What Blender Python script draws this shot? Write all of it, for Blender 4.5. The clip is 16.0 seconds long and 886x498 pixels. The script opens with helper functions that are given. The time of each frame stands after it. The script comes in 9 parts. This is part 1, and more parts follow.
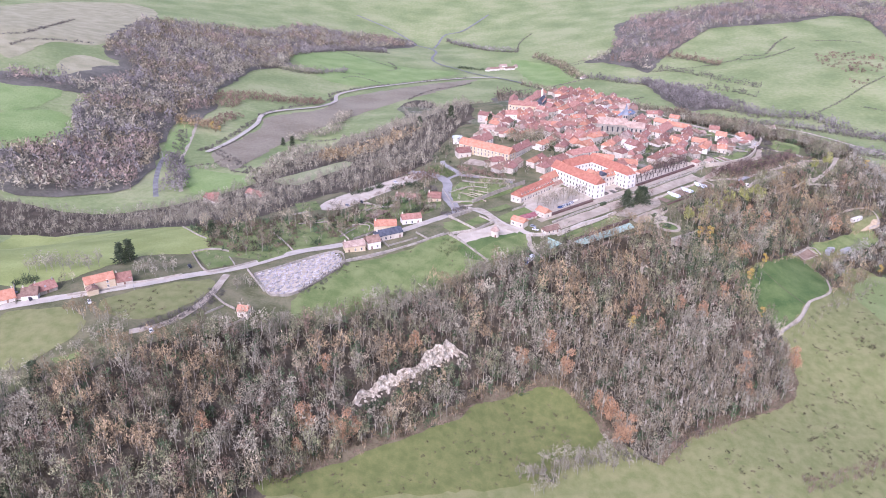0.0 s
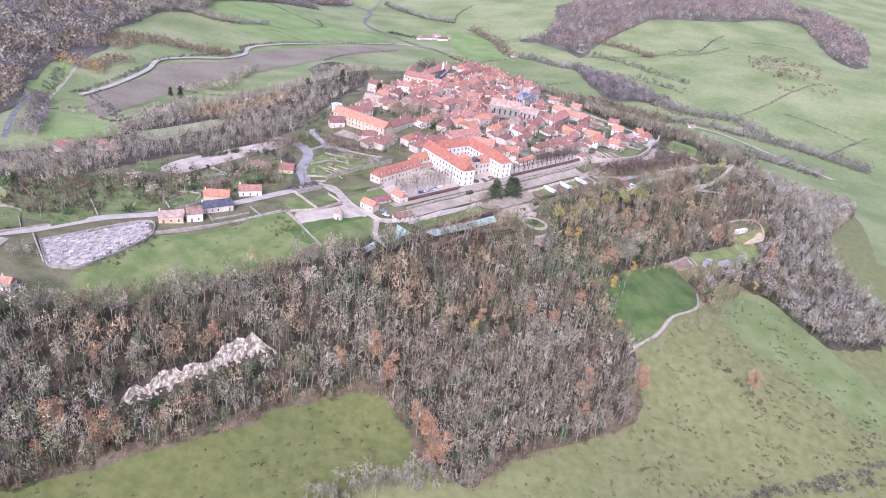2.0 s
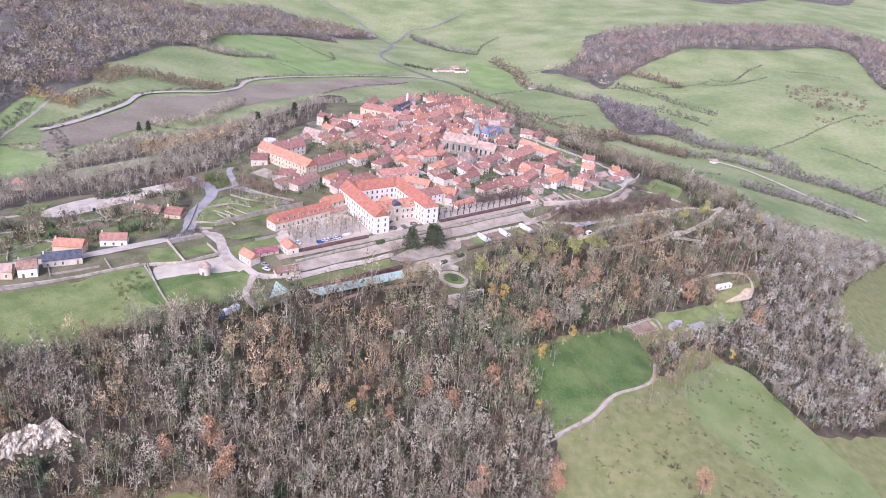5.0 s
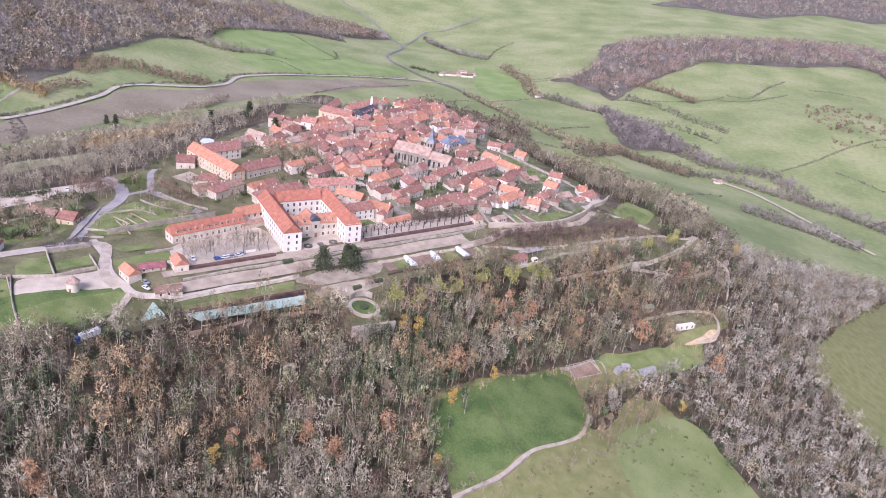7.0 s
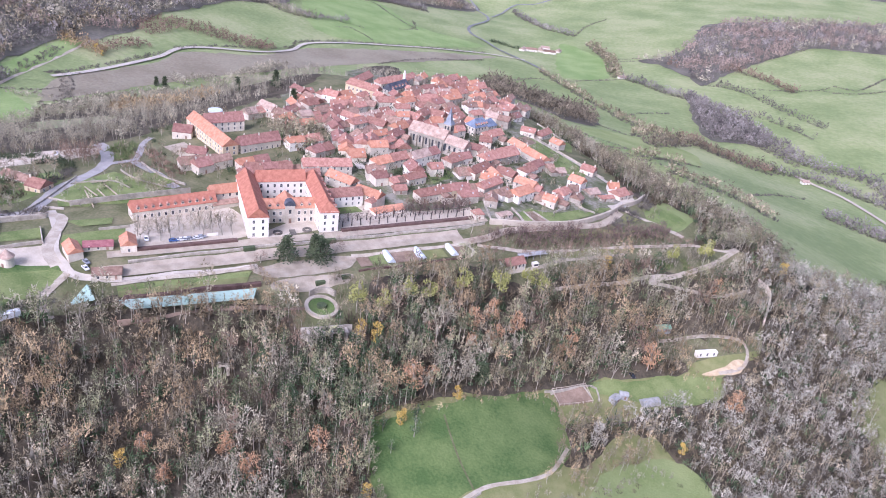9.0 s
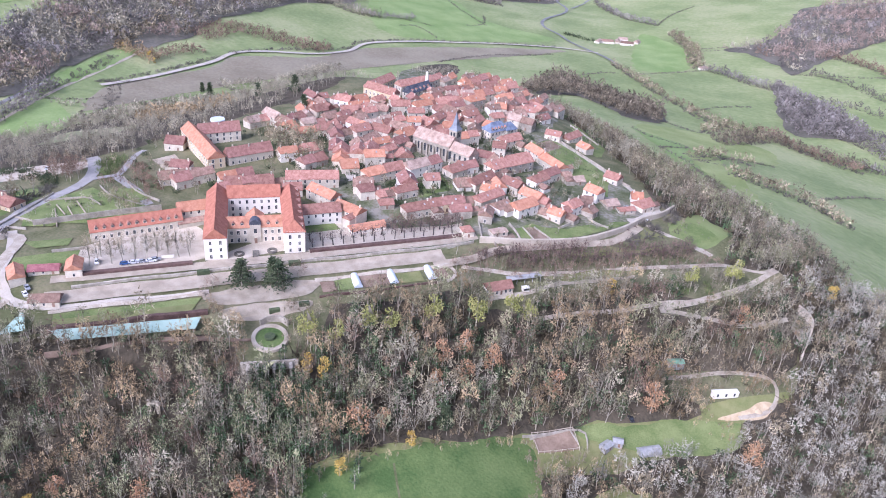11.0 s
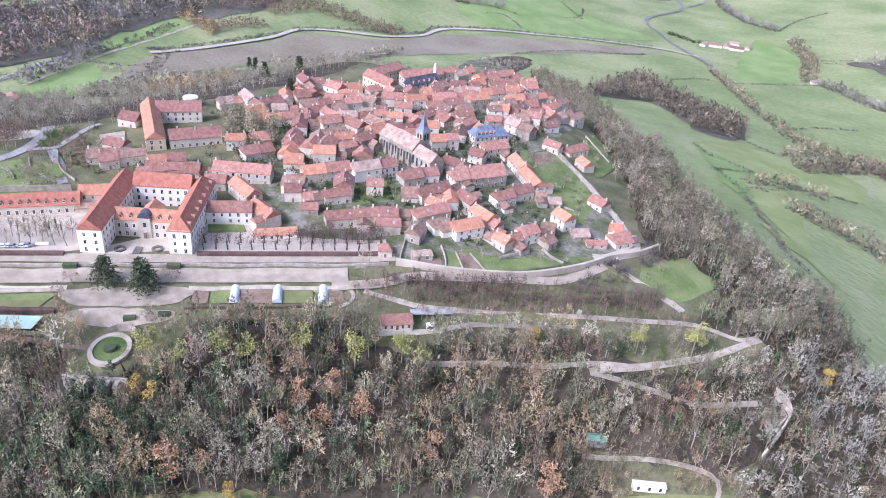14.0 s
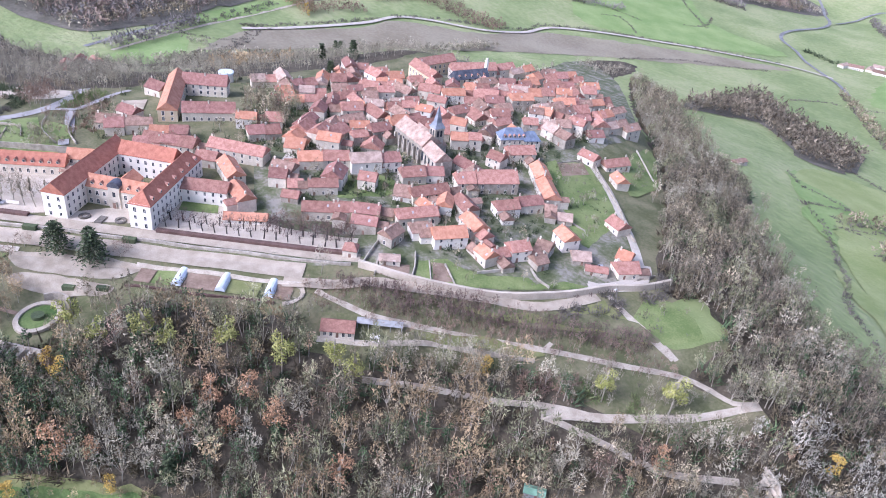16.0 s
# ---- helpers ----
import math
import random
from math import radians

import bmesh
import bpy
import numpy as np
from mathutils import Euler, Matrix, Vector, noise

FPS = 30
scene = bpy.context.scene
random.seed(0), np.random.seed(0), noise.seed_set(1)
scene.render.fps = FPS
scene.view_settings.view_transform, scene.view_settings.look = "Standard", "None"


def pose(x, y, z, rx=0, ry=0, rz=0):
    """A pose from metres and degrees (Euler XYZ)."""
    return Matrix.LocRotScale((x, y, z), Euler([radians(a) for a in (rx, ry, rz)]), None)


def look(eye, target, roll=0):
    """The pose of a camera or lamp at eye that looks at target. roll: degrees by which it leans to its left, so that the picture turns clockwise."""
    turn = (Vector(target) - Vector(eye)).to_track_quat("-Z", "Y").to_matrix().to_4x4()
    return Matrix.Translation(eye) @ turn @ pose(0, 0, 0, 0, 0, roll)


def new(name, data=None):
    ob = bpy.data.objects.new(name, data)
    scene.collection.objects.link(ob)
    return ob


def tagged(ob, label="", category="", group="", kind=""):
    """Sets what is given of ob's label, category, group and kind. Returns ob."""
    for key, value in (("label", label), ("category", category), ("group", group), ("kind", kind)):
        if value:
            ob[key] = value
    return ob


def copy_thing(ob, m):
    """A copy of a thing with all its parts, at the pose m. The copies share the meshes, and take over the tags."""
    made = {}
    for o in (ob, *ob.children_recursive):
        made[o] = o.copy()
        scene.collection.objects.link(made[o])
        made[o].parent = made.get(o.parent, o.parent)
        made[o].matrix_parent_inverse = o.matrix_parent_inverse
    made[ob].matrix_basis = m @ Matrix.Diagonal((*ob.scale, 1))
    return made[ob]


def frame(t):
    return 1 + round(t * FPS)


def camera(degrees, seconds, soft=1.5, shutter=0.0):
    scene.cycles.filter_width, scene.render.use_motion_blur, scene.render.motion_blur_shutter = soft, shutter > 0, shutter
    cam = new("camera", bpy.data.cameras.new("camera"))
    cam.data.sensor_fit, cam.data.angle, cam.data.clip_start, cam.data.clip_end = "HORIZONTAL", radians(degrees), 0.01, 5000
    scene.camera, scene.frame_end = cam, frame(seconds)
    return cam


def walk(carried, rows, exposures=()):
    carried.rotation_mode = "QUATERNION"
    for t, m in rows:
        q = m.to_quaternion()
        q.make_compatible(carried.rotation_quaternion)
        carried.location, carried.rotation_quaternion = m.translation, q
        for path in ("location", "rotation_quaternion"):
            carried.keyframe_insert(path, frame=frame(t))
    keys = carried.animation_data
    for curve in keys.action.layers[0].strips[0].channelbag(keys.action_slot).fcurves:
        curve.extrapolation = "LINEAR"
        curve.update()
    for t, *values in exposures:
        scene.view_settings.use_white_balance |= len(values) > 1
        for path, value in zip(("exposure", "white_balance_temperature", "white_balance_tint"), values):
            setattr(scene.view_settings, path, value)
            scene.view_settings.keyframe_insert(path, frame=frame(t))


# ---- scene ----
cam = camera(60.4, 16.0, 0.95)
METRES, EYE, TILT, LEAN, TURN = 580.0, 205.0, -22.5, 0.0, 0.0
PATH = [
    (0, (0.824, -3.277, 196.878), (1.166, 87.391, 154.698), 0.66),
    (0.5, (16.360, 7.926, 195.429), (20.539, 98.119, 152.444), 4.88),
    (1, (31.940, 19.215, 193.655), (38.999, 108.718, 149.617), 7.08),
    (1.5, (47.502, 30.600, 191.684), (55.807, 119.752, 147.154), 7.51),
    (2, (62.988, 42.087, 189.621), (70.882, 130.915, 144.375), 7.65),
    (2.5, (78.352, 53.682, 187.557), (84.117, 142.428, 141.831), 7.73),
    (3, (93.554, 65.389, 185.563), (97.697, 154.278, 139.938), 7.96),
    (3.5, (108.558, 77.215, 183.694), (111.860, 166.548, 138.876), 7.33),
    (4, (123.337, 89.161, 181.994), (125.542, 178.950, 138.025), 6.61),
    (6.5, (193.248, 150.795, 176.602), (189.852, 241.992, 135.716), 6.63),
    (7, (206.371, 163.512, 176.124), (202.601, 254.080, 133.896), 7.76),
    (7.5, (219.202, 176.361, 175.801), (211.601, 265.662, 131.445), 8.65),
    (8, (231.743, 189.340, 175.603), (221.006, 277.701, 130.029), 9.18),
    (8.5, (243.998, 202.451, 175.497), (230.989, 290.130, 129.203), 9.09),
    (9, (255.973, 215.692, 175.445), (240.576, 302.700, 128.621), 8.54),
    (11.5, (311.793, 283.843, 174.732), (281.834, 365.710, 125.740), 4.44),
    (12, (322.166, 297.860, 174.272), (290.909, 379.213, 125.235), 5.07),
    (12.5, (332.273, 312.005, 173.651), (299.016, 392.522, 124.548), 5.88),
    (13, (342.106, 326.280, 172.859), (306.252, 405.381, 123.284), 6.12),
    (13.5, (351.656, 340.685, 171.892), (313.050, 417.960, 121.512), 5.99),
    (14, (360.908, 355.222, 170.760), (319.443, 430.360, 119.429), 5.85),
    (14.5, (369.841, 369.892, 169.481), (325.623, 442.857, 117.319), 6.10),
    (15, (378.431, 384.698, 168.085), (331.214, 455.341, 115.358), 6.58),
    (15.5, (386.647, 399.643, 166.619), (336.083, 467.700, 113.595), 7.02),
    (16, (394.451, 414.730, 165.142), (340.247, 479.861, 112.040), 7.00),
]
EXPOSURE = [(0.0, 0.80, 5310, 33), (4.0, 0.84, 5310, 32), (6.5, 0.68, 5640, 33), (9.0, 0.85, 5290, 29), (11.5, 0.87, 5200, 26), (16.0, 0.99, 5180, 24)]
walk(cam, [(t, look(eye, target, roll)) for t, eye, target, roll in PATH], EXPOSURE)

# ---- light: an overcast late-autumn sky ----
SUN_HEIGHT, SUN_TURN = 40.0, 200.0
sky = bpy.data.worlds.new("sky")
scene.world = sky
sky.use_nodes = True
tree_ = sky.node_tree
air = tree_.nodes.new("ShaderNodeTexSky")
air.sky_type, air.sun_disc = "NISHITA", False
air.sun_elevation, air.sun_rotation = radians(SUN_HEIGHT), radians(SUN_TURN)
air.air_density, air.dust_density = 1.0, 4.0
grey = tree_.nodes.new("ShaderNodeHueSaturation")
grey.inputs["Saturation"].default_value = 0.78
tree_.links.new(air.outputs[0], grey.inputs["Color"])
tree_.links.new(grey.outputs[0], tree_.nodes["Background"].inputs["Color"])
tree_.nodes["Background"].inputs["Strength"].default_value = 0.135
sun = new("sun", bpy.data.lights.new("sun", "SUN"))
sun.data.energy, sun.data.angle, sun.data.color = 1.5, radians(18), (1.0, 0.97, 0.94)
_d = radians(SUN_TURN)
sun.matrix_world = look((0, 0, 600), (-math.sin(_d) * math.cos(radians(SUN_HEIGHT)), -math.cos(_d) * math.cos(radians(SUN_HEIGHT)), 600 - math.sin(radians(SUN_HEIGHT))))


# ---- materials ----
def material(name, low, high, scale=1.0, fine=12.0, rough=0.9, bump=0.3, island=0.0, each=0.0, third=None, crown=0.0):
    """Two colours mixed by noise at two sizes (metres), with a fine relief; each / island: how much objects or loose pieces differ."""
    m = bpy.data.materials.new(name)
    m.use_nodes = True
    n, l = m.node_tree.nodes, m.node_tree.links
    b = n["Principled BSDF"]
    b.inputs["Roughness"].default_value = rough
    b.inputs["Specular IOR Level"].default_value = 0.2
    where = n.new("ShaderNodeNewGeometry")
    big = n.new("ShaderNodeTexNoise")
    big.inputs["Scale"].default_value, big.inputs["Detail"].default_value = 1.0 / scale, 4
    small = n.new("ShaderNodeTexNoise")
    small.inputs["Scale"].default_value, small.inputs["Detail"].default_value = fine / scale, 3
    for t in (big, small):
        l.new(where.outputs["Position"], t.inputs["Vector"])
    add = n.new("ShaderNodeMath")
    add.operation = "MULTIPLY_ADD"
    add.inputs[1].default_value = 0.45
    l.new(small.outputs[0], add.inputs[0])
    l.new(big.outputs[0], add.inputs[2])
    ramp = n.new("ShaderNodeValToRGB")
    ramp.color_ramp.elements[0].position, ramp.color_ramp.elements[1].position = 0.55, 0.9
    ramp.color_ramp.elements[0].color, ramp.color_ramp.elements[1].color = (*low, 1), (*high, 1)
    if third:
        e = ramp.color_ramp.elements.new(0.72)
        e.color = (*third, 1)
    l.new(add.outputs[0], ramp.inputs[0])
    out = ramp.outputs[0]
    for amount, kind in ((each, "ShaderNodeObjectInfo"), (island, "ShaderNodeNewGeometry")):
        if amount:
            info = n.new(kind)
            hsv = n.new("ShaderNodeHueSaturation")
            spread = n.new("ShaderNodeMapRange")
            spread.inputs["To Min"].default_value, spread.inputs["To Max"].default_value = 1 - amount, 1 + amount
            l.new(info.outputs["Random" if each and kind.endswith("Info") else "Random Per Island"], spread.inputs["Value"])
            l.new(spread.outputs[0], hsv.inputs["Value"])
            l.new(out, hsv.inputs["Color"])
            out = hsv.outputs[0]
    if crown:  # every tree of a wood has its own tone
        own = n.new("ShaderNodeAttribute")
        own.attribute_name = "tone"
        shift = n.new("ShaderNodeMath")
        shift.operation = "MULTIPLY_ADD"
        shift.inputs[1].default_value, shift.inputs[2].default_value = crown, 1.0
        hsv = n.new("ShaderNodeHueSaturation")
        l.new(own.outputs["Fac"], shift.inputs[0])
        l.new(shift.outputs[0], hsv.inputs["Value"])
        l.new(out, hsv.inputs["Color"])
        out = hsv.outputs[0]
    l.new(out, b.inputs["Base Color"])
    if bump:
        r = n.new("ShaderNodeBump")
        r.inputs["Strength"].default_value, r.inputs["Distance"].default_value = bump, 0.08 * scale
        l.new(small.outputs[0], r.inputs["Height"])
        l.new(r.outputs[0], b.inputs["Normal"])
    return m


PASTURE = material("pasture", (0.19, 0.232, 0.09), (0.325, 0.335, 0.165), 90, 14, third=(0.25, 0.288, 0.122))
MEADOW_OLIVE = material("grazed_olive_grass", (0.118, 0.138, 0.042), (0.182, 0.186, 0.064), 5, 9, third=(0.148, 0.161, 0.052))
MEADOW = material("meadow_grass", (0.165, 0.18, 0.066), (0.236, 0.230, 0.10), 5, 9, third=(0.2, 0.206, 0.082))
LUSH = material("lush_grass", (0.12, 0.162, 0.05), (0.225, 0.255, 0.098), 10, 14)
DARKFIELD = material("young_crop", (0.068, 0.115, 0.032), (0.15, 0.195, 0.065), 16, 14)
PLOUGH = material("ploughed_earth", (0.22, 0.185, 0.125), (0.30, 0.26, 0.18), 60, 16)
LITTER = material("leaf_litter", (0.05, 0.042, 0.028), (0.125, 0.102, 0.07), 9, 8)
SCRUB = material("scrub_ground", (0.098, 0.106, 0.046), (0.205, 0.185, 0.105), 12, 10)
EARTH = material("garden_earth", (0.19, 0.13, 0.09), (0.30, 0.22, 0.16), 5, 6)
GRAVEL = material("pale_gravel", (0.43, 0.365, 0.28), (0.57, 0.495, 0.39), 6, 10)
PAVED = material("worn_asphalt", (0.17, 0.165, 0.16), (0.28, 0.27, 0.26), 7, 10)
TRACK = material("chalky_track", (0.34, 0.285, 0.215), (0.50, 0.435, 0.34), 4, 8)
ROCK = material("limestone_rock", (0.20, 0.165, 0.115), (0.66, 0.59, 0.465), 2.2, 5, bump=1.0, third=(0.47, 0.405, 0.305))
STONE = material("old_limestone_wall", (0.28, 0.245, 0.195), (0.46, 0.41, 0.335), 2.5, 6, each=0.14)
PLASTER = material("cream_plaster", (0.50, 0.44, 0.35), (0.68, 0.61, 0.495), 4, 5, each=0.16)
WHITE = material("white_render", (0.72, 0.665, 0.575), (0.83, 0.775, 0.685), 6, 5)
OCHRE = material("ochre_render", (0.56, 0.44, 0.28), (0.66, 0.54, 0.37), 5, 5)
TILE_RED = material("red_clay_tiles", (0.27, 0.132, 0.096), (0.405, 0.222, 0.168), 1.8, 4, rough=0.85, each=0.26)
TILE_MAROON = material("maroon_clay_tiles", (0.225, 0.11, 0.086), (0.335, 0.182, 0.145), 1.8, 4, rough=0.85, each=0.2)
TILE_ORANGE = material("orange_clay_tiles", (0.40, 0.182, 0.108), (0.53, 0.27, 0.172), 2.2, 3.5, rough=0.85, each=0.16)
TILE_BROWN = material("weathered_brown_tiles", (0.19, 0.118, 0.085), (0.33, 0.215, 0.16), 1.8, 3.5, rough=0.9, each=0.25)
PURPLE_TILE = material("purple_red_tiles", (0.24, 0.09, 0.095), (0.34, 0.15, 0.15), 1.8, 4)
TILE_TAN = material("tan_stone_tiles", (0.30, 0.21, 0.16), (0.50, 0.37, 0.29), 2.6, 3.5)
SLATE = material("blue_grey_slate", (0.13, 0.155, 0.205), (0.22, 0.26, 0.33), 3, 7, rough=0.6)
SPIRE_SLATE = material("grey_spire_slate", (0.16, 0.175, 0.20), (0.27, 0.29, 0.32), 3, 7, rough=0.6)
LEAD = material("dark_slate", (0.06, 0.065, 0.08), (0.12, 0.125, 0.145), 2, 6, rough=0.6)
GLASS = material("dark_window_glass", (0.03, 0.035, 0.04), (0.07, 0.075, 0.085), 1, 3, rough=0.15, bump=0)
SHUTTER = material("grey_shutter", (0.30, 0.29, 0.28), (0.40, 0.39, 0.37), 1, 4)
BARK_DARK = material("dark_wet_bark", (0.05, 0.042, 0.036), (0.12, 0.10, 0.085), 3, 6, bump=0)
TWIG_DARK = material("dark_brown_twigs", (0.085, 0.068, 0.045), (0.28, 0.235, 0.165), 8, 6, bump=0, crown=0.40)
BARK = material("grey_bark", (0.24, 0.21, 0.155), (0.46, 0.415, 0.325), 9, 6, bump=0)
TWIG = material("bare_grey_brown_twigs", (0.125, 0.10, 0.058), (0.475, 0.40, 0.265), 7, 6, bump=0, third=(0.245, 0.206, 0.132), crown=0.48)
TWIG_GREEN = material("lichen_green_grey_twigs", (0.105, 0.108, 0.056), (0.36, 0.345, 0.198), 7, 6, bump=0, crown=0.46)
TWIG_PALE = material("pale_grey_twigs", (0.19, 0.168, 0.112), (0.46, 0.412, 0.30), 8, 6, bump=0, crown=0.40)
TWIG_RED = material("reddish_brown_twigs", (0.145, 0.098, 0.068), (0.31, 0.218, 0.155), 8, 6, bump=0, crown=0.35)
FAR_TWIG = material("bare_woodland", (0.155, 0.135, 0.118), (0.33, 0.295, 0.26), 30, 9, bump=0, crown=0.35)
# grey twigs with distance haze put into the colour: paler and bluer
TWIG_HAZE = material("haze_tinted_grey_twigs", (0.215, 0.196, 0.15), (0.505, 0.468, 0.375), 8, 6, bump=0, crown=0.40)
TWIG_PURPLE = material("purple_brown_twigs", (0.115, 0.078, 0.064), (0.25, 0.175, 0.142), 8, 6, bump=0, crown=0.30)
LEAF_RUST = material("rust_autumn_leaves", (0.36, 0.205, 0.11), (0.53, 0.34, 0.195), 5, 8, bump=0, island=0.25)
LEAF_GOLD = material("golden_autumn_leaves", (0.46, 0.31, 0.065), (0.60, 0.43, 0.12), 5, 8, bump=0, island=0.2)
LEAF_LIME = material("yellow_green_leaves", (0.25, 0.26, 0.07), (0.43, 0.41, 0.15), 5, 8, bump=0, island=0.25)
LEAF_GREEN = material("dark_evergreen_leaves", (0.048, 0.066, 0.034), (0.10, 0.12, 0.06), 5, 8, bump=0, island=0.2)
HEDGE = material("hedge_twigs", (0.10, 0.09, 0.07), (0.20, 0.175, 0.145), 8, 8, bump=0)
BRACKEN = material("withered_bracken", (0.11, 0.088, 0.05), (0.20, 0.165, 0.10), 5, 8)
BEECH = material("brown_beech_hedge", (0.09, 0.055, 0.045), (0.165, 0.105, 0.085), 3, 8)
NET = material("turquoise_netting", (0.33, 0.45, 0.37), (0.42, 0.535, 0.445), 5, 6)
MARBLE = material("grave_stone", (0.36, 0.325, 0.305), (0.68, 0.635, 0.605), 1.6, 5, each=0.25, island=0.3)
METAL = material("grey_steel", (0.28, 0.275, 0.26), (0.42, 0.41, 0.39), 2, 5, rough=0.5)
GREENROOF = material("green_sheet_roof", (0.20, 0.35, 0.235), (0.29, 0.46, 0.325), 3, 5, rough=0.6)
SAND = material("ochre_sand", (0.45, 0.335, 0.20), (0.58, 0.455, 0.295), 3, 6)
CARS = [material("car_paint_" + c, tuple(v * 0.9 for v in rgb), rgb, 2, 4, rough=0.3, bump=0) for c, rgb in (("white", (0.75, 0.75, 0.75)), ("black", (0.03, 0.03, 0.035)), ("grey", (0.3, 0.31, 0.33)), ("blue", (0.06, 0.12, 0.28)))]
RUBBER = material("black_rubber", (0.015, 0.015, 0.015), (0.03, 0.03, 0.03), 1, 4, bump=0)
PASTURE_PALE = material("pale_pasture", (0.25, 0.27, 0.135), (0.33, 0.338, 0.185), 40, 14)
PASTURE_BRIGHT = material("bright_pasture", (0.185, 0.262, 0.08), (0.27, 0.335, 0.13), 40, 14)
PASTURE_SPRING = material("yellow_green_pasture", (0.215, 0.258, 0.085), (0.31, 0.335, 0.14), 30, 14)
DRY = material("dry_hilltop_grass", (0.30, 0.285, 0.16), (0.42, 0.375, 0.235), 22, 12)
SPRING = material("spring_green_crop", (0.255, 0.29, 0.09), (0.34, 0.37, 0.135), 25, 14)
GRAVEL_DARK = material("grey_gravel", (0.32, 0.265, 0.195), (0.45, 0.38, 0.288), 5, 10)
VILLAGE_EARTH = material("village_yards", (0.085, 0.10, 0.042), (0.27, 0.245, 0.20), 9, 6, third=(0.145, 0.148, 0.085))
COURT = material("brown_gravel", (0.29, 0.24, 0.175), (0.42, 0.36, 0.275), 4, 10)
FRESH = material("fresh_grass", (0.162, 0.205, 0.07), (0.235, 0.268, 0.108), 18, 20)
ROAD_GREY = material("grey_asphalt_road", (0.27, 0.252, 0.235), (0.37, 0.345, 0.32), 6, 10)
ROAD_PALE = material("pale_road", (0.42, 0.37, 0.30), (0.54, 0.48, 0.395), 6, 10)
FAR_FLOOR = material("woodland_floor", (0.115, 0.105, 0.078), (0.19, 0.172, 0.135), 30, 8)
TWIG_WARM = material("warm_beige_twigs", (0.19, 0.135, 0.073), (0.48, 0.365, 0.21), 8, 6, bump=0, crown=0.42)
ABBEY_TILE = material("abbey_red_tiles", (0.33, 0.13, 0.083), (0.46, 0.198, 0.13), 2.0, 3.5, rough=0.85)
UNDER = material("dark_undergrowth", (0.075, 0.062, 0.036), (0.18, 0.145, 0.09), 6, 6, bump=0, crown=0.40)
IVY = material("ivy_leaves", (0.05, 0.08, 0.04), (0.13, 0.17, 0.08), 6, 8, bump=0, island=0.25, crown=0.40)
OAK = material("withered_oak_leaves", (0.27, 0.19, 0.115), (0.44, 0.325, 0.21), 6, 8, bump=0, island=0.2, crown=0.30)
FAR_RUST = material("far_withered_leaves", (0.25, 0.19, 0.15), (0.39, 0.30, 0.235), 12, 6, bump=0, crown=0.35)
PLANTS = material("garden_plants", (0.10, 0.14, 0.05), (0.22, 0.24, 0.10), 2, 5)

# ---- the lie of the land: spot heights in metres, joined by one smooth surface ----
SPOT_TOP = [(-220, 330, 2), (-169, 345, 4), (-104, 375, 1), (-57, 402, 0), (-36, 456, -2), (22, 484, -1), (54, 418, -6),
            (11, 618, -2), (30, 555, -1), (58, 757, -3), (175, 720, 0), (138, 690, 1), (20, 800, -7), (285, 650, -6),
            (289, 673, -6), (213, 585, 1), (120, 512, 0), (149, 532, 0), (90, 560, 0), (200, 640, 1), (-60, 520, -12),
            (-300, 400, -2), (95, 815, -4), (115, 845, -5), (150, 838, -4), (178, 815, -4), (203, 782, -4),
            (218, 730, -3), (250, 700, -4)]
SPOT_EDGE = [(160, 482, -11), (128, 490, -6), (230, 556, -8), (288, 605, -9), (307, 585, -17), (338, 650, -15),
             (357, 641, -11), (212, 498, -21), (134, 440, -27), (-7, 345, -26), (118, 392, -44), (41, 339, -51),
             (-62, 275, -40), (-100, 261, -25), (-100, 330, -3), (-130, 300, -1), (80, 430, -20), (20, 395, -12),
             (326, 662, -8), (-230, 230, -20), (-400, 250, -25)]
SPOT_LOW = [(160, 302, -63), (235, 365, -67), (280, 397, -60), (265, 508, -45), (275, 466, -50), (336, 466, -62),
            (313, 478, -57), (348, 565, -42), (316, 548, -43), (301, 536, -43), (367, 624, -26), (315, 571, -36),
            (60, 240, -72), (-120, 150, -70), (250, 250, -85), (450, 420, -95), (460, 600, -75), (450, 720, -60),
            (560, 850, -105), (600, 560, -125), (200, 530, -8)]
SPOT_FAR = [(-288, 792, -78), (-256, 710, -75), (-228, 664, -70), (-175, 877, -86), (-133, 915, -88), (-165, 1225, -108),
            (-77, 1552, -125), (-16, 1670, -133), (113, 1657, -145), (-60, 2034, -165), (290, 1500, -132), (436, 1874, -93),
            (760, 1711, -86), (767, 1923, -65), (779, 1385, -88), (500, 1150, -129), (217, 990, -70), (299, 912, -66),
            (374, 928, -75), (273, 864, -54), (168, 890, -36), (-100, 690, -40), (40, 900, -40), (-30, 1000, -80)]
SPOT_HILL = [(-520, 1000, -40), (-462, 1168, -55), (-420, 780, -60), (-700, 1250, 0), (-900, 1000, 10), (-600, 700, -30),
             (-800, 1700, -30), (-350, 1900, -110), (-500, 2600, -60), (300, 2800, -60), (1000, 2600, -40), (1700, 2300, -60),
             (1300, 1500, -80), (900, 1000, -130), (1800, 1000, -90), (0, 4600, 0), (2400, 4200, 0), (-2200, 3500, 0),
             (-2200, 600, 0), (3400, 1500, 0), (0, -500, -120), (1500, -400, -120), (-1500, -400, -60), (-340, 560, -70)]
SPOTS = np.array(SPOT_TOP + SPOT_EDGE + SPOT_LOW + SPOT_FAR + SPOT_HILL, float)


def kernel(d):
    return np.sqrt(d * d + 15.0 ** 2)


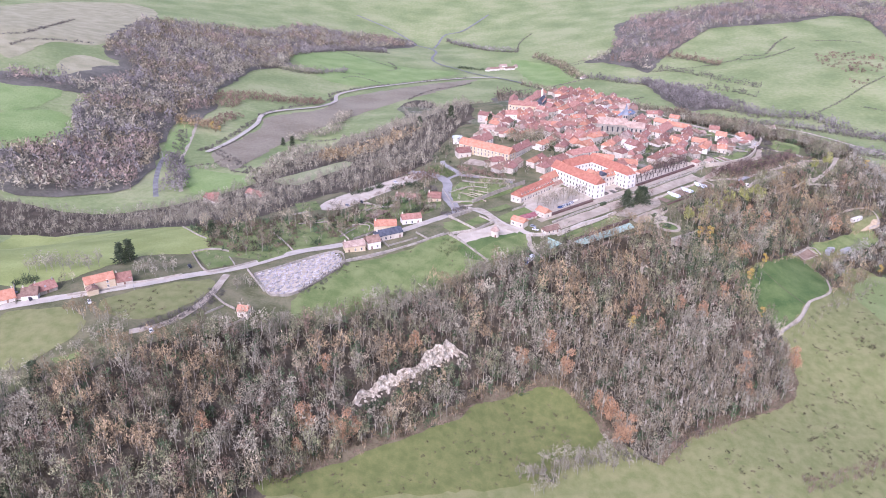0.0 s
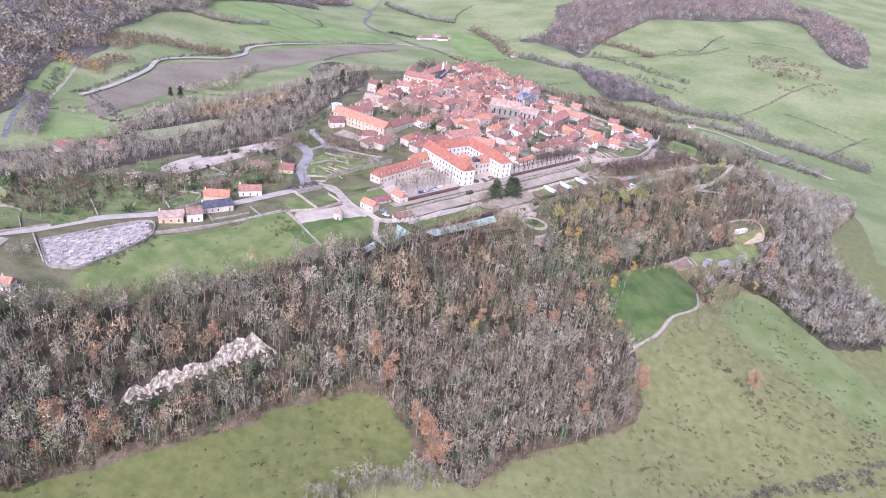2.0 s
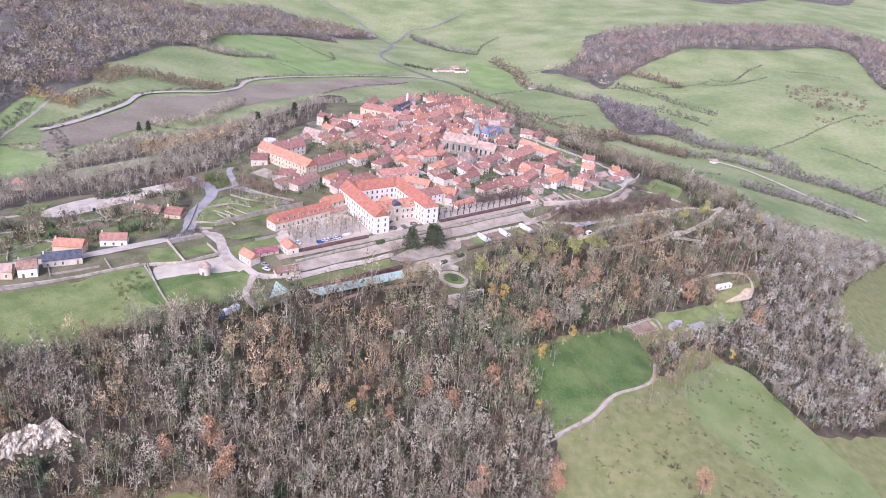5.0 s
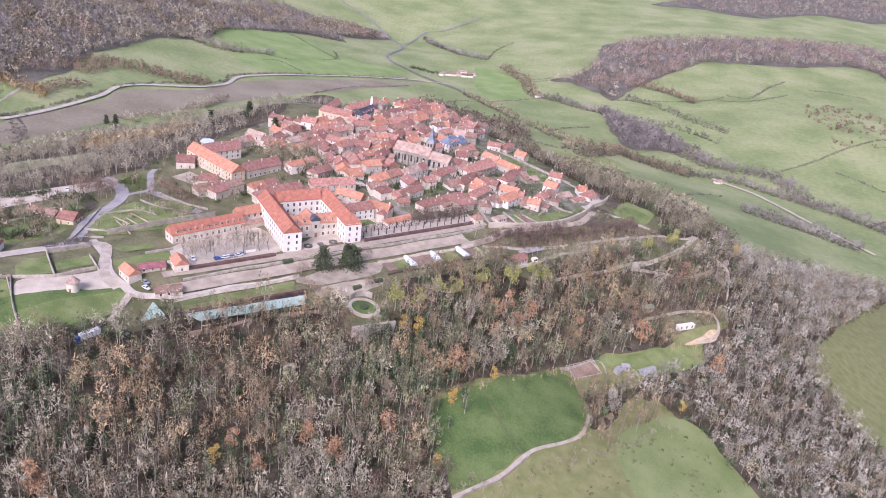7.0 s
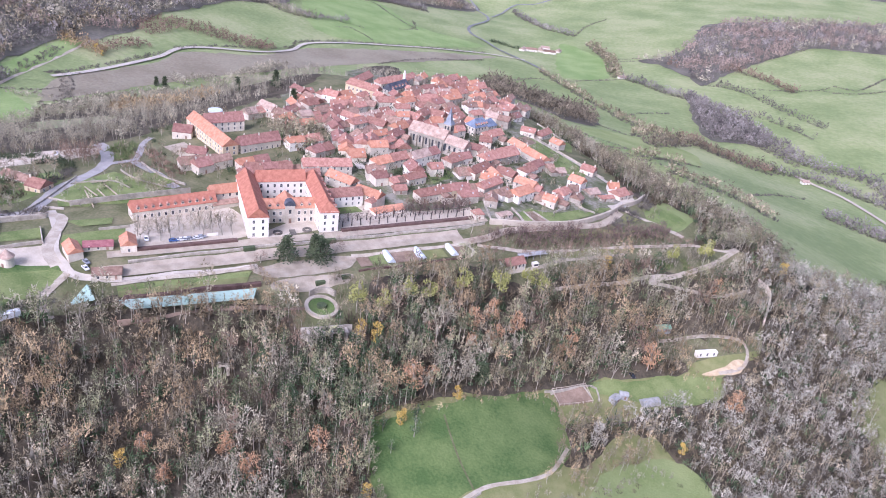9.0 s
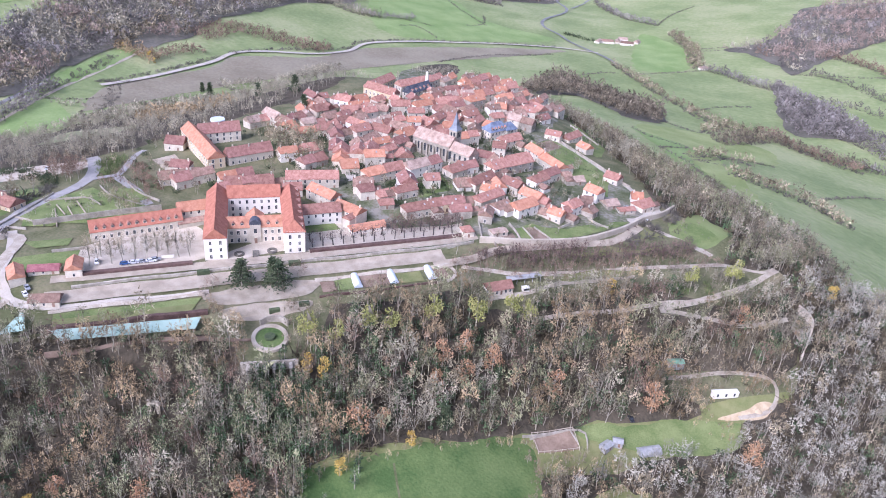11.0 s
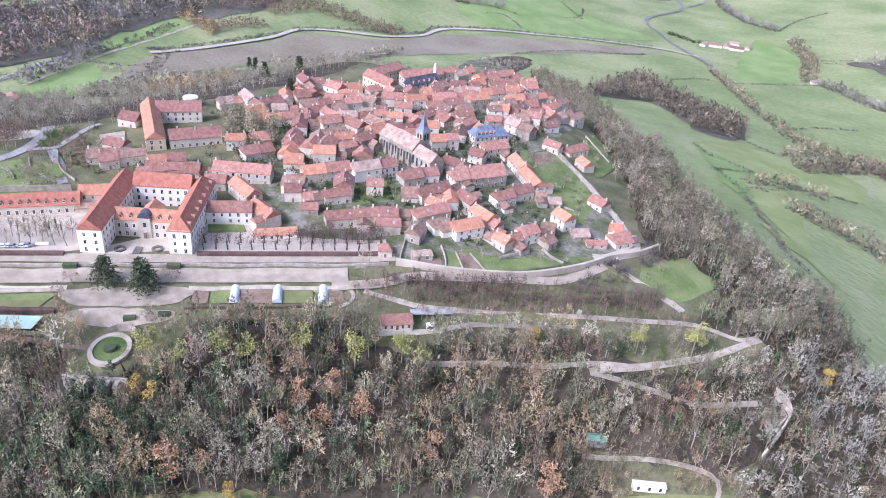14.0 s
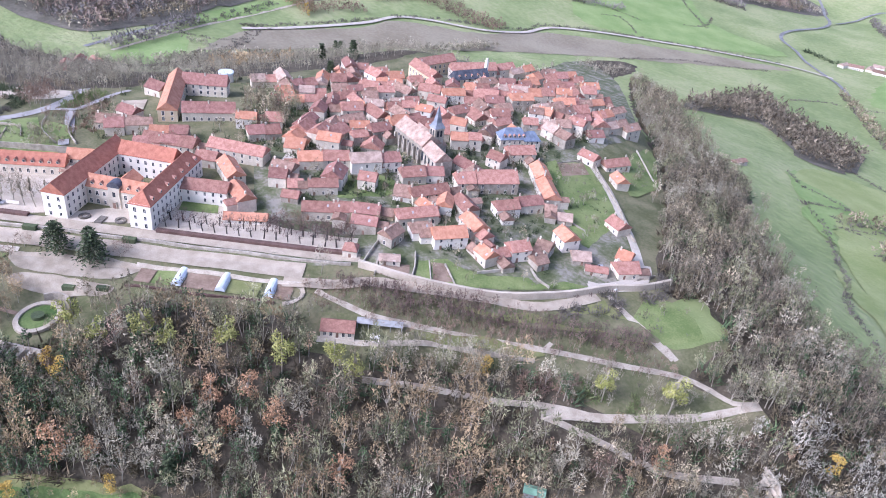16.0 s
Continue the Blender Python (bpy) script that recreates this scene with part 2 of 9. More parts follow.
def land_weights():
    n = len(SPOTS)
    p = SPOTS[:, :2]
    a = np.zeros((n + 3, n + 3))
    a[:n, :n] = kernel(np.hypot(p[:, None, 0] - p[None, :, 0], p[:, None, 1] - p[None, :, 1])) - 2.0 * np.eye(n)
    a[:n, n], a[:n, n + 1], a[:n, n + 2] = 1, p[:, 0] / 1000, p[:, 1] / 1000
    a[n:, :n] = a[:n, n:].T
    return np.linalg.solve(a, np.concatenate([SPOTS[:, 2], [0, 0, 0]]))


LAND = land_weights()


def height(x, y):
    """The ground's height at places x, y (arrays or numbers)."""
    x, y = np.asarray(x, float), np.asarray(y, float)
    out = LAND[-3] + LAND[-2] * x / 1000 + LAND[-1] * y / 1000
    for (sx, sy, _), w in zip(SPOTS, LAND):
        out = out + w * kernel(np.hypot(x - sx, y - sy))
    return out


# ---- builders ----
def mesh_of(name, verts, faces, *mats):
    me = bpy.data.meshes.new(name)
    me.from_pydata(verts, [], faces)
    for m in mats:
        me.materials.append(m)
    me.update()
    return me


def tri_mesh(name, v, f, *mats, tone=None):
    """A mesh from arrays of corners (n, 3) and triangles (m, 3)."""
    me = bpy.data.meshes.new(name)
    me.vertices.add(len(v))
    me.vertices.foreach_set("co", np.ascontiguousarray(v, np.float32).ravel())
    me.loops.add(len(f) * 3)
    me.loops.foreach_set("vertex_index", np.ascontiguousarray(f, np.int32).ravel())
    me.polygons.add(len(f))
    me.polygons.foreach_set("loop_start", np.arange(0, len(f) * 3, 3, dtype=np.int32))
    for m in mats:
        me.materials.append(m)
    me.update(calc_edges=True)
    if tone is not None:
        me.attributes.new("tone", "FLOAT", "POINT").data.foreach_set("value", np.ascontiguousarray(tone, np.float32))
    return me


def child(name, data, parent, m=None, label=""):
    ob = new(name, data)
    ob.parent = parent
    if m is not None:
        ob.matrix_basis = m
    return tagged(ob, label)


def boxes(name, mat, *specs):
    """One mesh of bevel-free blocks: (x0, x1, y0, y1, z0, z1)."""
    v, f = [], []
    for x0, x1, y0, y1, z0, z1 in specs:
        k = len(v)
        v += [(x0, y0, z0), (x1, y0, z0), (x1, y1, z0), (x0, y1, z0), (x0, y0, z1), (x1, y0, z1), (x1, y1, z1), (x0, y1, z1)]
        f += [tuple(k + i for i in q) for q in ((3, 2, 1, 0), (4, 5, 6, 7), (0, 1, 5, 4), (1, 2, 6, 5), (2, 3, 7, 6), (3, 0, 4, 7))]
    return mesh_of(name, v, f, mat)


def inside(poly, x, y):
    x, y = np.asarray(x, float), np.asarray(y, float)
    c = np.zeros(x.shape, bool)
    for (ax, ay), (bx, by) in zip(poly, poly[1:] + poly[:1]):
        if ay != by:
            c ^= ((ay > y) != (by > y)) & (x < (bx - ax) * (y - ay) / (by - ay) + ax)
    return c


def soften(line, closed=False, steps=5):
    """A smooth curve through the corners (Catmull-Rom)."""
    n, out = len(line), []
    p = [np.array(q, float) for q in line]
    for i in range(n if closed else n - 1):
        a, b, c, d = (p[(i - 1) % n], p[i], p[(i + 1) % n], p[(i + 2) % n]) if closed else (p[max(i - 1, 0)], p[i], p[i + 1], p[min(i + 2, n - 1)])
        for k in range(steps):
            t = k / steps
            out.append(tuple(0.5 * (2 * b + (c - a) * t + (2 * a - 5 * b + 4 * c - d) * t * t + (3 * b - a - 3 * c + d) * t ** 3)))
    if not closed:
        out.append(tuple(p[-1]))
    return out


def patch(name, poly, mat, lift, step, label, category, round_off=True, ragged=0.0):
    """A piece of ground cover draped over the land."""
    outline = soften(poly, True, 4) if round_off else poly
    if ragged:
        fine = []
        for (ax, ay), (bx, by) in zip(outline, outline[1:] + outline[:1]):
            n = max(1, int(math.hypot(bx - ax, by - ay) / (ragged * 1.6)))
            fine += [(ax + (bx - ax) * k / n, ay + (by - ay) * k / n) for k in range(n)]
        outline = [(x + ragged * noise.noise((x / 7, y / 7, 1.5)), y + ragged * noise.noise((x / 7, y / 7, 9.5))) for x, y in fine]
    bm = bmesh.new()
    bm.faces.new([bm.verts.new((x, y, 0)) for x, y in outline])
    xs, ys = [p[0] for p in outline], [p[1] for p in outline]
    cuts = [((c, 0, 0), (1, 0, 0)) for c in GX if min(xs) < c < max(xs)] + [((0, c, 0), (0, 1, 0)) for c in GY if min(ys) < c < max(ys)]
    if step < 20:
        cuts += [((c, 0, 0), (1, -1, 0)) for c in np.arange(math.floor((min(xs) - max(ys)) / 5) * 5, max(xs) - min(ys), 5.0)]
    for co, no in cuts:
        bmesh.ops.bisect_plane(bm, geom=bm.verts[:] + bm.edges[:] + bm.faces[:], plane_co=co, plane_no=no, dist=0.001)
    bmesh.ops.triangulate(bm, faces=bm.faces[:])
    x, y = np.array([v.co.x for v in bm.verts]), np.array([v.co.y for v in bm.verts])
    for v, z in zip(bm.verts, ground(x, y) + lift):
        v.co.z = z
    bmesh.ops.recalc_face_normals(bm, faces=bm.faces[:])
    if sum(f.normal.z for f in bm.faces) < 0:
        bmesh.ops.reverse_faces(bm, faces=bm.faces[:])
    me = bpy.data.meshes.new(name)
    bm.to_mesh(me)
    bm.free()
    me.materials.append(mat)
    return tagged(new(name, me), label, category, kind="structure")


def ribbon(name, line, width, mat, lift, label, category, step=4.0, sway=0.05):
    """A road or path laid over the land along a line."""
    line = np.array(soften(line, False, 8))
    seg = np.hypot(*(line[1:] - line[:-1]).T)
    s = np.concatenate([[0], np.cumsum(seg)])
    at = np.linspace(0, s[-1], max(2, int(s[-1] / step)))
    x, y = np.interp(at, s, line[:, 0]), np.interp(at, s, line[:, 1])
    dx, dy = np.gradient(x), np.gradient(y)
    d = np.hypot(dx, dy)
    nx, ny = -dy / d, dx / d
    v, f = [], []
    across = (-0.5, -0.17, 0.17, 0.5)
    for i in range(len(x)):
        w = width * (1 + sway * math.sin(i * 1.7))
        mid = float(ground(x[i], y[i]))
        for a in across:
            px, py = x[i] + nx[i] * a * w, y[i] + ny[i] * a * w
            v.append((px, py, max(float(ground(px, py)), mid - 0.4) + lift))
        if i:
            for k in range(3):
                q = i * 4 + k
                f.append((q - 4, q, q + 1, q - 3))
    me = mesh_of(name, v, f, mat)
    return tagged(new(name, me), label, category, kind="structure")


def low_wall(name, line, tall, thick, mat, label, sink=1.5, step=6.0, category="wall", level=None):
    """A free-standing or retaining wall that follows the land."""
    line = np.array(soften(line, False, 6))
    seg = np.hypot(*(line[1:] - line[:-1]).T)
    s = np.concatenate([[0], np.cumsum(seg)])
    at = np.linspace(0, s[-1], max(2, int(s[-1] / step) + 1))
    x, y = np.interp(at, s, line[:, 0]), np.interp(at, s, line[:, 1])
    dx, dy = np.gradient(x), np.gradient(y)
    d = np.hypot(dx, dy)
    nx, ny = -dy / d * thick / 2, dx / d * thick / 2
    z = ground(x, y)
    v, f = [], []
    for i in range(len(x)):
        top = float(z[i]) + tall if level is None else float(np.interp(at[i] / s[-1], np.linspace(0, 1, len(level)), level))
        v += [(x[i] - nx[i], y[i] - ny[i], z[i] - sink), (x[i] - nx[i], y[i] - ny[i], top), (x[i], y[i], top + 0.12), (x[i] + nx[i], y[i] + ny[i], top), (x[i] + nx[i], y[i] + ny[i], z[i] - sink)]
        if i:
            q = i * 5
            f += [(q - 5, q, q + 1, q - 4), (q - 4, q + 1, q + 2, q - 3), (q - 3, q + 2, q + 3, q - 2), (q - 2, q + 3, q + 4, q - 1)]
    f += [(4, 3, 2, 1, 0), tuple(len(v) - 5 + k for k in range(5))]
    return tagged(new(name, mesh_of(name, [tuple(map(float, p)) for p in v], f, mat)), label, category, kind="structure")


# ---- trees ----
def tube(a, b, ra, rb, sides, v, f):
    a, b = np.array(a, float), np.array(b, float)
    w = (b - a) / (np.linalg.norm(b - a) + 1e-9)
    u = np.cross(w, (0.3, 0.9, 0.1))
    u /= np.linalg.norm(u)
    t = np.cross(w, u)
    k = len(v)
    for p, r in ((a, ra), (b, rb)):
        for i in range(sides):
            q = 2 * math.pi * i / sides
            v.append(p + r * (math.cos(q) * u + math.sin(q) * t))
    for i in range(sides):
        j = (i + 1) % sides
        f += [(k + i, k + j, k + sides + j), (k + i, k + sides + j, k + sides + i)]


def sliver(a, b, wide, rng, v, f):
    """A twig or a leaf clump: one long thin triangle pair."""
    a, b = np.array(a, float), np.array(b, float)
    side = np.cross(b - a, rng.normal(size=3))
    side *= wide / (np.linalg.norm(side) + 1e-9)
    k = len(v)
    m = a * 0.45 + b * 0.55
    v += [a, m + side, b, m - side]
    f += [(k, k + 1, k + 2), (k, k + 2, k + 3)]


def twig(a, b, wide, rng, v, f):
    """One fine twig: a single long triangle."""
    side = np.cross(b - a, rng.normal(size=3))
    side *= wide / (np.linalg.norm(side) + 1e-9)
    k = len(v)
    v += [a - side, a + side, b]
    f.append((k, k + 1, k + 2))


def bare_tree(seed, tall=13.0, spread=2.6, limbs=5, lobes=2, twigs=15, wide=0.13, stem=0.17, low=0.22, long=1.0):
    """Trunk with steep forking limbs, each ending in rounded sprays of short twigs, of a leafless tree."""
    rng = np.random.default_rng(seed)
    tv, tf, cv, cf = [], [], [], []
    lean = rng.normal(size=2) * 0.4
    fork = tall * rng.uniform(low, low + 0.15)
    crotch = np.array((lean[0], lean[1], fork))
    tube((0, 0, -0.6), crotch, stem, stem * 0.75, 4, tv, tf)
    for i in range(limbs):
        q = i * 6.283 / limbs + rng.uniform(-0.5, 0.5)
        rise = (0.5 + 0.4 * ((i * 0.618) % 1.0)) if i else 0.92
        out = spread * (0.68 - 0.4 * (rise - 0.5)) * rng.uniform(0.8, 1.1) if i else spread * 0.1
        top = tall * rise
        tip = crotch + np.array((math.cos(q) * out, math.sin(q) * out, top - fork))
        if i < 2:
            tube(crotch, tip, stem * 0.5, stem * 0.16, 3, tv, tf)
        else:
            twig(crotch, tip, stem * 0.45, rng, tv, tf)
        for j in range(lobes):
            p = q + rng.uniform(-1.3, 1.3)
            size = spread * rng.uniform(0.34, 0.5)
            mid = crotch + (tip - crotch) * (1.0 - 0.36 * j) + np.array((math.cos(p), math.sin(p), 0.0)) * spread * (0.12 + 0.25 * j)
            if j:
                twig(crotch + (tip - crotch) * 0.4, mid, stem * 0.3, rng, tv, tf)
            for k in range(twigs):
                d = rng.normal(size=3) + np.array((math.cos(p) * 0.3, math.sin(p) * 0.3, 0.45))
                d /= np.linalg.norm(d)
                e = mid + d * size * (0.9, 0.9, 1.25) * rng.uniform(0.25, 0.85)
                d = d * 0.75 + np.array((0, 0, 0.4)) + rng.normal(size=3) * 0.4
                twig(e, e + d * long * rng.uniform(0.6, 1.15), wide * (1.25 if k % 2 else 0.75) * rng.uniform(0.7, 1.2), rng, cv, cf)
    return np.array(tv), np.array(tf), np.array(cv), np.array(cf)


def leafy_tree(seed, tall=10.0, spread=3.0, leaves=330, size=0.42, low=0.25, cone=False):
    """Trunk, and a crown of loose leaf clumps with gaps."""
    rng = np.random.default_rng(seed)
    tv, tf, cv, cf = [], [], [], []
    tube((0, 0, 0), (0, 0, tall * 0.85), 0.22, 0.06, 5, tv, tf)
    lumps = []
    for i in range(11):
        q, h = i * 2.4 + rng.random(), rng.uniform(low, 0.92)
        r = spread * (1.05 - h) * 1.1 if cone else spread * math.sqrt(max(0.1, 1 - ((h - 0.55) / 0.55) ** 2)) * rng.uniform(0.25, 0.62)
        lumps.append(np.array((math.cos(q) * r, math.sin(q) * r, tall * h)))
        tube((0, 0, tall * h * 0.75), lumps[-1], 0.08, 0.03, 3, tv, tf)
    for i in range(leaves):
        c = lumps[i % 11]
        d = rng.normal(size=3)
        d *= rng.uniform(0.4, 1.0) ** 0.5 * spread * (0.34 if cone else 0.4) / np.linalg.norm(d)
        a = c + d * (1, 1, 0.55 if cone else 0.85)
        w = rng.normal(size=3)
        sliver(a, a + w * size * 1.5 / np.linalg.norm(w), size * 0.5, rng, cv, cf)
    return np.array(tv), np.array(tf), np.array(cv), np.array(cf)


def conifer(seed, tall=14.0, spread=4.5, tiers=11, per=9):
    """A cedar or spruce: a straight trunk with drooping tiers of needled boughs."""
    rng = np.random.default_rng(seed)
    tv, tf, cv, cf = [], [], [], []
    tube((0, 0, 0), (0, 0, tall), 0.35, 0.05, 6, tv, tf)
    for i in range(tiers):
        k = 0.12 + 0.86 * i / tiers
        for j in range(per):
            q = j * 2 * math.pi / per + i * 0.7 + rng.random() * 0.4
            r = spread * (1.02 - k) ** 0.8 * rng.uniform(0.75, 1.1)
            base, tip = np.array((0, 0, tall * k)), np.array((math.cos(q) * r, math.sin(q) * r, tall * k - r * 0.12 + 0.3))
            tube(base, tip, 0.06, 0.02, 3, tv, tf)
            for s in np.linspace(0.25, 1.0, 9):
                a = base + (tip - base) * s + rng.normal(size=3) * 0.25
                d = rng.normal(size=3) * (0.9, 0.9, 0.3) + (0, 0, -0.15)
                sliver(a, a + d, 0.32, rng, cv, cf)
    return np.array(tv), np.array(tf), np.array(cv), np.array(cf)


def shrub(seed, tall=2.2, spread=1.7, twigs=34, wide=0.16):
    """A bush of many fine stems from the ground."""
    rng = np.random.default_rng(seed)
    cv, cf = [], []
    for i in range(twigs):
        q, r = rng.random() * 6.283, spread * math.sqrt(rng.random())
        a = np.array((math.cos(q) * r * 0.7, math.sin(q) * r * 0.7, rng.uniform(-0.1, tall * 0.6)))
        d = np.array((math.cos(q) * 0.35, math.sin(q) * 0.35, 0.7)) + rng.normal(size=3) * 0.55
        twig(a, a + d * tall * 0.42, wide, rng, cv, cf)
    return np.zeros((0, 3)), np.zeros((0, 3), int), np.array(cv), np.array(cf)


def scatter(spots, kinds, rng, low=0.75, high=1.25, stems=True):
    """Joined corners and triangles of many plants: (trunks, crowns), each (corners, triangles, tone of its plant)."""
    out = []
    own = rng.uniform(-1, 1, len(spots))
    pick = rng.integers(0, len(kinds), len(spots))
    size, turn, fat = rng.uniform(low, high, len(spots)), rng.uniform(0, 6.283, len(spots)), rng.uniform(0.85, 1.2, len(spots))
    for side in (0, 2):
        vs, fs, ts, base = [], [], [], 0
        for k, kind in enumerate(kinds):
            v, f = kind[side], kind[side + 1]
            sel = np.where(pick == k)[0]
            if not len(v) or not len(sel):
                continue
            c, s = np.cos(turn[sel])[:, None], np.sin(turn[sel])[:, None]
            w = (size[sel] * fat[sel])[:, None]
            x = (v[None, :, 0] * c - v[None, :, 1] * s) * w + spots[sel, 0:1]
            y = (v[None, :, 0] * s + v[None, :, 1] * c) * w + spots[sel, 1:2]
            z = v[None, :, 2] * size[sel][:, None] + spots[sel, 2:3]
            vs.append(np.stack([x, y, z], -1).reshape(-1, 3))
            fs.append((f[None] + (np.arange(len(sel)) * len(v))[:, None, None] + base).reshape(-1, 3))
            ts.append(np.repeat(own[sel], len(v)))
            base += len(sel) * len(v)
        out.append((np.concatenate(vs), np.concatenate(fs), np.concatenate(ts)) if vs else (np.zeros((0, 3)), np.zeros((0, 3), int), None))
    return out


def stuff(name, spots, kinds, bark, leaf, label, category, seed, low=0.75, high=1.25):
    """Many plants that nobody could count, as one thing: their stems and crowns."""
    rng = np.random.default_rng(seed)
    (tv, tf, _), (cv, cf, tone) = scatter(spots, kinds, rng, low, high)
    top = tagged(new(name, tri_mesh(name, cv, cf, leaf, tone=tone)), label, category, kind="stuff")
    if len(tf):
        tagged(child("stems", tri_mesh("stems", tv, tf, bark), top), kind="stuff")
    return top


def spots_in(poly, gap, rng, keep_out=(), sink=0.25, fuzz=1.0, apart=()):
    """Places on a jittered grid inside an outline and outside others."""
    xs, ys = [p[0] for p in poly], [p[1] for p in poly]
    gx, gy = np.meshgrid(np.arange(min(xs), max(xs), gap), np.arange(min(ys), max(ys), gap))
    x, y = gx.ravel() + rng.uniform(-0.5, 0.5, gx.size) * gap * fuzz, gy.ravel() + rng.uniform(-0.5, 0.5, gx.size) * gap * fuzz
    ok = inside(poly, x, y)
    for q in keep_out:
        ok &= ~inside(q, x, y)
    for ax, ay in apart:
        ok &= np.hypot(x - ax, y - ay) > 4.5
    x, y = x[ok], y[ok]
    return np.stack([x, y, ground(x, y) - sink], -1)


def beside(line, width):
    """The outline of a strip along a line."""
    p = np.array(line, float)
    d = np.gradient(p, axis=0)
    n = np.stack([-d[:, 1], d[:, 0]], -1) / np.hypot(d[:, 0], d[:, 1])[:, None] * width / 2
    return [tuple(q) for q in p + n] + [tuple(q) for q in (p - n)[::-1]]


# ---- the ground ----
def spaced(lo, a, b, hi, fine, grow):
    mid = list(np.arange(a, b + 0.1, fine))
    up, s, c = [], fine, b
    while c < hi:
        s *= grow
        c += s
        up.append(c)
    down, s, c = [], fine, a
    while c > lo:
        s *= grow
        c -= s
        down.append(c)
    return np.array(down[::-1] + mid + up)


GX, GY = spaced(-3200, -330, 640, 4300, 5.0, 1.09), spaced(-900, 190, 980, 4900, 5.0, 1.06)
_mx, _my = np.meshgrid(GX, GY)
TERRACE = radians(39.4)  # the abbey's terraces step down across this direction
_tu = (_mx - 114) * math.cos(TERRACE) + (_my - 511.6) * math.sin(TERRACE)
_tv = -(_mx - 114) * math.sin(TERRACE) + (_my - 511.6) * math.cos(TERRACE)
GZ = height(_mx, _my) + 0.35 * np.sin(_mx / 31.0) * np.cos(_my / 27.0) * np.clip((height(_mx, _my) + 12) / -30, 0, 1)
_step = np.interp(_tv, [-47, -43, -36, -33, -22, -20, -11, -8, 30], [-10, -8.6, -8.4, -5.6, -5.2, -2.9, -2.5, -0.15, 0.0])
_in = np.clip((_tu + 100) / 30, 0, 1) * np.clip((128 - _tu) / 15, 0, 1) * np.clip((_tv + 50) / 5, 0, 1) * np.clip((34 - _tv) / 12, 0, 1)
GZ = GZ * (1 - _in) + _step * _in

_oval = np.clip((17 - np.hypot(_mx - 158.5, _my - 482.5)) / 7, 0, 1)  # a level spot for the oval garden
GZ = GZ * (1 - _oval) - 11.2 * _oval


def ground(x, y):
    """Height of the ground's mesh itself (its triangles), so that what lies on it touches it."""
    x, y = np.asarray(x, float), np.asarray(y, float)
    i, j = np.clip(np.searchsorted(GX, x) - 1, 0, len(GX) - 2), np.clip(np.searchsorted(GY, y) - 1, 0, len(GY) - 2)
    u, w = (x - GX[i]) / (GX[i + 1] - GX[i]), (y - GY[j]) / (GY[j + 1] - GY[j])
    a, b, c, d = GZ[j, i], GZ[j, i + 1], GZ[j + 1, i + 1], GZ[j + 1, i]
    return np.where(u >= w, a + u * (b - a) + w * (c - b), a + w * (d - a) + u * (c - d))


_n = len(GX)
_q = (np.arange(len(GY) - 1)[:, None] * _n + np.arange(_n - 1)[None, :]).ravel()
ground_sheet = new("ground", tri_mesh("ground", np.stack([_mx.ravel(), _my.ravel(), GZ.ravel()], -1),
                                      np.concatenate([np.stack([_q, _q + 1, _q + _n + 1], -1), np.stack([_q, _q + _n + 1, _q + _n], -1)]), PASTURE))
for _p in ground_sheet.data.polygons:
    _p.use_smooth = True
tagged(ground_sheet, "green rolling pasture land in late autumn", "ground", kind="structure")


# ---- plan: outlines and lines of the land, in metres ----
TREES_BIG = [(91.5, 326.8), (96.1, 319.3), (86.8, 333.1), (99, 313.7), (47.8, 355.4), (63.2, 363.8), (72.2, 355.5), (-61.8, 286), (-44.8, 285.1), (-40.5, 289.8), (176.9, 366.3), (213.4, 379.7)]
TREES_LIME = [(173.4, 487.9), (184.7, 491.9), (192.5, 504.1), (200.8, 508.6), (213.8, 523.3), (229.8, 534.2), (242, 547.3), (249.4, 549.5), (314, 606.2), (332.7, 621)]
TREES_GOLD = [(-336.1, 960.4), (-295.4, 954.5), (-284.6, 949), (179.5, 476.6), (186.6, 477.3), (117, 395.8), (205.6, 416.9), (328.1, 503.2), (207.7, 450), (226.2, 472.9), (279.4, 583.9), (382.5, 649)]
TREES_RUST = [(282, 391.1), (234.4, 509.7), (242.2, 522.2), (223.7, 510.3), (224.9, 500.1), (93.2, 325.4), (70.8, 352.1), (93.5, 310.8), (-64.1, 274.4), (-103.4, 267.5), (-49.4, 291), (45.8, 357.7), (-12.1, 343.6), (-56.4, 317.5), (212.9, 382.1), (174.7, 351.1), (-62.7, 292.4), (182, 426.2), (134.8, 396.1), (207.2, 465.9), (352.6, 538.5), (121.8, 404.4), (163, 406.3), (150.5, 412.8), (309.1, 544.6), (268.6, 528.4), (341.1, 603.7), (230, 520.5), (213.7, 473.7)]
TREES_EVER = [(-184.3, 393.8), (-181.1, 399), (-147.3, 449.1), (-181.1, 283.2), (-197.1, 915.2), (-184.8, 911.4), (-21.4, 754.2), (10.4, 755.3), (47, 705.3), (233.8, 488.5), (143.6, 510.6)]
FIELD_ROADSIDE_FIELD_0 = [(-365, 571), (-299, 583), (-183, 503), (-144, 431), (-147, 410), (-177, 406), (-238, 363)]
FIELD_UPPER_MEADOW_1 = [(-55, 398), (-26, 416), (5, 441), (25, 414), (-2, 391), (-24, 373), (-54, 354), (-73, 346), (-80, 358), (-69, 378)]
FIELD_LOT_MEADOW_2 = [(12, 428), (50, 451), (53, 447), (52, 429), (36, 418), (23, 414)]
FIELD_LOWER_MEADOW_3 = [(-75, 252), (-57, 271), (-28, 289), (5, 311), (24, 331), (62, 349), (80, 334), (91, 319), (89, 309), (64, 300), (50, 285)]
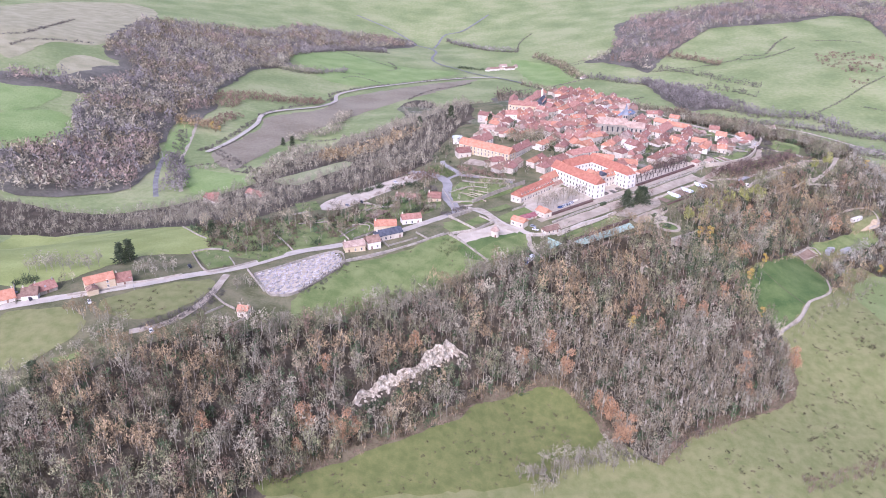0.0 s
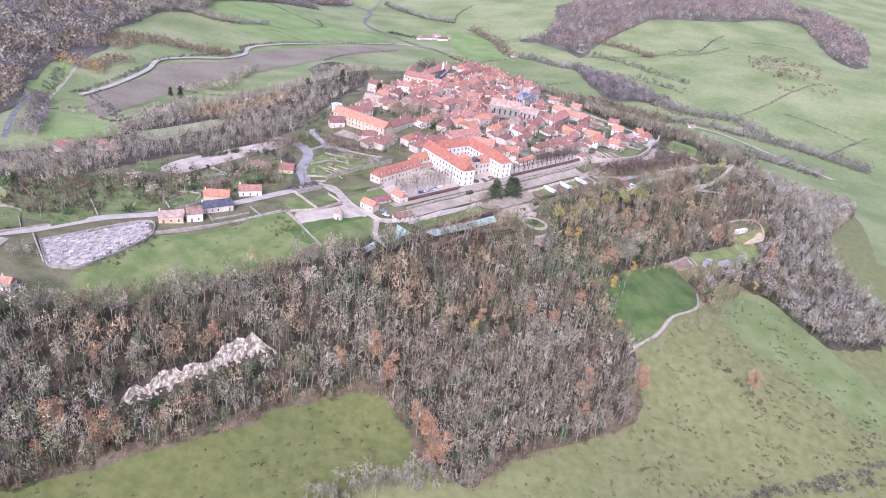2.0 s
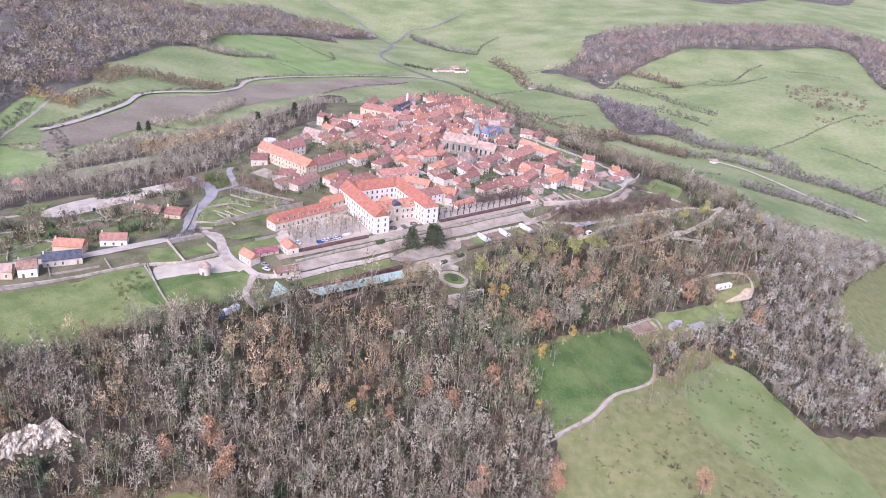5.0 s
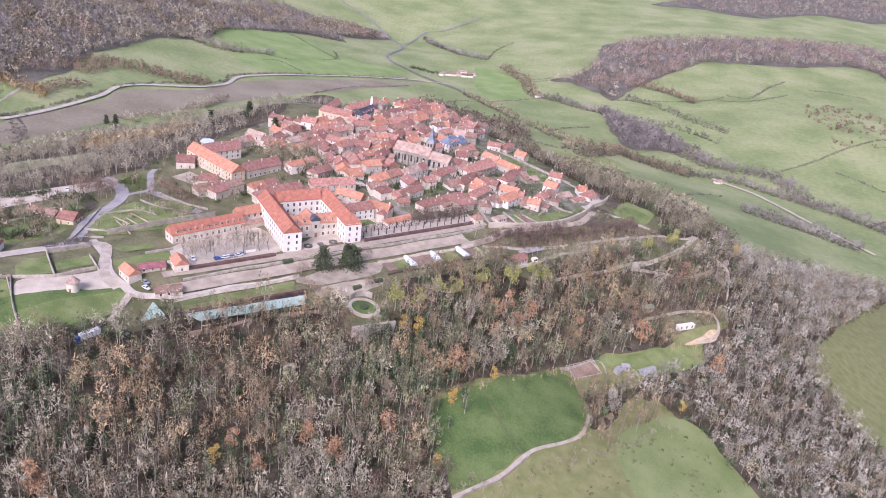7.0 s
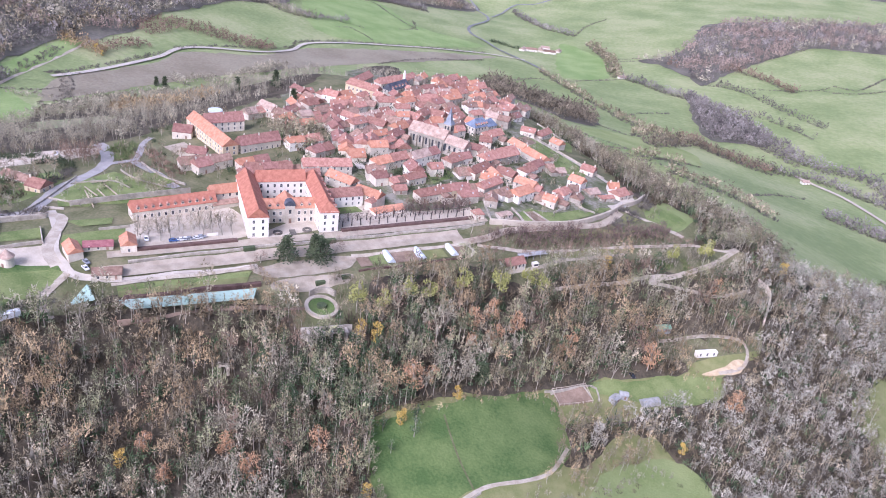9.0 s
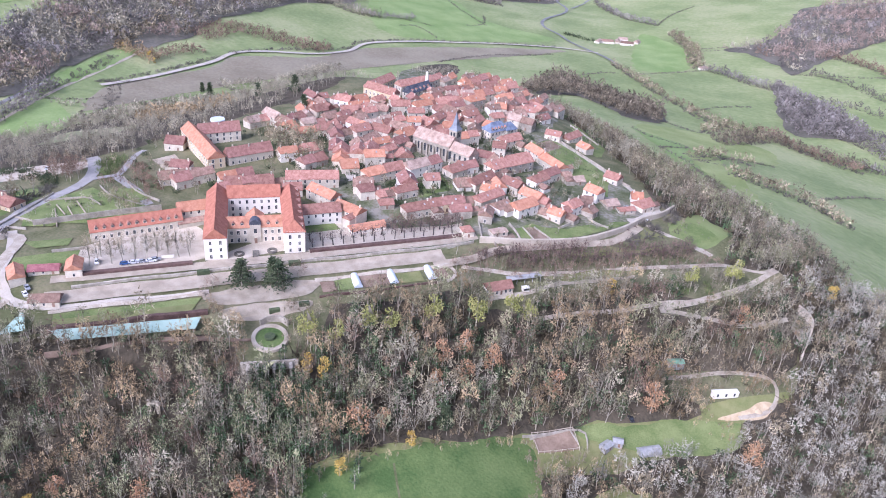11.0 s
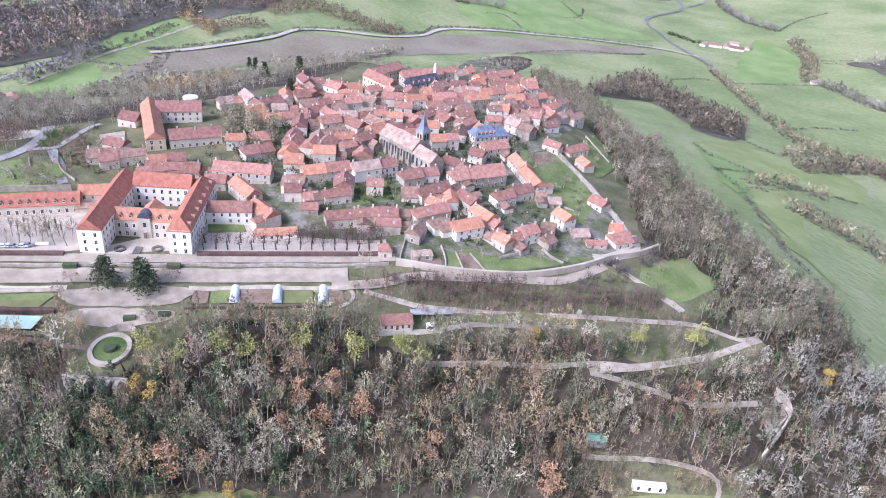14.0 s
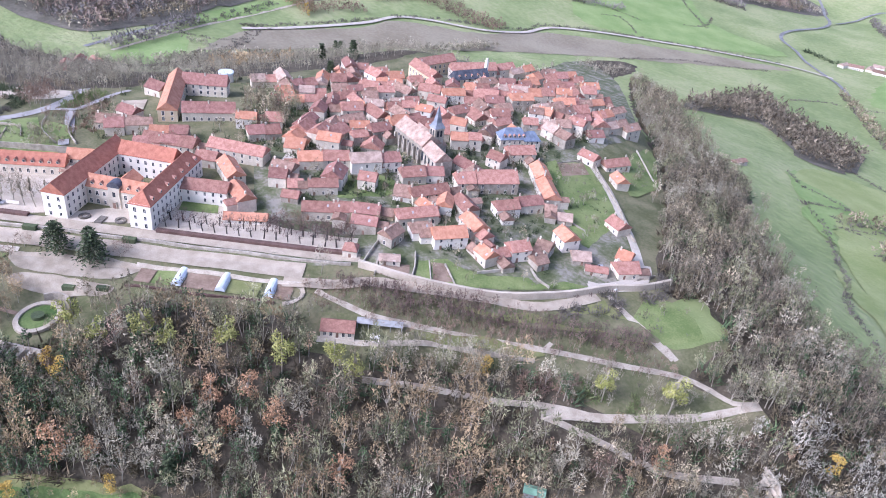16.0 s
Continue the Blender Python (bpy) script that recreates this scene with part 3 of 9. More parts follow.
FIELD_EAST_MEADOW_4 = [(119, 292), (128, 316), (153, 328), (179, 339), (199, 355), (225, 389), (260, 437), (319, 492), (341, 481), (375, 406), (343, 350), (293, 332), (247, 314)]
FIELD_FRESH_FIELD_5 = [(291, 470), (330, 501), (362, 459), (388, 424), (372, 391), (351, 385), (326, 412), (298, 435)]
FIELD_GREEN_FIELD_6 = [(196, 446), (205, 453), (234, 480), (262, 506), (278, 483), (272, 463), (245, 441), (232, 426), (225, 418), (213, 411), (211, 415), (204, 428)]
FIELD_YARD_MEADOW_7 = [(281, 521), (304, 536), (330, 553), (350, 557), (345, 543), (314, 526), (291, 521)]
FIELD_FAR_MEADOW_8 = [(436, 609), (574, 789), (463, 545), (451, 560), (439, 581)]
FIELD_PLOUGHED_FIELD_9 = [(-268, 845), (-255, 922), (-240, 987), (-243, 1048), (-182, 1126), (-165, 1229), (-77, 1344), (68, 1498), (-4, 1341), (-66, 1231), (-120, 1102), (-146, 1036), (-184, 967), (-207, 890), (-215, 815), (-227, 782)]
FIELD_CEMETERY_10 = [(-104, 380), (-64, 412), (-56, 401), (-61, 389), (-79, 365), (-88, 361), (-93, 362)]
FIELD_SMALL_LAWN_11 = [(2, 455), (10, 469), (21, 453), (9, 445)]
FIELD_SMALL_LAWN_12 = [(16, 463), (27, 475), (33, 467), (21, 456)]
FIELD_SMALL_LAWN_13 = [(39, 473), (59, 490), (64, 482), (53, 467), (44, 465)]
FIELD_BASTION_LAWN_14 = [(302, 650), (309, 684), (319, 678), (329, 671), (321, 650), (316, 647)]
FIELD_PROMENADE_LAWN_15 = [(289, 608), (309, 623), (327, 637), (337, 639), (346, 635), (332, 621), (315, 604), (300, 597)]
FIELD_TERRACE_LAWN_16 = [(251, 596), (276, 620), (285, 646), (290, 647), (312, 644), (302, 636), (280, 616)]
FIELD_COURT_GARDEN_17 = [(158, 619), (170, 639), (182, 628), (172, 608)]
FIELD_ORCHARD_18 = [(200, 721), (217, 742), (247, 718), (261, 673), (238, 687), (221, 699)]
FIELD_ORCHARD_19 = [(219, 775), (213, 813), (241, 776), (241, 739)]
FIELD_GARDEN_PLOT_20 = [(13, 524), (33, 543), (61, 536), (54, 522), (28, 506)]
FIELD_PALE_PASTURE_21 = [(-162, 697), (-128, 704), (-95, 705), (-82, 672), (-107, 655), (-127, 639)]
FIELD_BRIGHT_PASTURE_22 = [(-281, 791), (-242, 777), (-196, 737), (-183, 703), (-218, 708), (-248, 706)]
FIELD_PALE_FIELD_23 = [(-220, 329), (-203, 336), (-187, 337), (-175, 323), (-177, 311), (-188, 296), (-201, 291)]
FIELD_LANE_FIELD_24 = [(-174, 345), (-127, 371), (-126, 348), (-143, 327), (-163, 329)]
FIELD_BRIGHT_PASTURE_26 = [(-247, 1735), (-94, 1579), (38, 1566), (-88, 1385), (-198, 1349), (-311, 1585)]
FIELD_BRIGHT_PASTURE_30 = [(166, 1739), (259, 1612), (269, 1522), (191, 1447), (161, 1632)]
FIELD_BRIGHT_PASTURE_31 = [(234, 1040), (312, 1039), (329, 967), (297, 953), (259, 977)]
FIELD_DRY_FIELD_32 = [(-883, 1577), (-787, 1894), (-651, 1804), (-560, 1319), (-614, 1217), (-636, 1108)]
FIELD_DRY_FIELD_33 = [(-565, 1143), (-544, 1191), (-466, 1159), (-463, 1096), (-498, 1040), (-553, 1097)]
FIELD_BRIGHT_PASTURE_34 = [(-576, 989), (-529, 1009), (-498, 990), (-501, 919), (-526, 889)]
FIELD_BRIGHT_PASTURE_35 = [(-521, 879), (-467, 917), (-430, 847), (-476, 791)]
FIELD_BRIGHT_PASTURE_36 = [(-341, 997), (-325, 979), (-299, 837), (-321, 835)]
FIELD_YARD_37 = [(227, 609), (256, 624), (268, 638), (267, 632), (237, 598)]
FIELD_SMALL_LAWN_38 = [(2, 462), (10, 466), (16, 452), (7, 447)]
FIELD_SMALL_LAWN_39 = [(31, 485), (47, 498), (51, 491), (41, 483)]
FIELD_KITCHEN_PLOT_40 = [(4, 521), (15, 545), (32, 539), (23, 523), (11, 516)]
FIELD_KITCHEN_PLOT_41 = [(23, 523), (33, 538), (52, 537), (37, 522)]
FIELD_GARDEN_LAWN_42 = [(9, 517), (21, 519), (23, 504), (10, 502)]
FIELD_WALLED_MEADOW_43 = [(24, 423), (34, 434), (52, 450), (57, 451), (57, 437), (51, 422), (29, 414)]
FIELD_GARDEN_LAWN_44 = [(-147, 410), (-139, 416), (-126, 411), (-119, 392), (-131, 384)]
FIELD_GARDEN_LAWN_45 = [(-55, 462), (-48, 464), (-42, 451), (-48, 444)]
FIELD_GARDEN_LAWN_46 = [(-93, 435), (-72, 442), (-67, 429), (-86, 422)]
FIELD_GARDEN_LAWN_47 = [(-61, 451), (-56, 455), (-49, 439), (-55, 434)]
FIELD_GARDEN_LAWN_48 = [(-109, 402), (-105, 413), (-91, 415), (-93, 407), (-105, 396)]
FIELD_KITCHEN_PLOT_49 = [(-52, 485), (-44, 501), (-35, 494), (-45, 477)]
FIELD_GARDEN_LAWN_50 = [(-61, 516), (-49, 518), (-42, 504), (-52, 493)]
FIELD_GARDEN_LAWN_51 = [(-113, 549), (-96, 547), (-87, 518), (-102, 510)]
FIELD_GARDEN_LAWN_52 = [(-181, 297), (-165, 302), (-161, 300), (-177, 294)]
FIELD_GARDEN_LAWN_53 = [(226, 603), (230, 607), (238, 599), (233, 594)]
FIELD_KITCHEN_PLOT_54 = [(219, 589), (226, 598), (231, 593), (223, 585)]
FIELD_KITCHEN_PLOT_55 = [(230, 607), (234, 611), (243, 606), (238, 599)]
FIELD_GARDEN_LAWN_56 = [(243, 611), (253, 626), (259, 633), (267, 632), (257, 618), (246, 607)]
FIELD_GARDEN_LAWN_57 = [(265, 633), (269, 644), (277, 650), (273, 640)]
FIELD_KITCHEN_PLOT_58 = [(204, 727), (211, 741), (220, 734), (214, 718)]
FIELD_GARDEN_LAWN_59 = [(215, 715), (223, 730), (239, 714), (234, 690)]
FIELD_GARDEN_LAWN_60 = [(237, 704), (248, 709), (258, 695), (251, 681)]
FIELD_GARDEN_LAWN_61 = [(216, 776), (222, 785), (236, 768), (232, 747)]
FIELD_GARDEN_LAWN_62 = [(296, 662), (303, 670), (316, 668), (324, 661), (315, 646), (299, 649)]
FIELD_WALLED_LAWN_63 = [(133, 555), (143, 566), (150, 561), (138, 550)]
FIELD_RAMPART_LAWN_64 = [(273, 617), (279, 627), (294, 643), (309, 648), (314, 646), (293, 629)]
FIELD_SPORTS_STRIP_65 = [(252, 580), (264, 591), (284, 605), (287, 603), (253, 577)]
FIELD_GARDEN_LAWN_66 = [(20, 537), (27, 542), (34, 533), (28, 527)]
FIELD_GARDEN_LAWN_67 = [(11, 515), (16, 520), (22, 513), (16, 508)]
FIELD_GARDEN_LAWN_68 = [(13, 503), (23, 509), (31, 508), (31, 502), (19, 496)]
FIELD_GARDEN_LAWN_69 = [(25, 547), (37, 552), (51, 546), (46, 536), (36, 531)]
FIELD_VALLEY_0 = [(242, 1020), (274, 1014), (309, 1005), (339, 1026), (381, 1058), (376, 1128), (331, 1128), (281, 1108), (243, 1081)]
FIELD_VALLEY_1 = [(273, 945), (288, 979), (321, 992), (302, 930), (320, 906), (309, 905), (295, 918)]
FIELD_VALLEY_2 = [(291, 973), (325, 982), (361, 823), (345, 841), (318, 894)]
FIELD_VALLEY_4 = [(324, 856), (356, 831), (379, 774), (363, 797), (340, 819)]
YARD_COURT_0 = [(117, 506), (113, 511), (133, 557), (148, 577), (160, 575), (190, 592), (202, 586), (175, 559), (136, 530)]
YARD_GRAVEL_YARD_1 = [(11, 442), (24, 451), (37, 462), (39, 468), (49, 456), (53, 452), (47, 447), (33, 434), (22, 427)]
YARD_PARKING_3 = [(58, 493), (79, 531), (103, 524), (110, 509), (75, 473)]
YARD_CAR_PARK_4 = [(-89, 521), (-83, 549), (-40, 574), (-18, 578), (-15, 563), (-51, 536), (-73, 512)]
YARD_VILLAGE_GROUND_5 = [(111, 609), (103, 635), (25, 731), (67, 772), (-69, 1147), (17, 1124), (186, 846), (207, 763), (250, 711), (281, 683), (279, 655), (259, 620), (227, 589), (215, 583), (185, 560), (147, 581)]
WOOD_SLOPE_0 = [(-240, 215), (-193, 275), (-174, 283), (-159, 294), (-143, 304), (-120, 316), (-85, 333), (-72, 343), (-53, 351), (-23, 370), (0, 388), (30, 406), (65, 431), (98, 458), (140, 474), (160, 468), (178, 488), (174, 512), (200, 533), (217, 549), (226, 543), (245, 556), (262, 571), (285, 592), (304, 598), (330, 608), (350, 625), (372, 640), (362, 590), (314, 568), (329, 556), (297, 533), (262, 508), (234, 482), (196, 448), (205, 425), (213, 405), (202, 357), (181, 340), (154, 328), (130, 317), (112, 300), (93, 319), (81, 334), (63, 348), (24, 331), (6, 310), (-27, 288), (-56, 270), (-80, 245), (-120, 205)]
WOOD_EASTWOOD_1 = [(349, 559), (367, 584), (367, 620), (354, 633), (413, 702), (514, 803), (599, 846), (572, 788), (433, 606), (432, 566), (446, 543), (455, 530), (438, 490), (348, 451), (333, 477), (325, 502), (304, 506), (280, 470), (276, 494), (312, 519)]
WOOD_BELT_2 = [(3, 1176), (196, 841), (257, 756), (283, 696), (300, 675), (316, 673), (333, 666), (328, 640), (349, 646), (363, 644), (377, 627), (399, 659), (378, 732), (346, 725), (312, 774), (269, 829), (247, 908), (188, 949), (77, 1129)]
WOOD_VALLEYWOOD_3 = [(93, 1108), (94, 1296), (197, 1227), (249, 1206), (261, 1123), (221, 1101), (153, 1182)]
WOOD_HILL_4 = [(-544, 1236), (-627, 1604), (-554, 1697), (-422, 1754), (-210, 2027), (-63, 2050), (-183, 1764), (-301, 1569), (-287, 1435), (-335, 1325), (-340, 1195), (-336, 1007), (-337, 895), (-312, 782), (-323, 705), (-416, 673), (-462, 764), (-422, 831), (-470, 976), (-451, 1099), (-479, 1201)]
WOOD_HILL_5 = [(-508, 1224), (-363, 1986), (-240, 1986), (-113, 1900), (-247, 1732), (-320, 1608), (-329, 1378), (-335, 1204), (-341, 1140), (-320, 1048), (-347, 969)]
WOOD_RIDGE_6 = [(411, 1524), (460, 1611), (524, 1698), (576, 1769), (630, 1835), (724, 1845), (835, 1862), (960, 1936), (1018, 1908), (985, 1744), (953, 1622), (953, 1550), (997, 1550), (1146, 1836), (1172, 2083), (1132, 2198), (1088, 2246), (493, 2014), (409, 1821), (371, 1713), (304, 1647), (371, 1626)]
WOOD_SCRUB_7 = [(435, 1848), (366, 1658), (344, 1635), (412, 1565), (496, 1675), (463, 1769)]
WOOD_NORTHSLOPE_9 = [(-72, 557), (-48, 569), (-21, 591), (-7, 607), (-2, 640), (18, 718), (33, 771), (-12, 1210), (-65, 1168), (-7, 777), (-126, 954), (-117, 739), (-196, 737)]
WOOD_NORTHSLOPE_10 = [(-373, 589), (-287, 592), (-183, 505), (-141, 501), (-97, 560), (-36, 586), (5, 694), (11, 778), (-63, 1023), (-98, 796), (-146, 855), (-173, 737), (-188, 703), (-242, 677), (-310, 644), (-408, 657)]
WOOD_FARHILL_11 = [(690, 2716), (1783, 3716), (1424, 2850), (1197, 2818), (940, 2542), (791, 2608)]
WOOD_LEFTFAR_12 = [(-596, 1032), (-533, 1054), (-503, 1173), (-447, 1109), (-471, 1011), (-516, 999), (-573, 985)]
WOOD_RUSTY_13 = [(-443, 773), (-411, 819), (-346, 828), (-304, 720), (-391, 686)]
WOOD_GARDENS_14 = [(-172, 483), (-131, 496), (-86, 489), (-37, 520), (-8, 535), (1, 494), (-33, 463), (-63, 430), (-87, 411), (-115, 402), (-142, 423)]
WOOD_HEDGEWOOD_15 = [(387, 1482), (417, 1397), (455, 1358), (491, 1290), (484, 1259), (453, 1250), (406, 1238), (393, 1306), (385, 1395)]
ROAD_VALLEY_ROAD_0 = [(-275, 856), (-264, 896), (-256, 944), (-250, 1007), (-253, 1053), (-234, 1089), (-188, 1141), (-170, 1197), (-173, 1253), (-146, 1302), (-85, 1373), (-6, 1455), (61, 1509), (116, 1529)]
ROAD_LANE_1 = [(-259, 711), (-278, 766), (-293, 817), (-304, 883), (-322, 981)]
ROAD_COUNTRY_ROAD_2 = [(-279, 696), (-295, 741), (-309, 795), (-314, 829), (-326, 899)]
ROAD_WHITE_ROAD_3 = [(508, 1174), (527, 1152), (550, 1121), (570, 1074), (591, 1019), (613, 981), (635, 947)]
ROAD_FAR_ROAD_4 = [(-243, 2240), (-129, 2129), (-49, 1999), (-15, 1874), (-22, 1722), (-7, 1647), (31, 1613), (64, 1569), (127, 1509), (159, 1458)]
ROAD_FAR_ROAD_5 = [(-21, 1957), (5, 2107), (58, 2138), (134, 2277)]
ROAD_MAIN_ROAD_6 = [(-225, 338), (-192, 349), (-161, 362), (-140, 374), (-115, 388), (-87, 411), (-62, 423), (-28, 447), (-7, 465), (14, 483)]
ROAD_APPROACH_ROAD_7 = [(5, 475), (9, 480), (12, 485), (9, 499), (5, 514), (5, 528), (6, 540), (4, 552), (-3, 565), (-17, 580), (-25, 586)]
ROAD_GRAVEL_ROAD_8 = [(14, 483), (28, 487), (40, 462), (52, 452)]
ROAD_WOOD_CORNER = [(58, 451), (58, 443), (58, 436), (61, 431), (67, 428)]
ROAD_LANE_9 = [(-119, 378), (-121, 355), (-126, 337), (-136, 322), (-150, 315)]
ROAD_PATH_10 = [(212, 563), (232, 568), (249, 580), (287, 607), (307, 622), (326, 638), (336, 642), (347, 642), (353, 648)]
ROAD_PATH_11 = [(230, 549), (244, 564), (257, 579), (274, 591), (288, 601)]
ROAD_PATH_12 = [(354, 647), (342, 630), (329, 615), (317, 601), (303, 587)]
ROAD_PATH_13 = [(250, 553), (268, 568), (292, 583), (317, 601)]
ROAD_PATH_14 = [(303, 587), (314, 592), (329, 599), (343, 605), (362, 621)]
ROAD_PATH_15 = [(286, 652), (303, 646), (321, 643)]
ROAD_TRACK_16 = [(214, 408), (225, 417), (235, 426), (247, 442), (263, 454), (272, 464), (277, 481)]
ROAD_TRACK_17 = [(313, 565), (335, 577), (356, 585), (361, 580), (358, 569), (346, 560)]
ROAD_STREET_18 = [(217, 639), (199, 652), (181, 663), (159, 669), (136, 676)]
ROAD_STREET_19 = [(133, 608), (116, 629), (100, 652), (80, 676)]
ROAD_STREET_20 = [(212, 746), (231, 733), (249, 717), (272, 694), (283, 679), (284, 663), (277, 650)]
ROAD_RAMPART_ROAD_21 = [(201, 556), (216, 570), (224, 580), (240, 595), (257, 610), (273, 624), (283, 648)]
ROAD_APPROACH_ROAD_22 = [(4, 553), (10, 559), (15, 564), (10, 576), (3, 591), (2, 600)]
ROAD_APPROACH_ROAD_23 = [(16, 561), (26, 556), (39, 550), (49, 543), (55, 540)]
ROAD_YARD_ROAD_24 = [(19, 491), (33, 477), (43, 462), (54, 454), (60, 451), (72, 452)]
ROAD_YARD_ROAD_25 = [(72, 452), (75, 453), (95, 469), (124, 492)]
ROAD_FAINT_TRACK_26 = [(223, 464), (233, 450), (243, 439)]
ROAD_STREET_27 = [(283, 685), (287, 679), (289, 668), (283, 657), (276, 651)]
ROAD_PATH_28 = [(285, 652), (299, 648), (313, 646), (322, 644)]
ROAD_PATH_29 = [(285, 602), (288, 609), (287, 612)]
ROAD_WOOD_PATH_30 = [(34, 409), (67, 431), (101, 452), (147, 480)]
HEDGE_ROW_20 = [(342, 348), (304, 334), (273, 324), (247, 314)]
HEDGE_ROW_21 = [(52, 286), (62, 297), (80, 301), (99, 304), (119, 309), (137, 323)]
HEDGE_ROW_22 = [(36, 413), (54, 423), (66, 435)]
HEDGE_ROW_23 = [(-683, 1203), (-660, 1260), (-704, 1499)]
HEDGE_ROW_24 = [(-645, 1158), (-636, 1210), (-570, 1276)]
HEDGE_ROW_27 = [(-257, 1048), (-234, 1105), (-180, 1203), (-181, 1261), (-115, 1349), (46, 1509)]
HEDGE_ROW_28 = [(-281, 865), (-266, 941), (-256, 1032)]
FIELDS = [("roadside_field", FIELD_ROADSIDE_FIELD_0), ("upper_meadow", FIELD_UPPER_MEADOW_1), ("lot_meadow", FIELD_LOT_MEADOW_2), ("lower_meadow", FIELD_LOWER_MEADOW_3), ("east_meadow", FIELD_EAST_MEADOW_4), ("fresh_field", FIELD_FRESH_FIELD_5), ("green_field", FIELD_GREEN_FIELD_6), ("yard_meadow", FIELD_YARD_MEADOW_7), ("far_meadow", FIELD_FAR_MEADOW_8), ("ploughed_field", FIELD_PLOUGHED_FIELD_9), ("cemetery", FIELD_CEMETERY_10), ("small_lawn", FIELD_SMALL_LAWN_11), ("small_lawn", FIELD_SMALL_LAWN_12), ("small_lawn", FIELD_SMALL_LAWN_13), ("bastion_lawn", FIELD_BASTION_LAWN_14), ("promenade_lawn", FIELD_PROMENADE_LAWN_15), ("terrace_lawn", FIELD_TERRACE_LAWN_16), ("court_garden", FIELD_COURT_GARDEN_17), ("orchard", FIELD_ORCHARD_18), ("orchard", FIELD_ORCHARD_19), ("garden_plot", FIELD_GARDEN_PLOT_20), ("pale_pasture", FIELD_PALE_PASTURE_21), ("bright_pasture", FIELD_BRIGHT_PASTURE_22), ("pale_field", FIELD_PALE_FIELD_23), ("lane_field", FIELD_LANE_FIELD_24), ("bright_pasture", FIELD_BRIGHT_PASTURE_26), ("bright_pasture", FIELD_BRIGHT_PASTURE_30), ("bright_pasture", FIELD_BRIGHT_PASTURE_31), ("dry_field", FIELD_DRY_FIELD_32), ("dry_field", FIELD_DRY_FIELD_33), ("bright_pasture", FIELD_BRIGHT_PASTURE_34), ("bright_pasture", FIELD_BRIGHT_PASTURE_35), ("bright_pasture", FIELD_BRIGHT_PASTURE_36), ("yard", FIELD_YARD_37), ("small_lawn", FIELD_SMALL_LAWN_38), ("small_lawn", FIELD_SMALL_LAWN_39), ("garden_lawn", FIELD_KITCHEN_PLOT_40), ("garden_lawn", FIELD_KITCHEN_PLOT_41), ("garden_lawn", FIELD_GARDEN_LAWN_42), ("walled_meadow", FIELD_WALLED_MEADOW_43), ("garden_lawn", FIELD_GARDEN_LAWN_44), ("garden_lawn", FIELD_GARDEN_LAWN_45), ("garden_lawn", FIELD_GARDEN_LAWN_46), ("garden_lawn", FIELD_GARDEN_LAWN_47), ("garden_lawn", FIELD_GARDEN_LAWN_48), ("kitchen_plot", FIELD_KITCHEN_PLOT_49), ("garden_lawn", FIELD_GARDEN_LAWN_50), ("garden_lawn", FIELD_GARDEN_LAWN_51), ("garden_lawn", FIELD_GARDEN_LAWN_52), ("garden_lawn", FIELD_GARDEN_LAWN_53), ("kitchen_plot", FIELD_KITCHEN_PLOT_54), ("kitchen_plot", FIELD_KITCHEN_PLOT_55), ("garden_lawn", FIELD_GARDEN_LAWN_56), ("garden_lawn", FIELD_GARDEN_LAWN_57), ("kitchen_plot", FIELD_KITCHEN_PLOT_58), ("garden_lawn", FIELD_GARDEN_LAWN_59), ("garden_lawn", FIELD_GARDEN_LAWN_60), ("garden_lawn", FIELD_GARDEN_LAWN_61), ("garden_lawn", FIELD_GARDEN_LAWN_62), ("walled_lawn", FIELD_WALLED_LAWN_63), ("rampart_lawn", FIELD_RAMPART_LAWN_64), ("sports_strip", FIELD_SPORTS_STRIP_65), ("garden_lawn", FIELD_GARDEN_LAWN_66), ("garden_lawn", FIELD_GARDEN_LAWN_67), ("garden_lawn", FIELD_GARDEN_LAWN_68), ("garden_lawn", FIELD_GARDEN_LAWN_69), ("spring_pasture", FIELD_VALLEY_0), ("bright_pasture", FIELD_VALLEY_1), ("spring_pasture", FIELD_VALLEY_2), ("spring_pasture", FIELD_VALLEY_4)]
YARDS = [("court", YARD_COURT_0), ("gravel_yard", YARD_GRAVEL_YARD_1), ("parking", YARD_PARKING_3), ("car_park", YARD_CAR_PARK_4), ("village_ground", YARD_VILLAGE_GROUND_5)]
WOODS = [("slope", WOOD_SLOPE_0), ("eastwood", WOOD_EASTWOOD_1), ("belt", WOOD_BELT_2), ("valleywood", WOOD_VALLEYWOOD_3), ("hill", WOOD_HILL_4), ("hill", WOOD_HILL_5), ("ridge", WOOD_RIDGE_6), ("scrub", WOOD_SCRUB_7), ("northslope", WOOD_NORTHSLOPE_9), ("northslope", WOOD_NORTHSLOPE_10), ("farhill", WOOD_FARHILL_11), ("leftfar", WOOD_LEFTFAR_12), ("rusty", WOOD_RUSTY_13), ("gardens", WOOD_GARDENS_14), ("hedgewood", WOOD_HEDGEWOOD_15)]
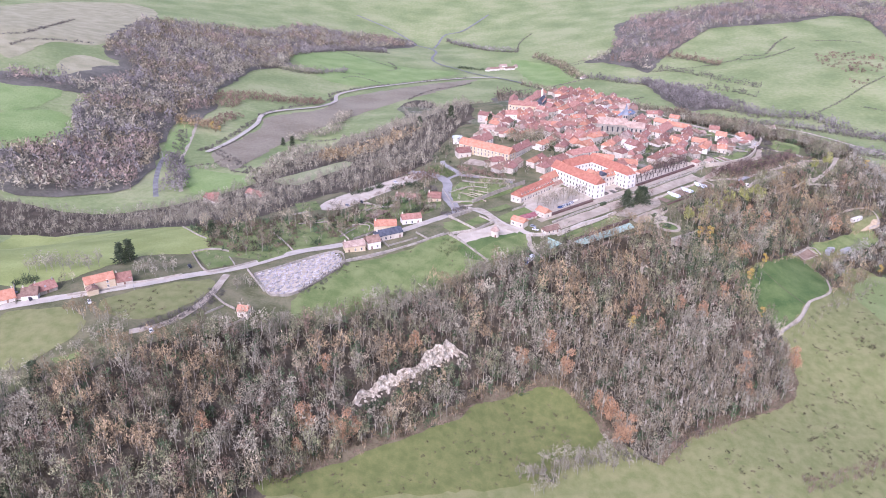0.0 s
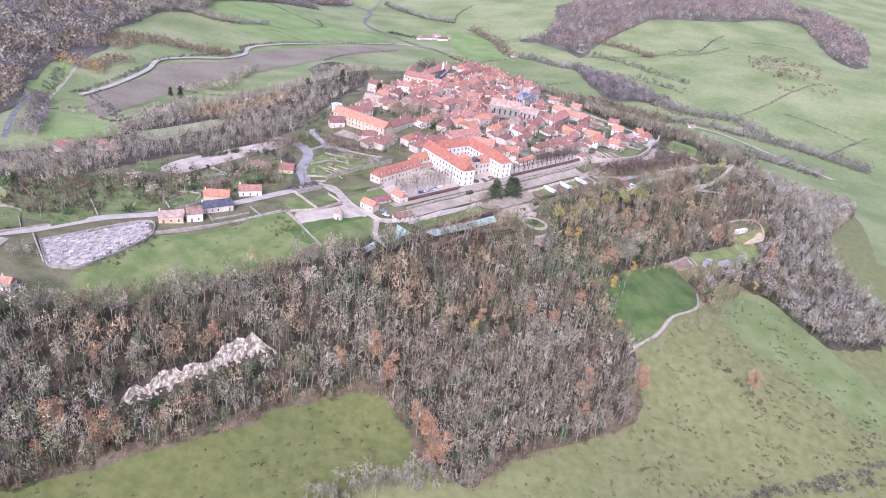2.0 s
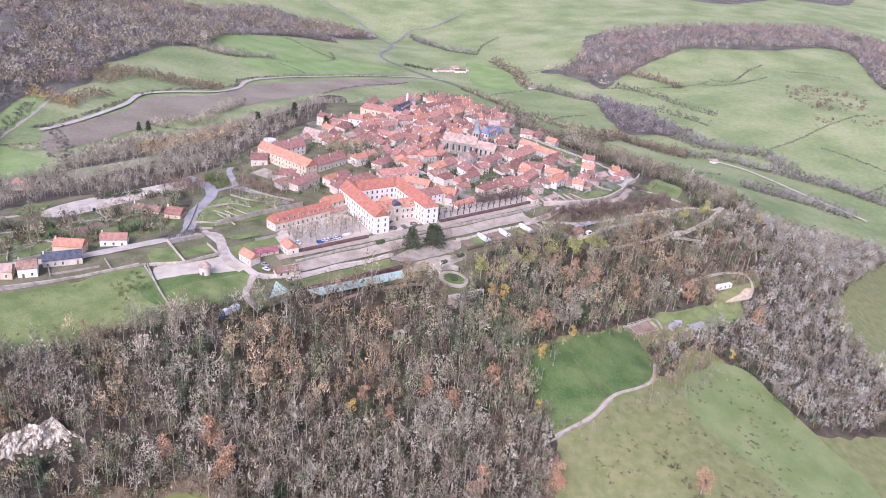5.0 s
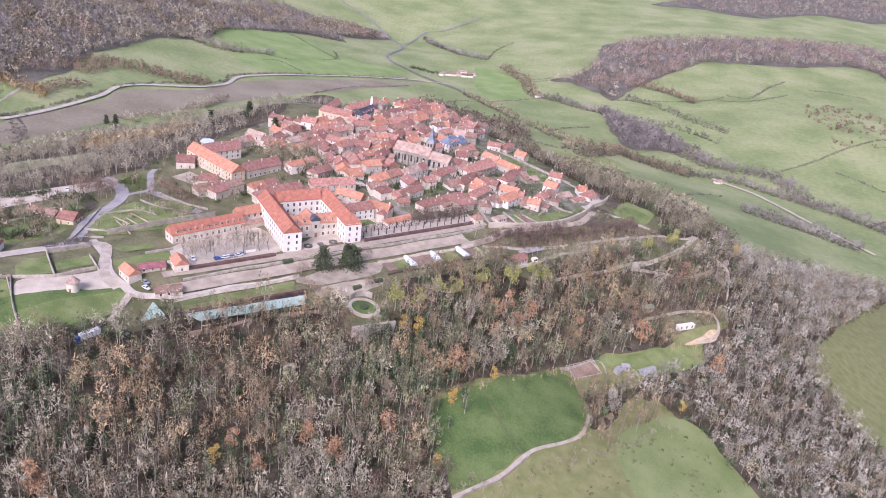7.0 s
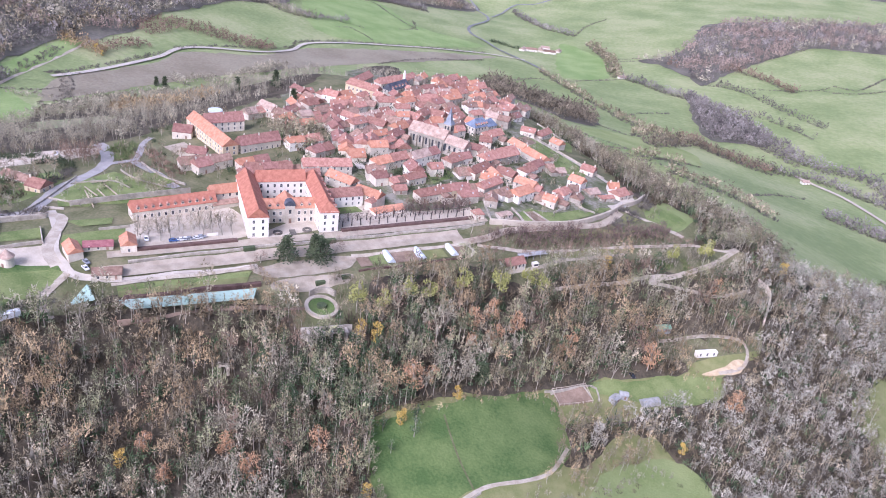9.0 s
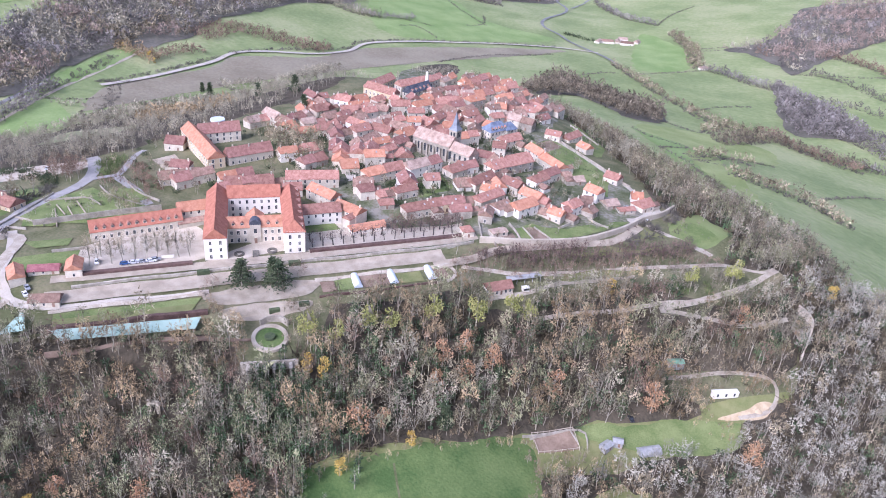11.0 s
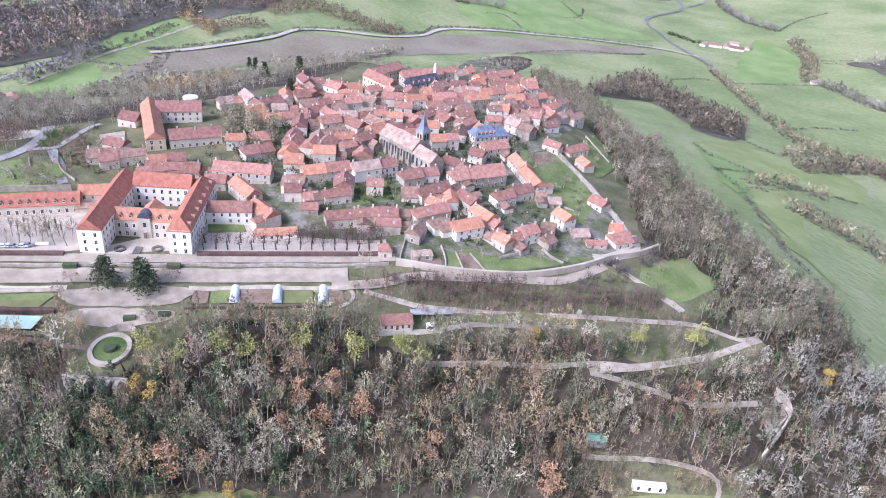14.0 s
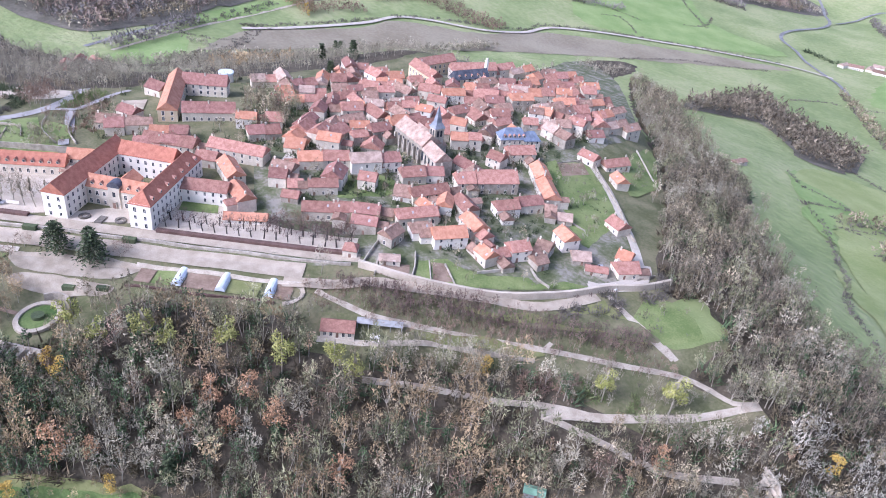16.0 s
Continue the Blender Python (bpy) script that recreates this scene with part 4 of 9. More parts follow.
ROADS = [("valley_road", ROAD_VALLEY_ROAD_0, 6), ("lane", ROAD_LANE_1, 4), ("country_road", ROAD_COUNTRY_ROAD_2, 5), ("white_road", ROAD_WHITE_ROAD_3, 6), ("far_road", ROAD_FAR_ROAD_4, 6), ("far_road", ROAD_FAR_ROAD_5, 6), ("main_road", ROAD_MAIN_ROAD_6, 6.5), ("approach_road", ROAD_APPROACH_ROAD_7, 7), ("gravel_road", ROAD_GRAVEL_ROAD_8, 5), ("path", ROAD_WOOD_CORNER, 3.2), ("lane", ROAD_LANE_9, 4), ("path", ROAD_PATH_10, 2.6), ("path", ROAD_PATH_11, 2.2), ("path", ROAD_PATH_12, 3.2), ("path", ROAD_PATH_13, 2.2), ("path", ROAD_PATH_14, 2.2), ("path", ROAD_PATH_15, 2.5), ("track", ROAD_TRACK_16, 1.7), ("track", ROAD_TRACK_17, 1.8), ("street", ROAD_STREET_18, 5), ("street", ROAD_STREET_19, 5), ("street", ROAD_STREET_20, 4), ("rampart_road", ROAD_RAMPART_ROAD_21, 5), ("approach_road", ROAD_APPROACH_ROAD_22, 4), ("approach_road", ROAD_APPROACH_ROAD_23, 4.5), ("yard_road", ROAD_YARD_ROAD_24, 4), ("yard_road", ROAD_YARD_ROAD_25, 1.8), ("faint_track", ROAD_FAINT_TRACK_26, 0.9), ("street", ROAD_STREET_27, 4.5), ("path", ROAD_PATH_28, 2.2), ("path", ROAD_PATH_29, 1.8), ("wood_path", ROAD_WOOD_PATH_30, 1.8)]
HEDGES = [HEDGE_ROW_20, HEDGE_ROW_21, HEDGE_ROW_22, HEDGE_ROW_23, HEDGE_ROW_24, HEDGE_ROW_27, HEDGE_ROW_28]
FIELD_HEDGE_0 = [(178, 1814), (186, 1889), (203, 1950), (231, 2007)]
FIELD_HEDGE_1 = [(125, 1337), (151, 1387), (171, 1397), (196, 1416), (225, 1452), (255, 1480), (286, 1510), (308, 1501)]
FIELD_HEDGE_2 = [(237, 1020), (257, 998), (272, 1001), (291, 1000), (311, 994), (328, 1003), (344, 1025), (361, 1036), (378, 1042)]
FIELD_HEDGE_3 = [(267, 953), (282, 978), (296, 1001)]
FIELD_HEDGE_4 = [(298, 935), (316, 965), (329, 997), (345, 995)]
FIELD_HEDGE_5 = [(-181, 1392), (-164, 1416), (-138, 1404), (-110, 1378)]
FIELD_HEDGE_6 = [(-108, 1510), (-94, 1533), (-94, 1568), (-113, 1617)]
FIELD_HEDGE_7 = [(266, 1634), (302, 1646)]
FIELD_HEDGE_8 = [(259, 1135), (290, 1119), (305, 1123)]
FIELD_HEDGE_9 = [(290, 1248), (318, 1296), (355, 1327)]
FIELD_HEDGE_10 = [(-56, 1236), (-37, 1297), (-12, 1352), (27, 1399), (59, 1451)]
FIELD_HEDGE_11 = [(271, 957), (296, 927), (316, 884), (333, 846), (346, 795), (361, 776), (375, 753)]
FIELD_HEDGE_12 = [(303, 944), (344, 961), (366, 949), (384, 952)]
FIELD_HEDGE_13 = [(407, 1525), (444, 1527), (489, 1532), (544, 1542), (591, 1558), (616, 1584)]
FIELD_HEDGE_14 = [(626, 1599), (642, 1588), (659, 1585), (683, 1614), (730, 1693), (770, 1739)]
FIELD_HEDGE_15 = [(601, 1562), (626, 1555), (675, 1575), (743, 1632)]
FIELD_HEDGE_16 = [(262, 1646), (313, 1670)]
FIELD_HEDGE_17 = [(423, 1566), (461, 1631), (516, 1702), (586, 1784), (618, 1825)]
FIELD_HEDGE_18 = [(413, 950), (459, 1029), (499, 1066)]
FIELD_HEDGE_19 = [(617, 1223), (673, 1265), (731, 1317), (786, 1358), (829, 1386)]
FIELD_HEDGE_20 = [(690, 1236), (717, 1213), (746, 1175), (775, 1125)]
FIELD_HEDGE_21 = [(801, 1691), (858, 1682), (897, 1657)]
FIELD_HEDGE_22 = [(669, 1047), (741, 1110), (796, 1154)]
FIELD_HEDGE_23 = [(-350, 1232), (-343, 1306), (-337, 1416)]
FIELD_HEDGE_24 = [(-309, 1608), (-257, 1636), (-216, 1681), (-161, 1623), (-84, 1543)]
FIELD_HEDGE_25 = [(-242, 1425), (-182, 1439), (-141, 1448)]
FIELD_HEDGE_26 = [(-289, 861), (-264, 885)]
FIELD_HEDGE_27 = [(-281, 793), (-255, 815), (-246, 846)]
FIELD_HEDGE_28 = [(-227, 780), (-203, 760), (-195, 784)]
FIELD_HEDGE_29 = [(-198, 944), (-155, 940), (-127, 944)]
FIELD_HEDGES = [FIELD_HEDGE_0, FIELD_HEDGE_1, FIELD_HEDGE_2, FIELD_HEDGE_3, FIELD_HEDGE_4, FIELD_HEDGE_5, FIELD_HEDGE_6, FIELD_HEDGE_7, FIELD_HEDGE_8, FIELD_HEDGE_9, FIELD_HEDGE_10, FIELD_HEDGE_11, FIELD_HEDGE_12, FIELD_HEDGE_13, FIELD_HEDGE_14, FIELD_HEDGE_15, FIELD_HEDGE_16, FIELD_HEDGE_17, FIELD_HEDGE_18, FIELD_HEDGE_19, FIELD_HEDGE_20, FIELD_HEDGE_21, FIELD_HEDGE_22, FIELD_HEDGE_23, FIELD_HEDGE_24, FIELD_HEDGE_25, FIELD_HEDGE_26, FIELD_HEDGE_27, FIELD_HEDGE_28, FIELD_HEDGE_29]
TREE_LINE_0 = [(11, 2061), (59, 1957), (110, 1869), (152, 1832), (178, 1814)]
TREE_LINE_1 = [(212, 1755), (236, 1689), (257, 1629), (267, 1546), (278, 1515)]
TREE_LINE_2 = [(150, 1456), (172, 1422), (204, 1364), (233, 1312), (261, 1270), (294, 1226), (321, 1201), (345, 1185), (373, 1161)]
TREE_LINE_3 = [(305, 1123), (320, 1171), (335, 1180), (353, 1165)]
TREE_LINE_4 = [(296, 954), (313, 984), (332, 1008), (355, 1005)]
TREE_LINE_5 = [(390, 1448), (417, 1397), (447, 1359), (468, 1320), (494, 1280), (512, 1246), (530, 1226), (556, 1209), (594, 1195), (623, 1133)]
TREE_LINE_6 = [(286, 1521), (324, 1489), (359, 1449), (389, 1431)]
TREE_LINE_7 = [(366, 1223), (394, 1187), (428, 1162), (456, 1156), (477, 1155)]
TREE_LINE_8 = [(336, 927), (372, 909), (404, 900), (425, 870)]
TREE_LINE_9 = [(274, 1240), (305, 1200), (342, 1196), (373, 1199)]
TREE_LINE_10 = [(479, 1167), (525, 1174), (560, 1147), (583, 1117)]
TREE_LINE_11 = [(-327, 1376), (-297, 1394), (-256, 1391), (-219, 1408)]
TREE_LINE_12 = [(-185, 734), (-170, 764), (-154, 803)]
TREE_LINE_13 = [(-343, 1419), (-302, 1572), (-222, 1725), (-127, 1780)]
TREE_LINE_14 = [(585, 1123), (625, 1096), (656, 1072), (685, 1046), (723, 1011)]
TREE_LINE_15 = [(320, 1088), (375, 1184), (409, 1175), (444, 1170), (482, 1177)]
TREE_LINE_16 = [(413, 1314), (443, 1278), (483, 1249), (518, 1208)]
TREE_LINE_17 = [(503, 1002), (537, 987), (584, 971), (620, 949)]
TREE_LINE_18 = [(461, 1641), (517, 1593), (556, 1529)]
TREE_LINE_19 = [(430, 1540), (483, 1497), (527, 1423), (577, 1362)]
TREE_LINE_20 = [(442, 1403), (501, 1373), (551, 1319)]
TREE_LINES = [(TREE_LINE_0, 16, FAR_TWIG), (TREE_LINE_1, 26, TWIG), (TREE_LINE_2, 12, TWIG), (TREE_LINE_3, 14, TWIG), (TREE_LINE_4, 12, TWIG), (TREE_LINE_5, 30, FAR_TWIG), (TREE_LINE_6, 22, FAR_TWIG), (TREE_LINE_7, 18, TWIG_RED), (TREE_LINE_8, 20, TWIG), (TREE_LINE_9, 10, TWIG), (TREE_LINE_10, 20, FAR_TWIG), (TREE_LINE_11, 26, TWIG_PALE), (TREE_LINE_12, 22, TWIG_PALE), (TREE_LINE_13, 40, FAR_TWIG), (TREE_LINE_14, 34, FAR_TWIG), (TREE_LINE_15, 26, TWIG_DARK), (TREE_LINE_16, 24, FAR_TWIG), (TREE_LINE_17, 30, FAR_TWIG), (TREE_LINE_18, 20, TWIG_RED), (TREE_LINE_19, 8, HEDGE), (TREE_LINE_20, 8, HEDGE)]
# houses: middle x, y, length, turn in degrees
HOUSES_FRONT_0 = [(224.9, 620.4, 14.2, 62), (217.5, 613.6, 6.2, 59), (208.3, 618, 18.8, 71), (195.5, 634.6, 10.7, 80), (197, 644, 7.2, 77), (179.4, 643, 11.2, 50), (184.5, 651.7, 7.4, 47), (157.3, 631.6, 11.9, 68), (160.8, 643.9, 11.5, 70), (146.1, 622, 16.1, 67), (142, 598.7, 6.5, 64), (152.2, 589.5, 5.3, 64), (160.2, 592.3, 5.2, 54), (167.3, 601.6, 10.6, 56), (177.7, 589.9, 10.8, 53)]
HOUSES_FRONT_1 = [(184.1, 598.2, 9.6, 37), (197.4, 599.7, 9.7, 37), (166.7, 585.3, 6.8, 35), (197.9, 659, 6.6, 50), (203.7, 678.2, 15, 54), (197.2, 669.8, 5.8, 71), (192.4, 704.5, 21.1, 66), (214.6, 696.7, 22.2, -44), (224.1, 683.3, 13, -12), (223, 659.2, 10.5, 59), (226.9, 671.1, 11.5, 67), (235.4, 671.8, 3.9, 46), (220.4, 648.5, 4.7, 59), (228.8, 648.4, 7.2, 48)]
HOUSES_MID_0 = [(224.5, 634.4, 9.9, -14), (232.7, 633.2, 4.9, 2), (234.4, 644.7, 10.6, 30), (239.5, 651, 5.4, 45), (243.7, 622.9, 7.6, -12), (246.6, 627.3, 4.3, 66), (246.5, 638.2, 9.7, 62), (254, 649.4, 8.3, 18), (256.9, 637.2, 8.1, 62), (250.5, 665.2, 7.5, 90), (267.8, 654, 7.1, 42), (277.2, 651.4, 5.6, 25), (258.9, 697.8, 8.7, 87), (276.3, 675.6, 10.4, 70), (281.5, 669, 8.4, 70)]
HOUSES_MID_1 = [(226.2, 748.7, 9.6, 67), (237.1, 730.7, 13.2, -48), (215, 743, 8.2, 76), (216.4, 600, 6.3, -11)]
HOUSES_BACK_0 = [(37.3, 665, 16.1, 63), (51.5, 669.4, 29.9, -23), (55.7, 677.4, 14.5, 83), (73.2, 670.9, 13.9, 51), (80.5, 659.2, 19.2, 51), (62.4, 698.3, 8.3, 57), (48.2, 720.5, 22.3, -29), (46.4, 731.2, 7.1, 53), (68.5, 722.9, 10.5, -2), (75.5, 688.9, 8.1, 59), (94.3, 694.9, 6.8, 59), (95.4, 705.8, 8.5, 58), (106.1, 671, 10.7, 61), (117.4, 679.1, 12.7, -8), (124.2, 691.4, 12.5, -8)]
HOUSES_BACK_1 = [(132.5, 680.2, 9.7, 71), (134.7, 664.6, 9.7, 75), (148.3, 656.4, 10.4, 69), (94.5, 659.6, 18.5, 128), (105, 641.3, 13.5, 117), (113.8, 631, 17.2, 114), (124.8, 644, 12.9, 106), (122.1, 637.3, 8.9, 112), (116.5, 661.1, 13.2, 78), (119.2, 619.9, 9, 105), (123.3, 611.2, 7.5, 80), (79.9, 707.6, 10.6, 26), (96.5, 719, 12.9, 5), (107.1, 730.5, 11.8, 32)]
HOUSES_FAR_0 = [(102, 768.7, 17.9, 70), (101.6, 798.5, 23.7, 78), (109.5, 813.9, 17.5, 81), (125.6, 812.2, 14.4, 94), (147.5, 798.9, 12, 40), (157.6, 794.1, 8.7, 41), (159.1, 820.4, 5.7, 47), (171.1, 810.4, 8.7, 67), (184.7, 806, 20.6, 79), (193.3, 797.6, 17.2, 76), (199.3, 806.6, 10.6, 77), (173.7, 773, 10.6, 85), (168.4, 762.3, 5.4, 20), (143.3, 766.3, 7.4, 21), (149, 763.5, 12.3, 59)]
HOUSES_FAR_1 = [(155.1, 737, 9.9, 57), (165, 757.7, 6.5, 40), (146.7, 727.4, 11.7, -16), (120.5, 735.9, 12.1, 56), (132.4, 751.2, 13.2, 44), (140.2, 749.6, 10.2, 56), (118.7, 759.3, 14.1, 56), (187.7, 748.8, 17, -6), (187.6, 766.6, 8.5, 18), (201.7, 750.8, 12.2, 75)]
HOUSES_FAR2_0 = [(212.1, 748, 5.9, -4), (161.6, 730.5, 9.9, 78), (165.9, 714.6, 9, 109), (151.3, 707.3, 7.7, 31), (165.7, 697.1, 14.7, 47), (172.6, 699.1, 8.6, 9), (178.5, 679.6, 10.3, -5), (189.2, 737.9, 10.3, 79), (122.4, 720.6, 9.8, 31), (127.2, 705.5, 8.1, 29), (184.6, 699.6, 6.3, 43), (137.6, 721.8, 9.9, 80), (185.7, 689.1, 11.9, 86), (171.7, 743.5, 6.3, 46), (148.4, 646.4, 5.2, 100)]
HOUSES_WEST_0 = [(30.3, 594.5, 9.1, 50), (45.2, 578.1, 9.5, 18), (58, 570.9, 20.3, 60), (77.1, 581.5, 16.8, 52), (88.5, 573.2, 26.9, 45), (115, 579.1, 6.1, 67), (115, 592.3, 13.8, 51), (123.1, 599, 8.9, 65), (125.5, 578.9, 9.5, 117), (127.6, 583.9, 13.6, -7), (127.7, 560.3, 8.1, 49), (138.3, 566.9, 12.2, 49), (144.8, 574.1, 8.4, 76), (149.5, 577.1, 8.6, -4), (168.7, 562.5, 17.4, 58)]
HOUSES_WEST_1 = [(18.9, 607.9, 10.3, 16)]
HOUSES_T0_0 = [(-213.7, 348.9, 4.4, 14), (-50.6, 411.3, 13.2, 33), (-36.7, 425.3, 19.9, 39), (-36.4, 461.4, 16.5, 29), (-21.3, 464.4, 12.3, 27), (-181.8, 359.1, 13.7, 34), (-210, 356, 9.2, 45), (-226, 347.1, 4, 34), (-171.6, 365.9, 6.6, 27), (-100.4, 339.8, 3.2, -6)]
HOUSES_T7_0 = [(-20, 521, 16.7, 18), (-0.8, 510.4, 8, 24), (50.2, 569.8, 20.7, 45)]
HOUSES = [("FRONT", HOUSES_FRONT_0), ("FRONT", HOUSES_FRONT_1), ("MID", HOUSES_MID_0), ("MID", HOUSES_MID_1), ("BACK", HOUSES_BACK_0), ("BACK", HOUSES_BACK_1), ("FAR", HOUSES_FAR_0), ("FAR", HOUSES_FAR_1), ("FAR2", HOUSES_FAR2_0), ("WEST", HOUSES_WEST_0), ("WEST", HOUSES_WEST_1), ("T0", HOUSES_T0_0), ("T7", HOUSES_T7_0)]
GARDEN_WALL_0 = [(-149, 412), (-131, 381), (-118, 388), (-107, 397)]
GARDEN_WALL_1 = [(-149, 412), (-139, 418), (-127, 413)]
GARDEN_WALL_2 = [(-124, 403), (-118, 392)]
GARDEN_WALL_3 = [(-169, 362), (-156, 367), (-143, 375)]
GARDEN_WALL_4 = [(-119, 353), (-112, 346), (-106, 343)]
GARDEN_WALL_5 = [(-109, 385), (-102, 374), (-95, 363)]
GARDEN_WALL_6 = [(-119, 335), (-112, 344)]
GARDEN_WALL_7 = [(-98, 339), (-102, 333), (-108, 326)]
GARDEN_WALL_8 = [(-186, 503), (-163, 462), (-150, 444)]
GARDEN_WALL_9 = [(-55, 402), (-37, 414), (-17, 428), (3, 444)]
GARDEN_WALL_10 = [(-61, 454), (-48, 468), (-42, 450), (-54, 434)]
GARDEN_WALL_11 = [(-108, 450), (-97, 430), (-88, 413)]
GARDEN_WALL_12 = [(-66, 451), (-57, 434)]
GARDEN_WALL_13 = [(-15, 446), (-7, 436)]
GARDEN_WALL_14 = [(-38, 435), (-31, 424)]
GARDEN_WALL_15 = [(-79, 477), (-72, 465)]
GARDEN_WALL_16 = [(-58, 526), (-44, 509)]
GARDEN_WALL_17 = [(-22, 532), (-31, 524), (-44, 512), (-53, 497)]
GARDEN_WALL_18 = [(-93, 476), (-85, 478), (-80, 485)]
GARDEN_WALL_19 = [(-107, 507), (-96, 512)]
GARDEN_WALL_20 = [(23, 499), (43, 519), (64, 538)]
GARDEN_WALL_21 = [(9, 502), (24, 502)]
GARDEN_WALL_22 = [(7, 523), (21, 533), (35, 529)]
GARDEN_WALL_23 = [(17, 548), (32, 540), (52, 538)]
GARDEN_WALL_24 = [(15, 521), (27, 514)]
GARDEN_WALL_25 = [(6, 473), (15, 461), (23, 451)]
GARDEN_WALL_26 = [(8, 444), (23, 450), (30, 458), (36, 464)]
GARDEN_WALL_27 = [(6, 473), (14, 479), (22, 485)]
GARDEN_WALL_28 = [(27, 474), (37, 463)]
GARDEN_WALL_29 = [(7, 444), (19, 426), (30, 413)]
GARDEN_WALL_30 = [(50, 483), (60, 492)]
GARDEN_WALL_31 = [(222, 605), (228, 599), (232, 593)]
GARDEN_WALL_32 = [(229, 606), (238, 598)]
GARDEN_WALL_33 = [(234, 610), (246, 604)]
GARDEN_WALL_34 = [(215, 592), (222, 583)]
GARDEN_WALL_35 = [(256, 638), (262, 635), (268, 635)]
GARDEN_WALL_36 = [(216, 745), (232, 732), (249, 718), (264, 702), (270, 698)]
GARDEN_WALL_37 = [(213, 795), (226, 783), (238, 772)]
GARDEN_WALL_38 = [(287, 671), (290, 681)]
GARDEN_WALL_39 = [(245, 617), (251, 629)]
GARDEN_WALL_40 = [(204, 727), (209, 743)]
GARDEN_WALL_41 = [(242, 683), (252, 683)]
GARDEN_WALL_42 = [(265, 508), (279, 520)]
GARDEN_WALL_43 = [(279, 520), (284, 516)]
GARDEN_WALL_44 = [(14, 492), (23, 495)]
GARDEN_WALL_45 = [(18, 517), (33, 503)]
GARDEN_WALL_46 = [(21, 528), (38, 517)]
GARDEN_WALL_47 = [(14, 527), (20, 532)]
GARDEN_WALL_48 = [(22, 521), (35, 512)]
GARDEN_WALL_49 = [(21, 561), (40, 549), (57, 545)]
GARDEN_WALL_50 = [(10, 484), (9, 498), (2, 532)]
GARDEN_WALL_51 = [(8, 470), (22, 484)]
GARDEN_WALL_52 = [(-38, 504), (-28, 513), (-14, 518)]
GARDEN_WALL_53 = [(-195, 349), (-181, 353), (-168, 359)]
GARDEN_WALL_54 = [(-231, 364), (-218, 341)]
GARDEN_WALLS = [(GARDEN_WALL_0, 1.2), (GARDEN_WALL_1, 1.2), (GARDEN_WALL_2, 1), (GARDEN_WALL_3, 1.3), (GARDEN_WALL_4, 1.2), (GARDEN_WALL_5, 1.4), (GARDEN_WALL_6, 1), (GARDEN_WALL_7, 1.2), (GARDEN_WALL_8, 1.2), (GARDEN_WALL_9, 1.3), (GARDEN_WALL_10, 1.1), (GARDEN_WALL_11, 1.2), (GARDEN_WALL_12, 1.1), (GARDEN_WALL_13, 1.1)]
GARDEN_WALLS += [(GARDEN_WALL_14, 1.1), (GARDEN_WALL_15, 1.1), (GARDEN_WALL_16, 1), (GARDEN_WALL_17, 1), (GARDEN_WALL_18, 1), (GARDEN_WALL_19, 1), (GARDEN_WALL_20, 3.2), (GARDEN_WALL_21, 1.2), (GARDEN_WALL_22, 1), (GARDEN_WALL_23, 1), (GARDEN_WALL_24, 0.9), (GARDEN_WALL_25, 1.8), (GARDEN_WALL_26, 1.6), (GARDEN_WALL_27, 1.6)]
GARDEN_WALLS += [(GARDEN_WALL_28, 1.4), (GARDEN_WALL_29, 1.5), (GARDEN_WALL_30, 1.4), (GARDEN_WALL_31, 1.4), (GARDEN_WALL_32, 1.2), (GARDEN_WALL_33, 1.2), (GARDEN_WALL_34, 1.2), (GARDEN_WALL_35, 1.4), (GARDEN_WALL_36, 1.6), (GARDEN_WALL_37, 1.4), (GARDEN_WALL_38, 1.2), (GARDEN_WALL_39, 1.5), (GARDEN_WALL_40, 1), (GARDEN_WALL_41, 1)]
GARDEN_WALLS += [(GARDEN_WALL_42, 1.2), (GARDEN_WALL_43, 1.2), (GARDEN_WALL_44, 1.2), (GARDEN_WALL_45, 0.9), (GARDEN_WALL_46, 0.9), (GARDEN_WALL_47, 0.9), (GARDEN_WALL_48, 0.9), (GARDEN_WALL_49, 1.3), (GARDEN_WALL_50, 1.2), (GARDEN_WALL_51, 2.4), (GARDEN_WALL_52, 1), (GARDEN_WALL_53, 1.2), (GARDEN_WALL_54, 1)]
BUSH_LINE_0 = [(-232, 384), (-220, 385), (-207, 387), (-193, 388)]
BUSH_LINE_1 = [(-170, 375), (-161, 378), (-149, 382)]
BUSH_LINE_2 = [(-186, 332), (-175, 328), (-164, 326)]
BUSH_LINE_3 = [(-119, 358), (-123, 340), (-133, 327), (-146, 318)]
BUSH_LINE_4 = [(-76, 366), (-64, 384), (-56, 400)]
BUSH_LINE_5 = [(233, 572), (248, 588), (274, 607), (295, 624), (313, 640)]
BUSH_LINE_6 = [(235, 569), (251, 584), (276, 604), (296, 620), (320, 642)]
BUSH_LINE_7 = [(248, 604), (263, 621), (274, 637), (283, 653)]
BUSH_LINE_8 = [(283, 652), (293, 647), (279, 626)]
BUSH_LINE_9 = [(296, 662), (300, 674), (291, 683)]
BUSH_LINE_10 = [(32, 411), (39, 413), (46, 416)]
BUSH_LINE_11 = [(47, 418), (53, 423), (58, 429)]
BUSH_LINE_12 = [(61, 440), (63, 444), (66, 436)]
BUSH_LINE_13 = [(0, 426), (8, 421), (6, 437)]
BUSH_LINE_14 = [(117, 308), (103, 305), (90, 302), (75, 299), (60, 294), (44, 281)]
BUSH_LINE_15 = [(238, 314), (210, 300), (182, 289)]
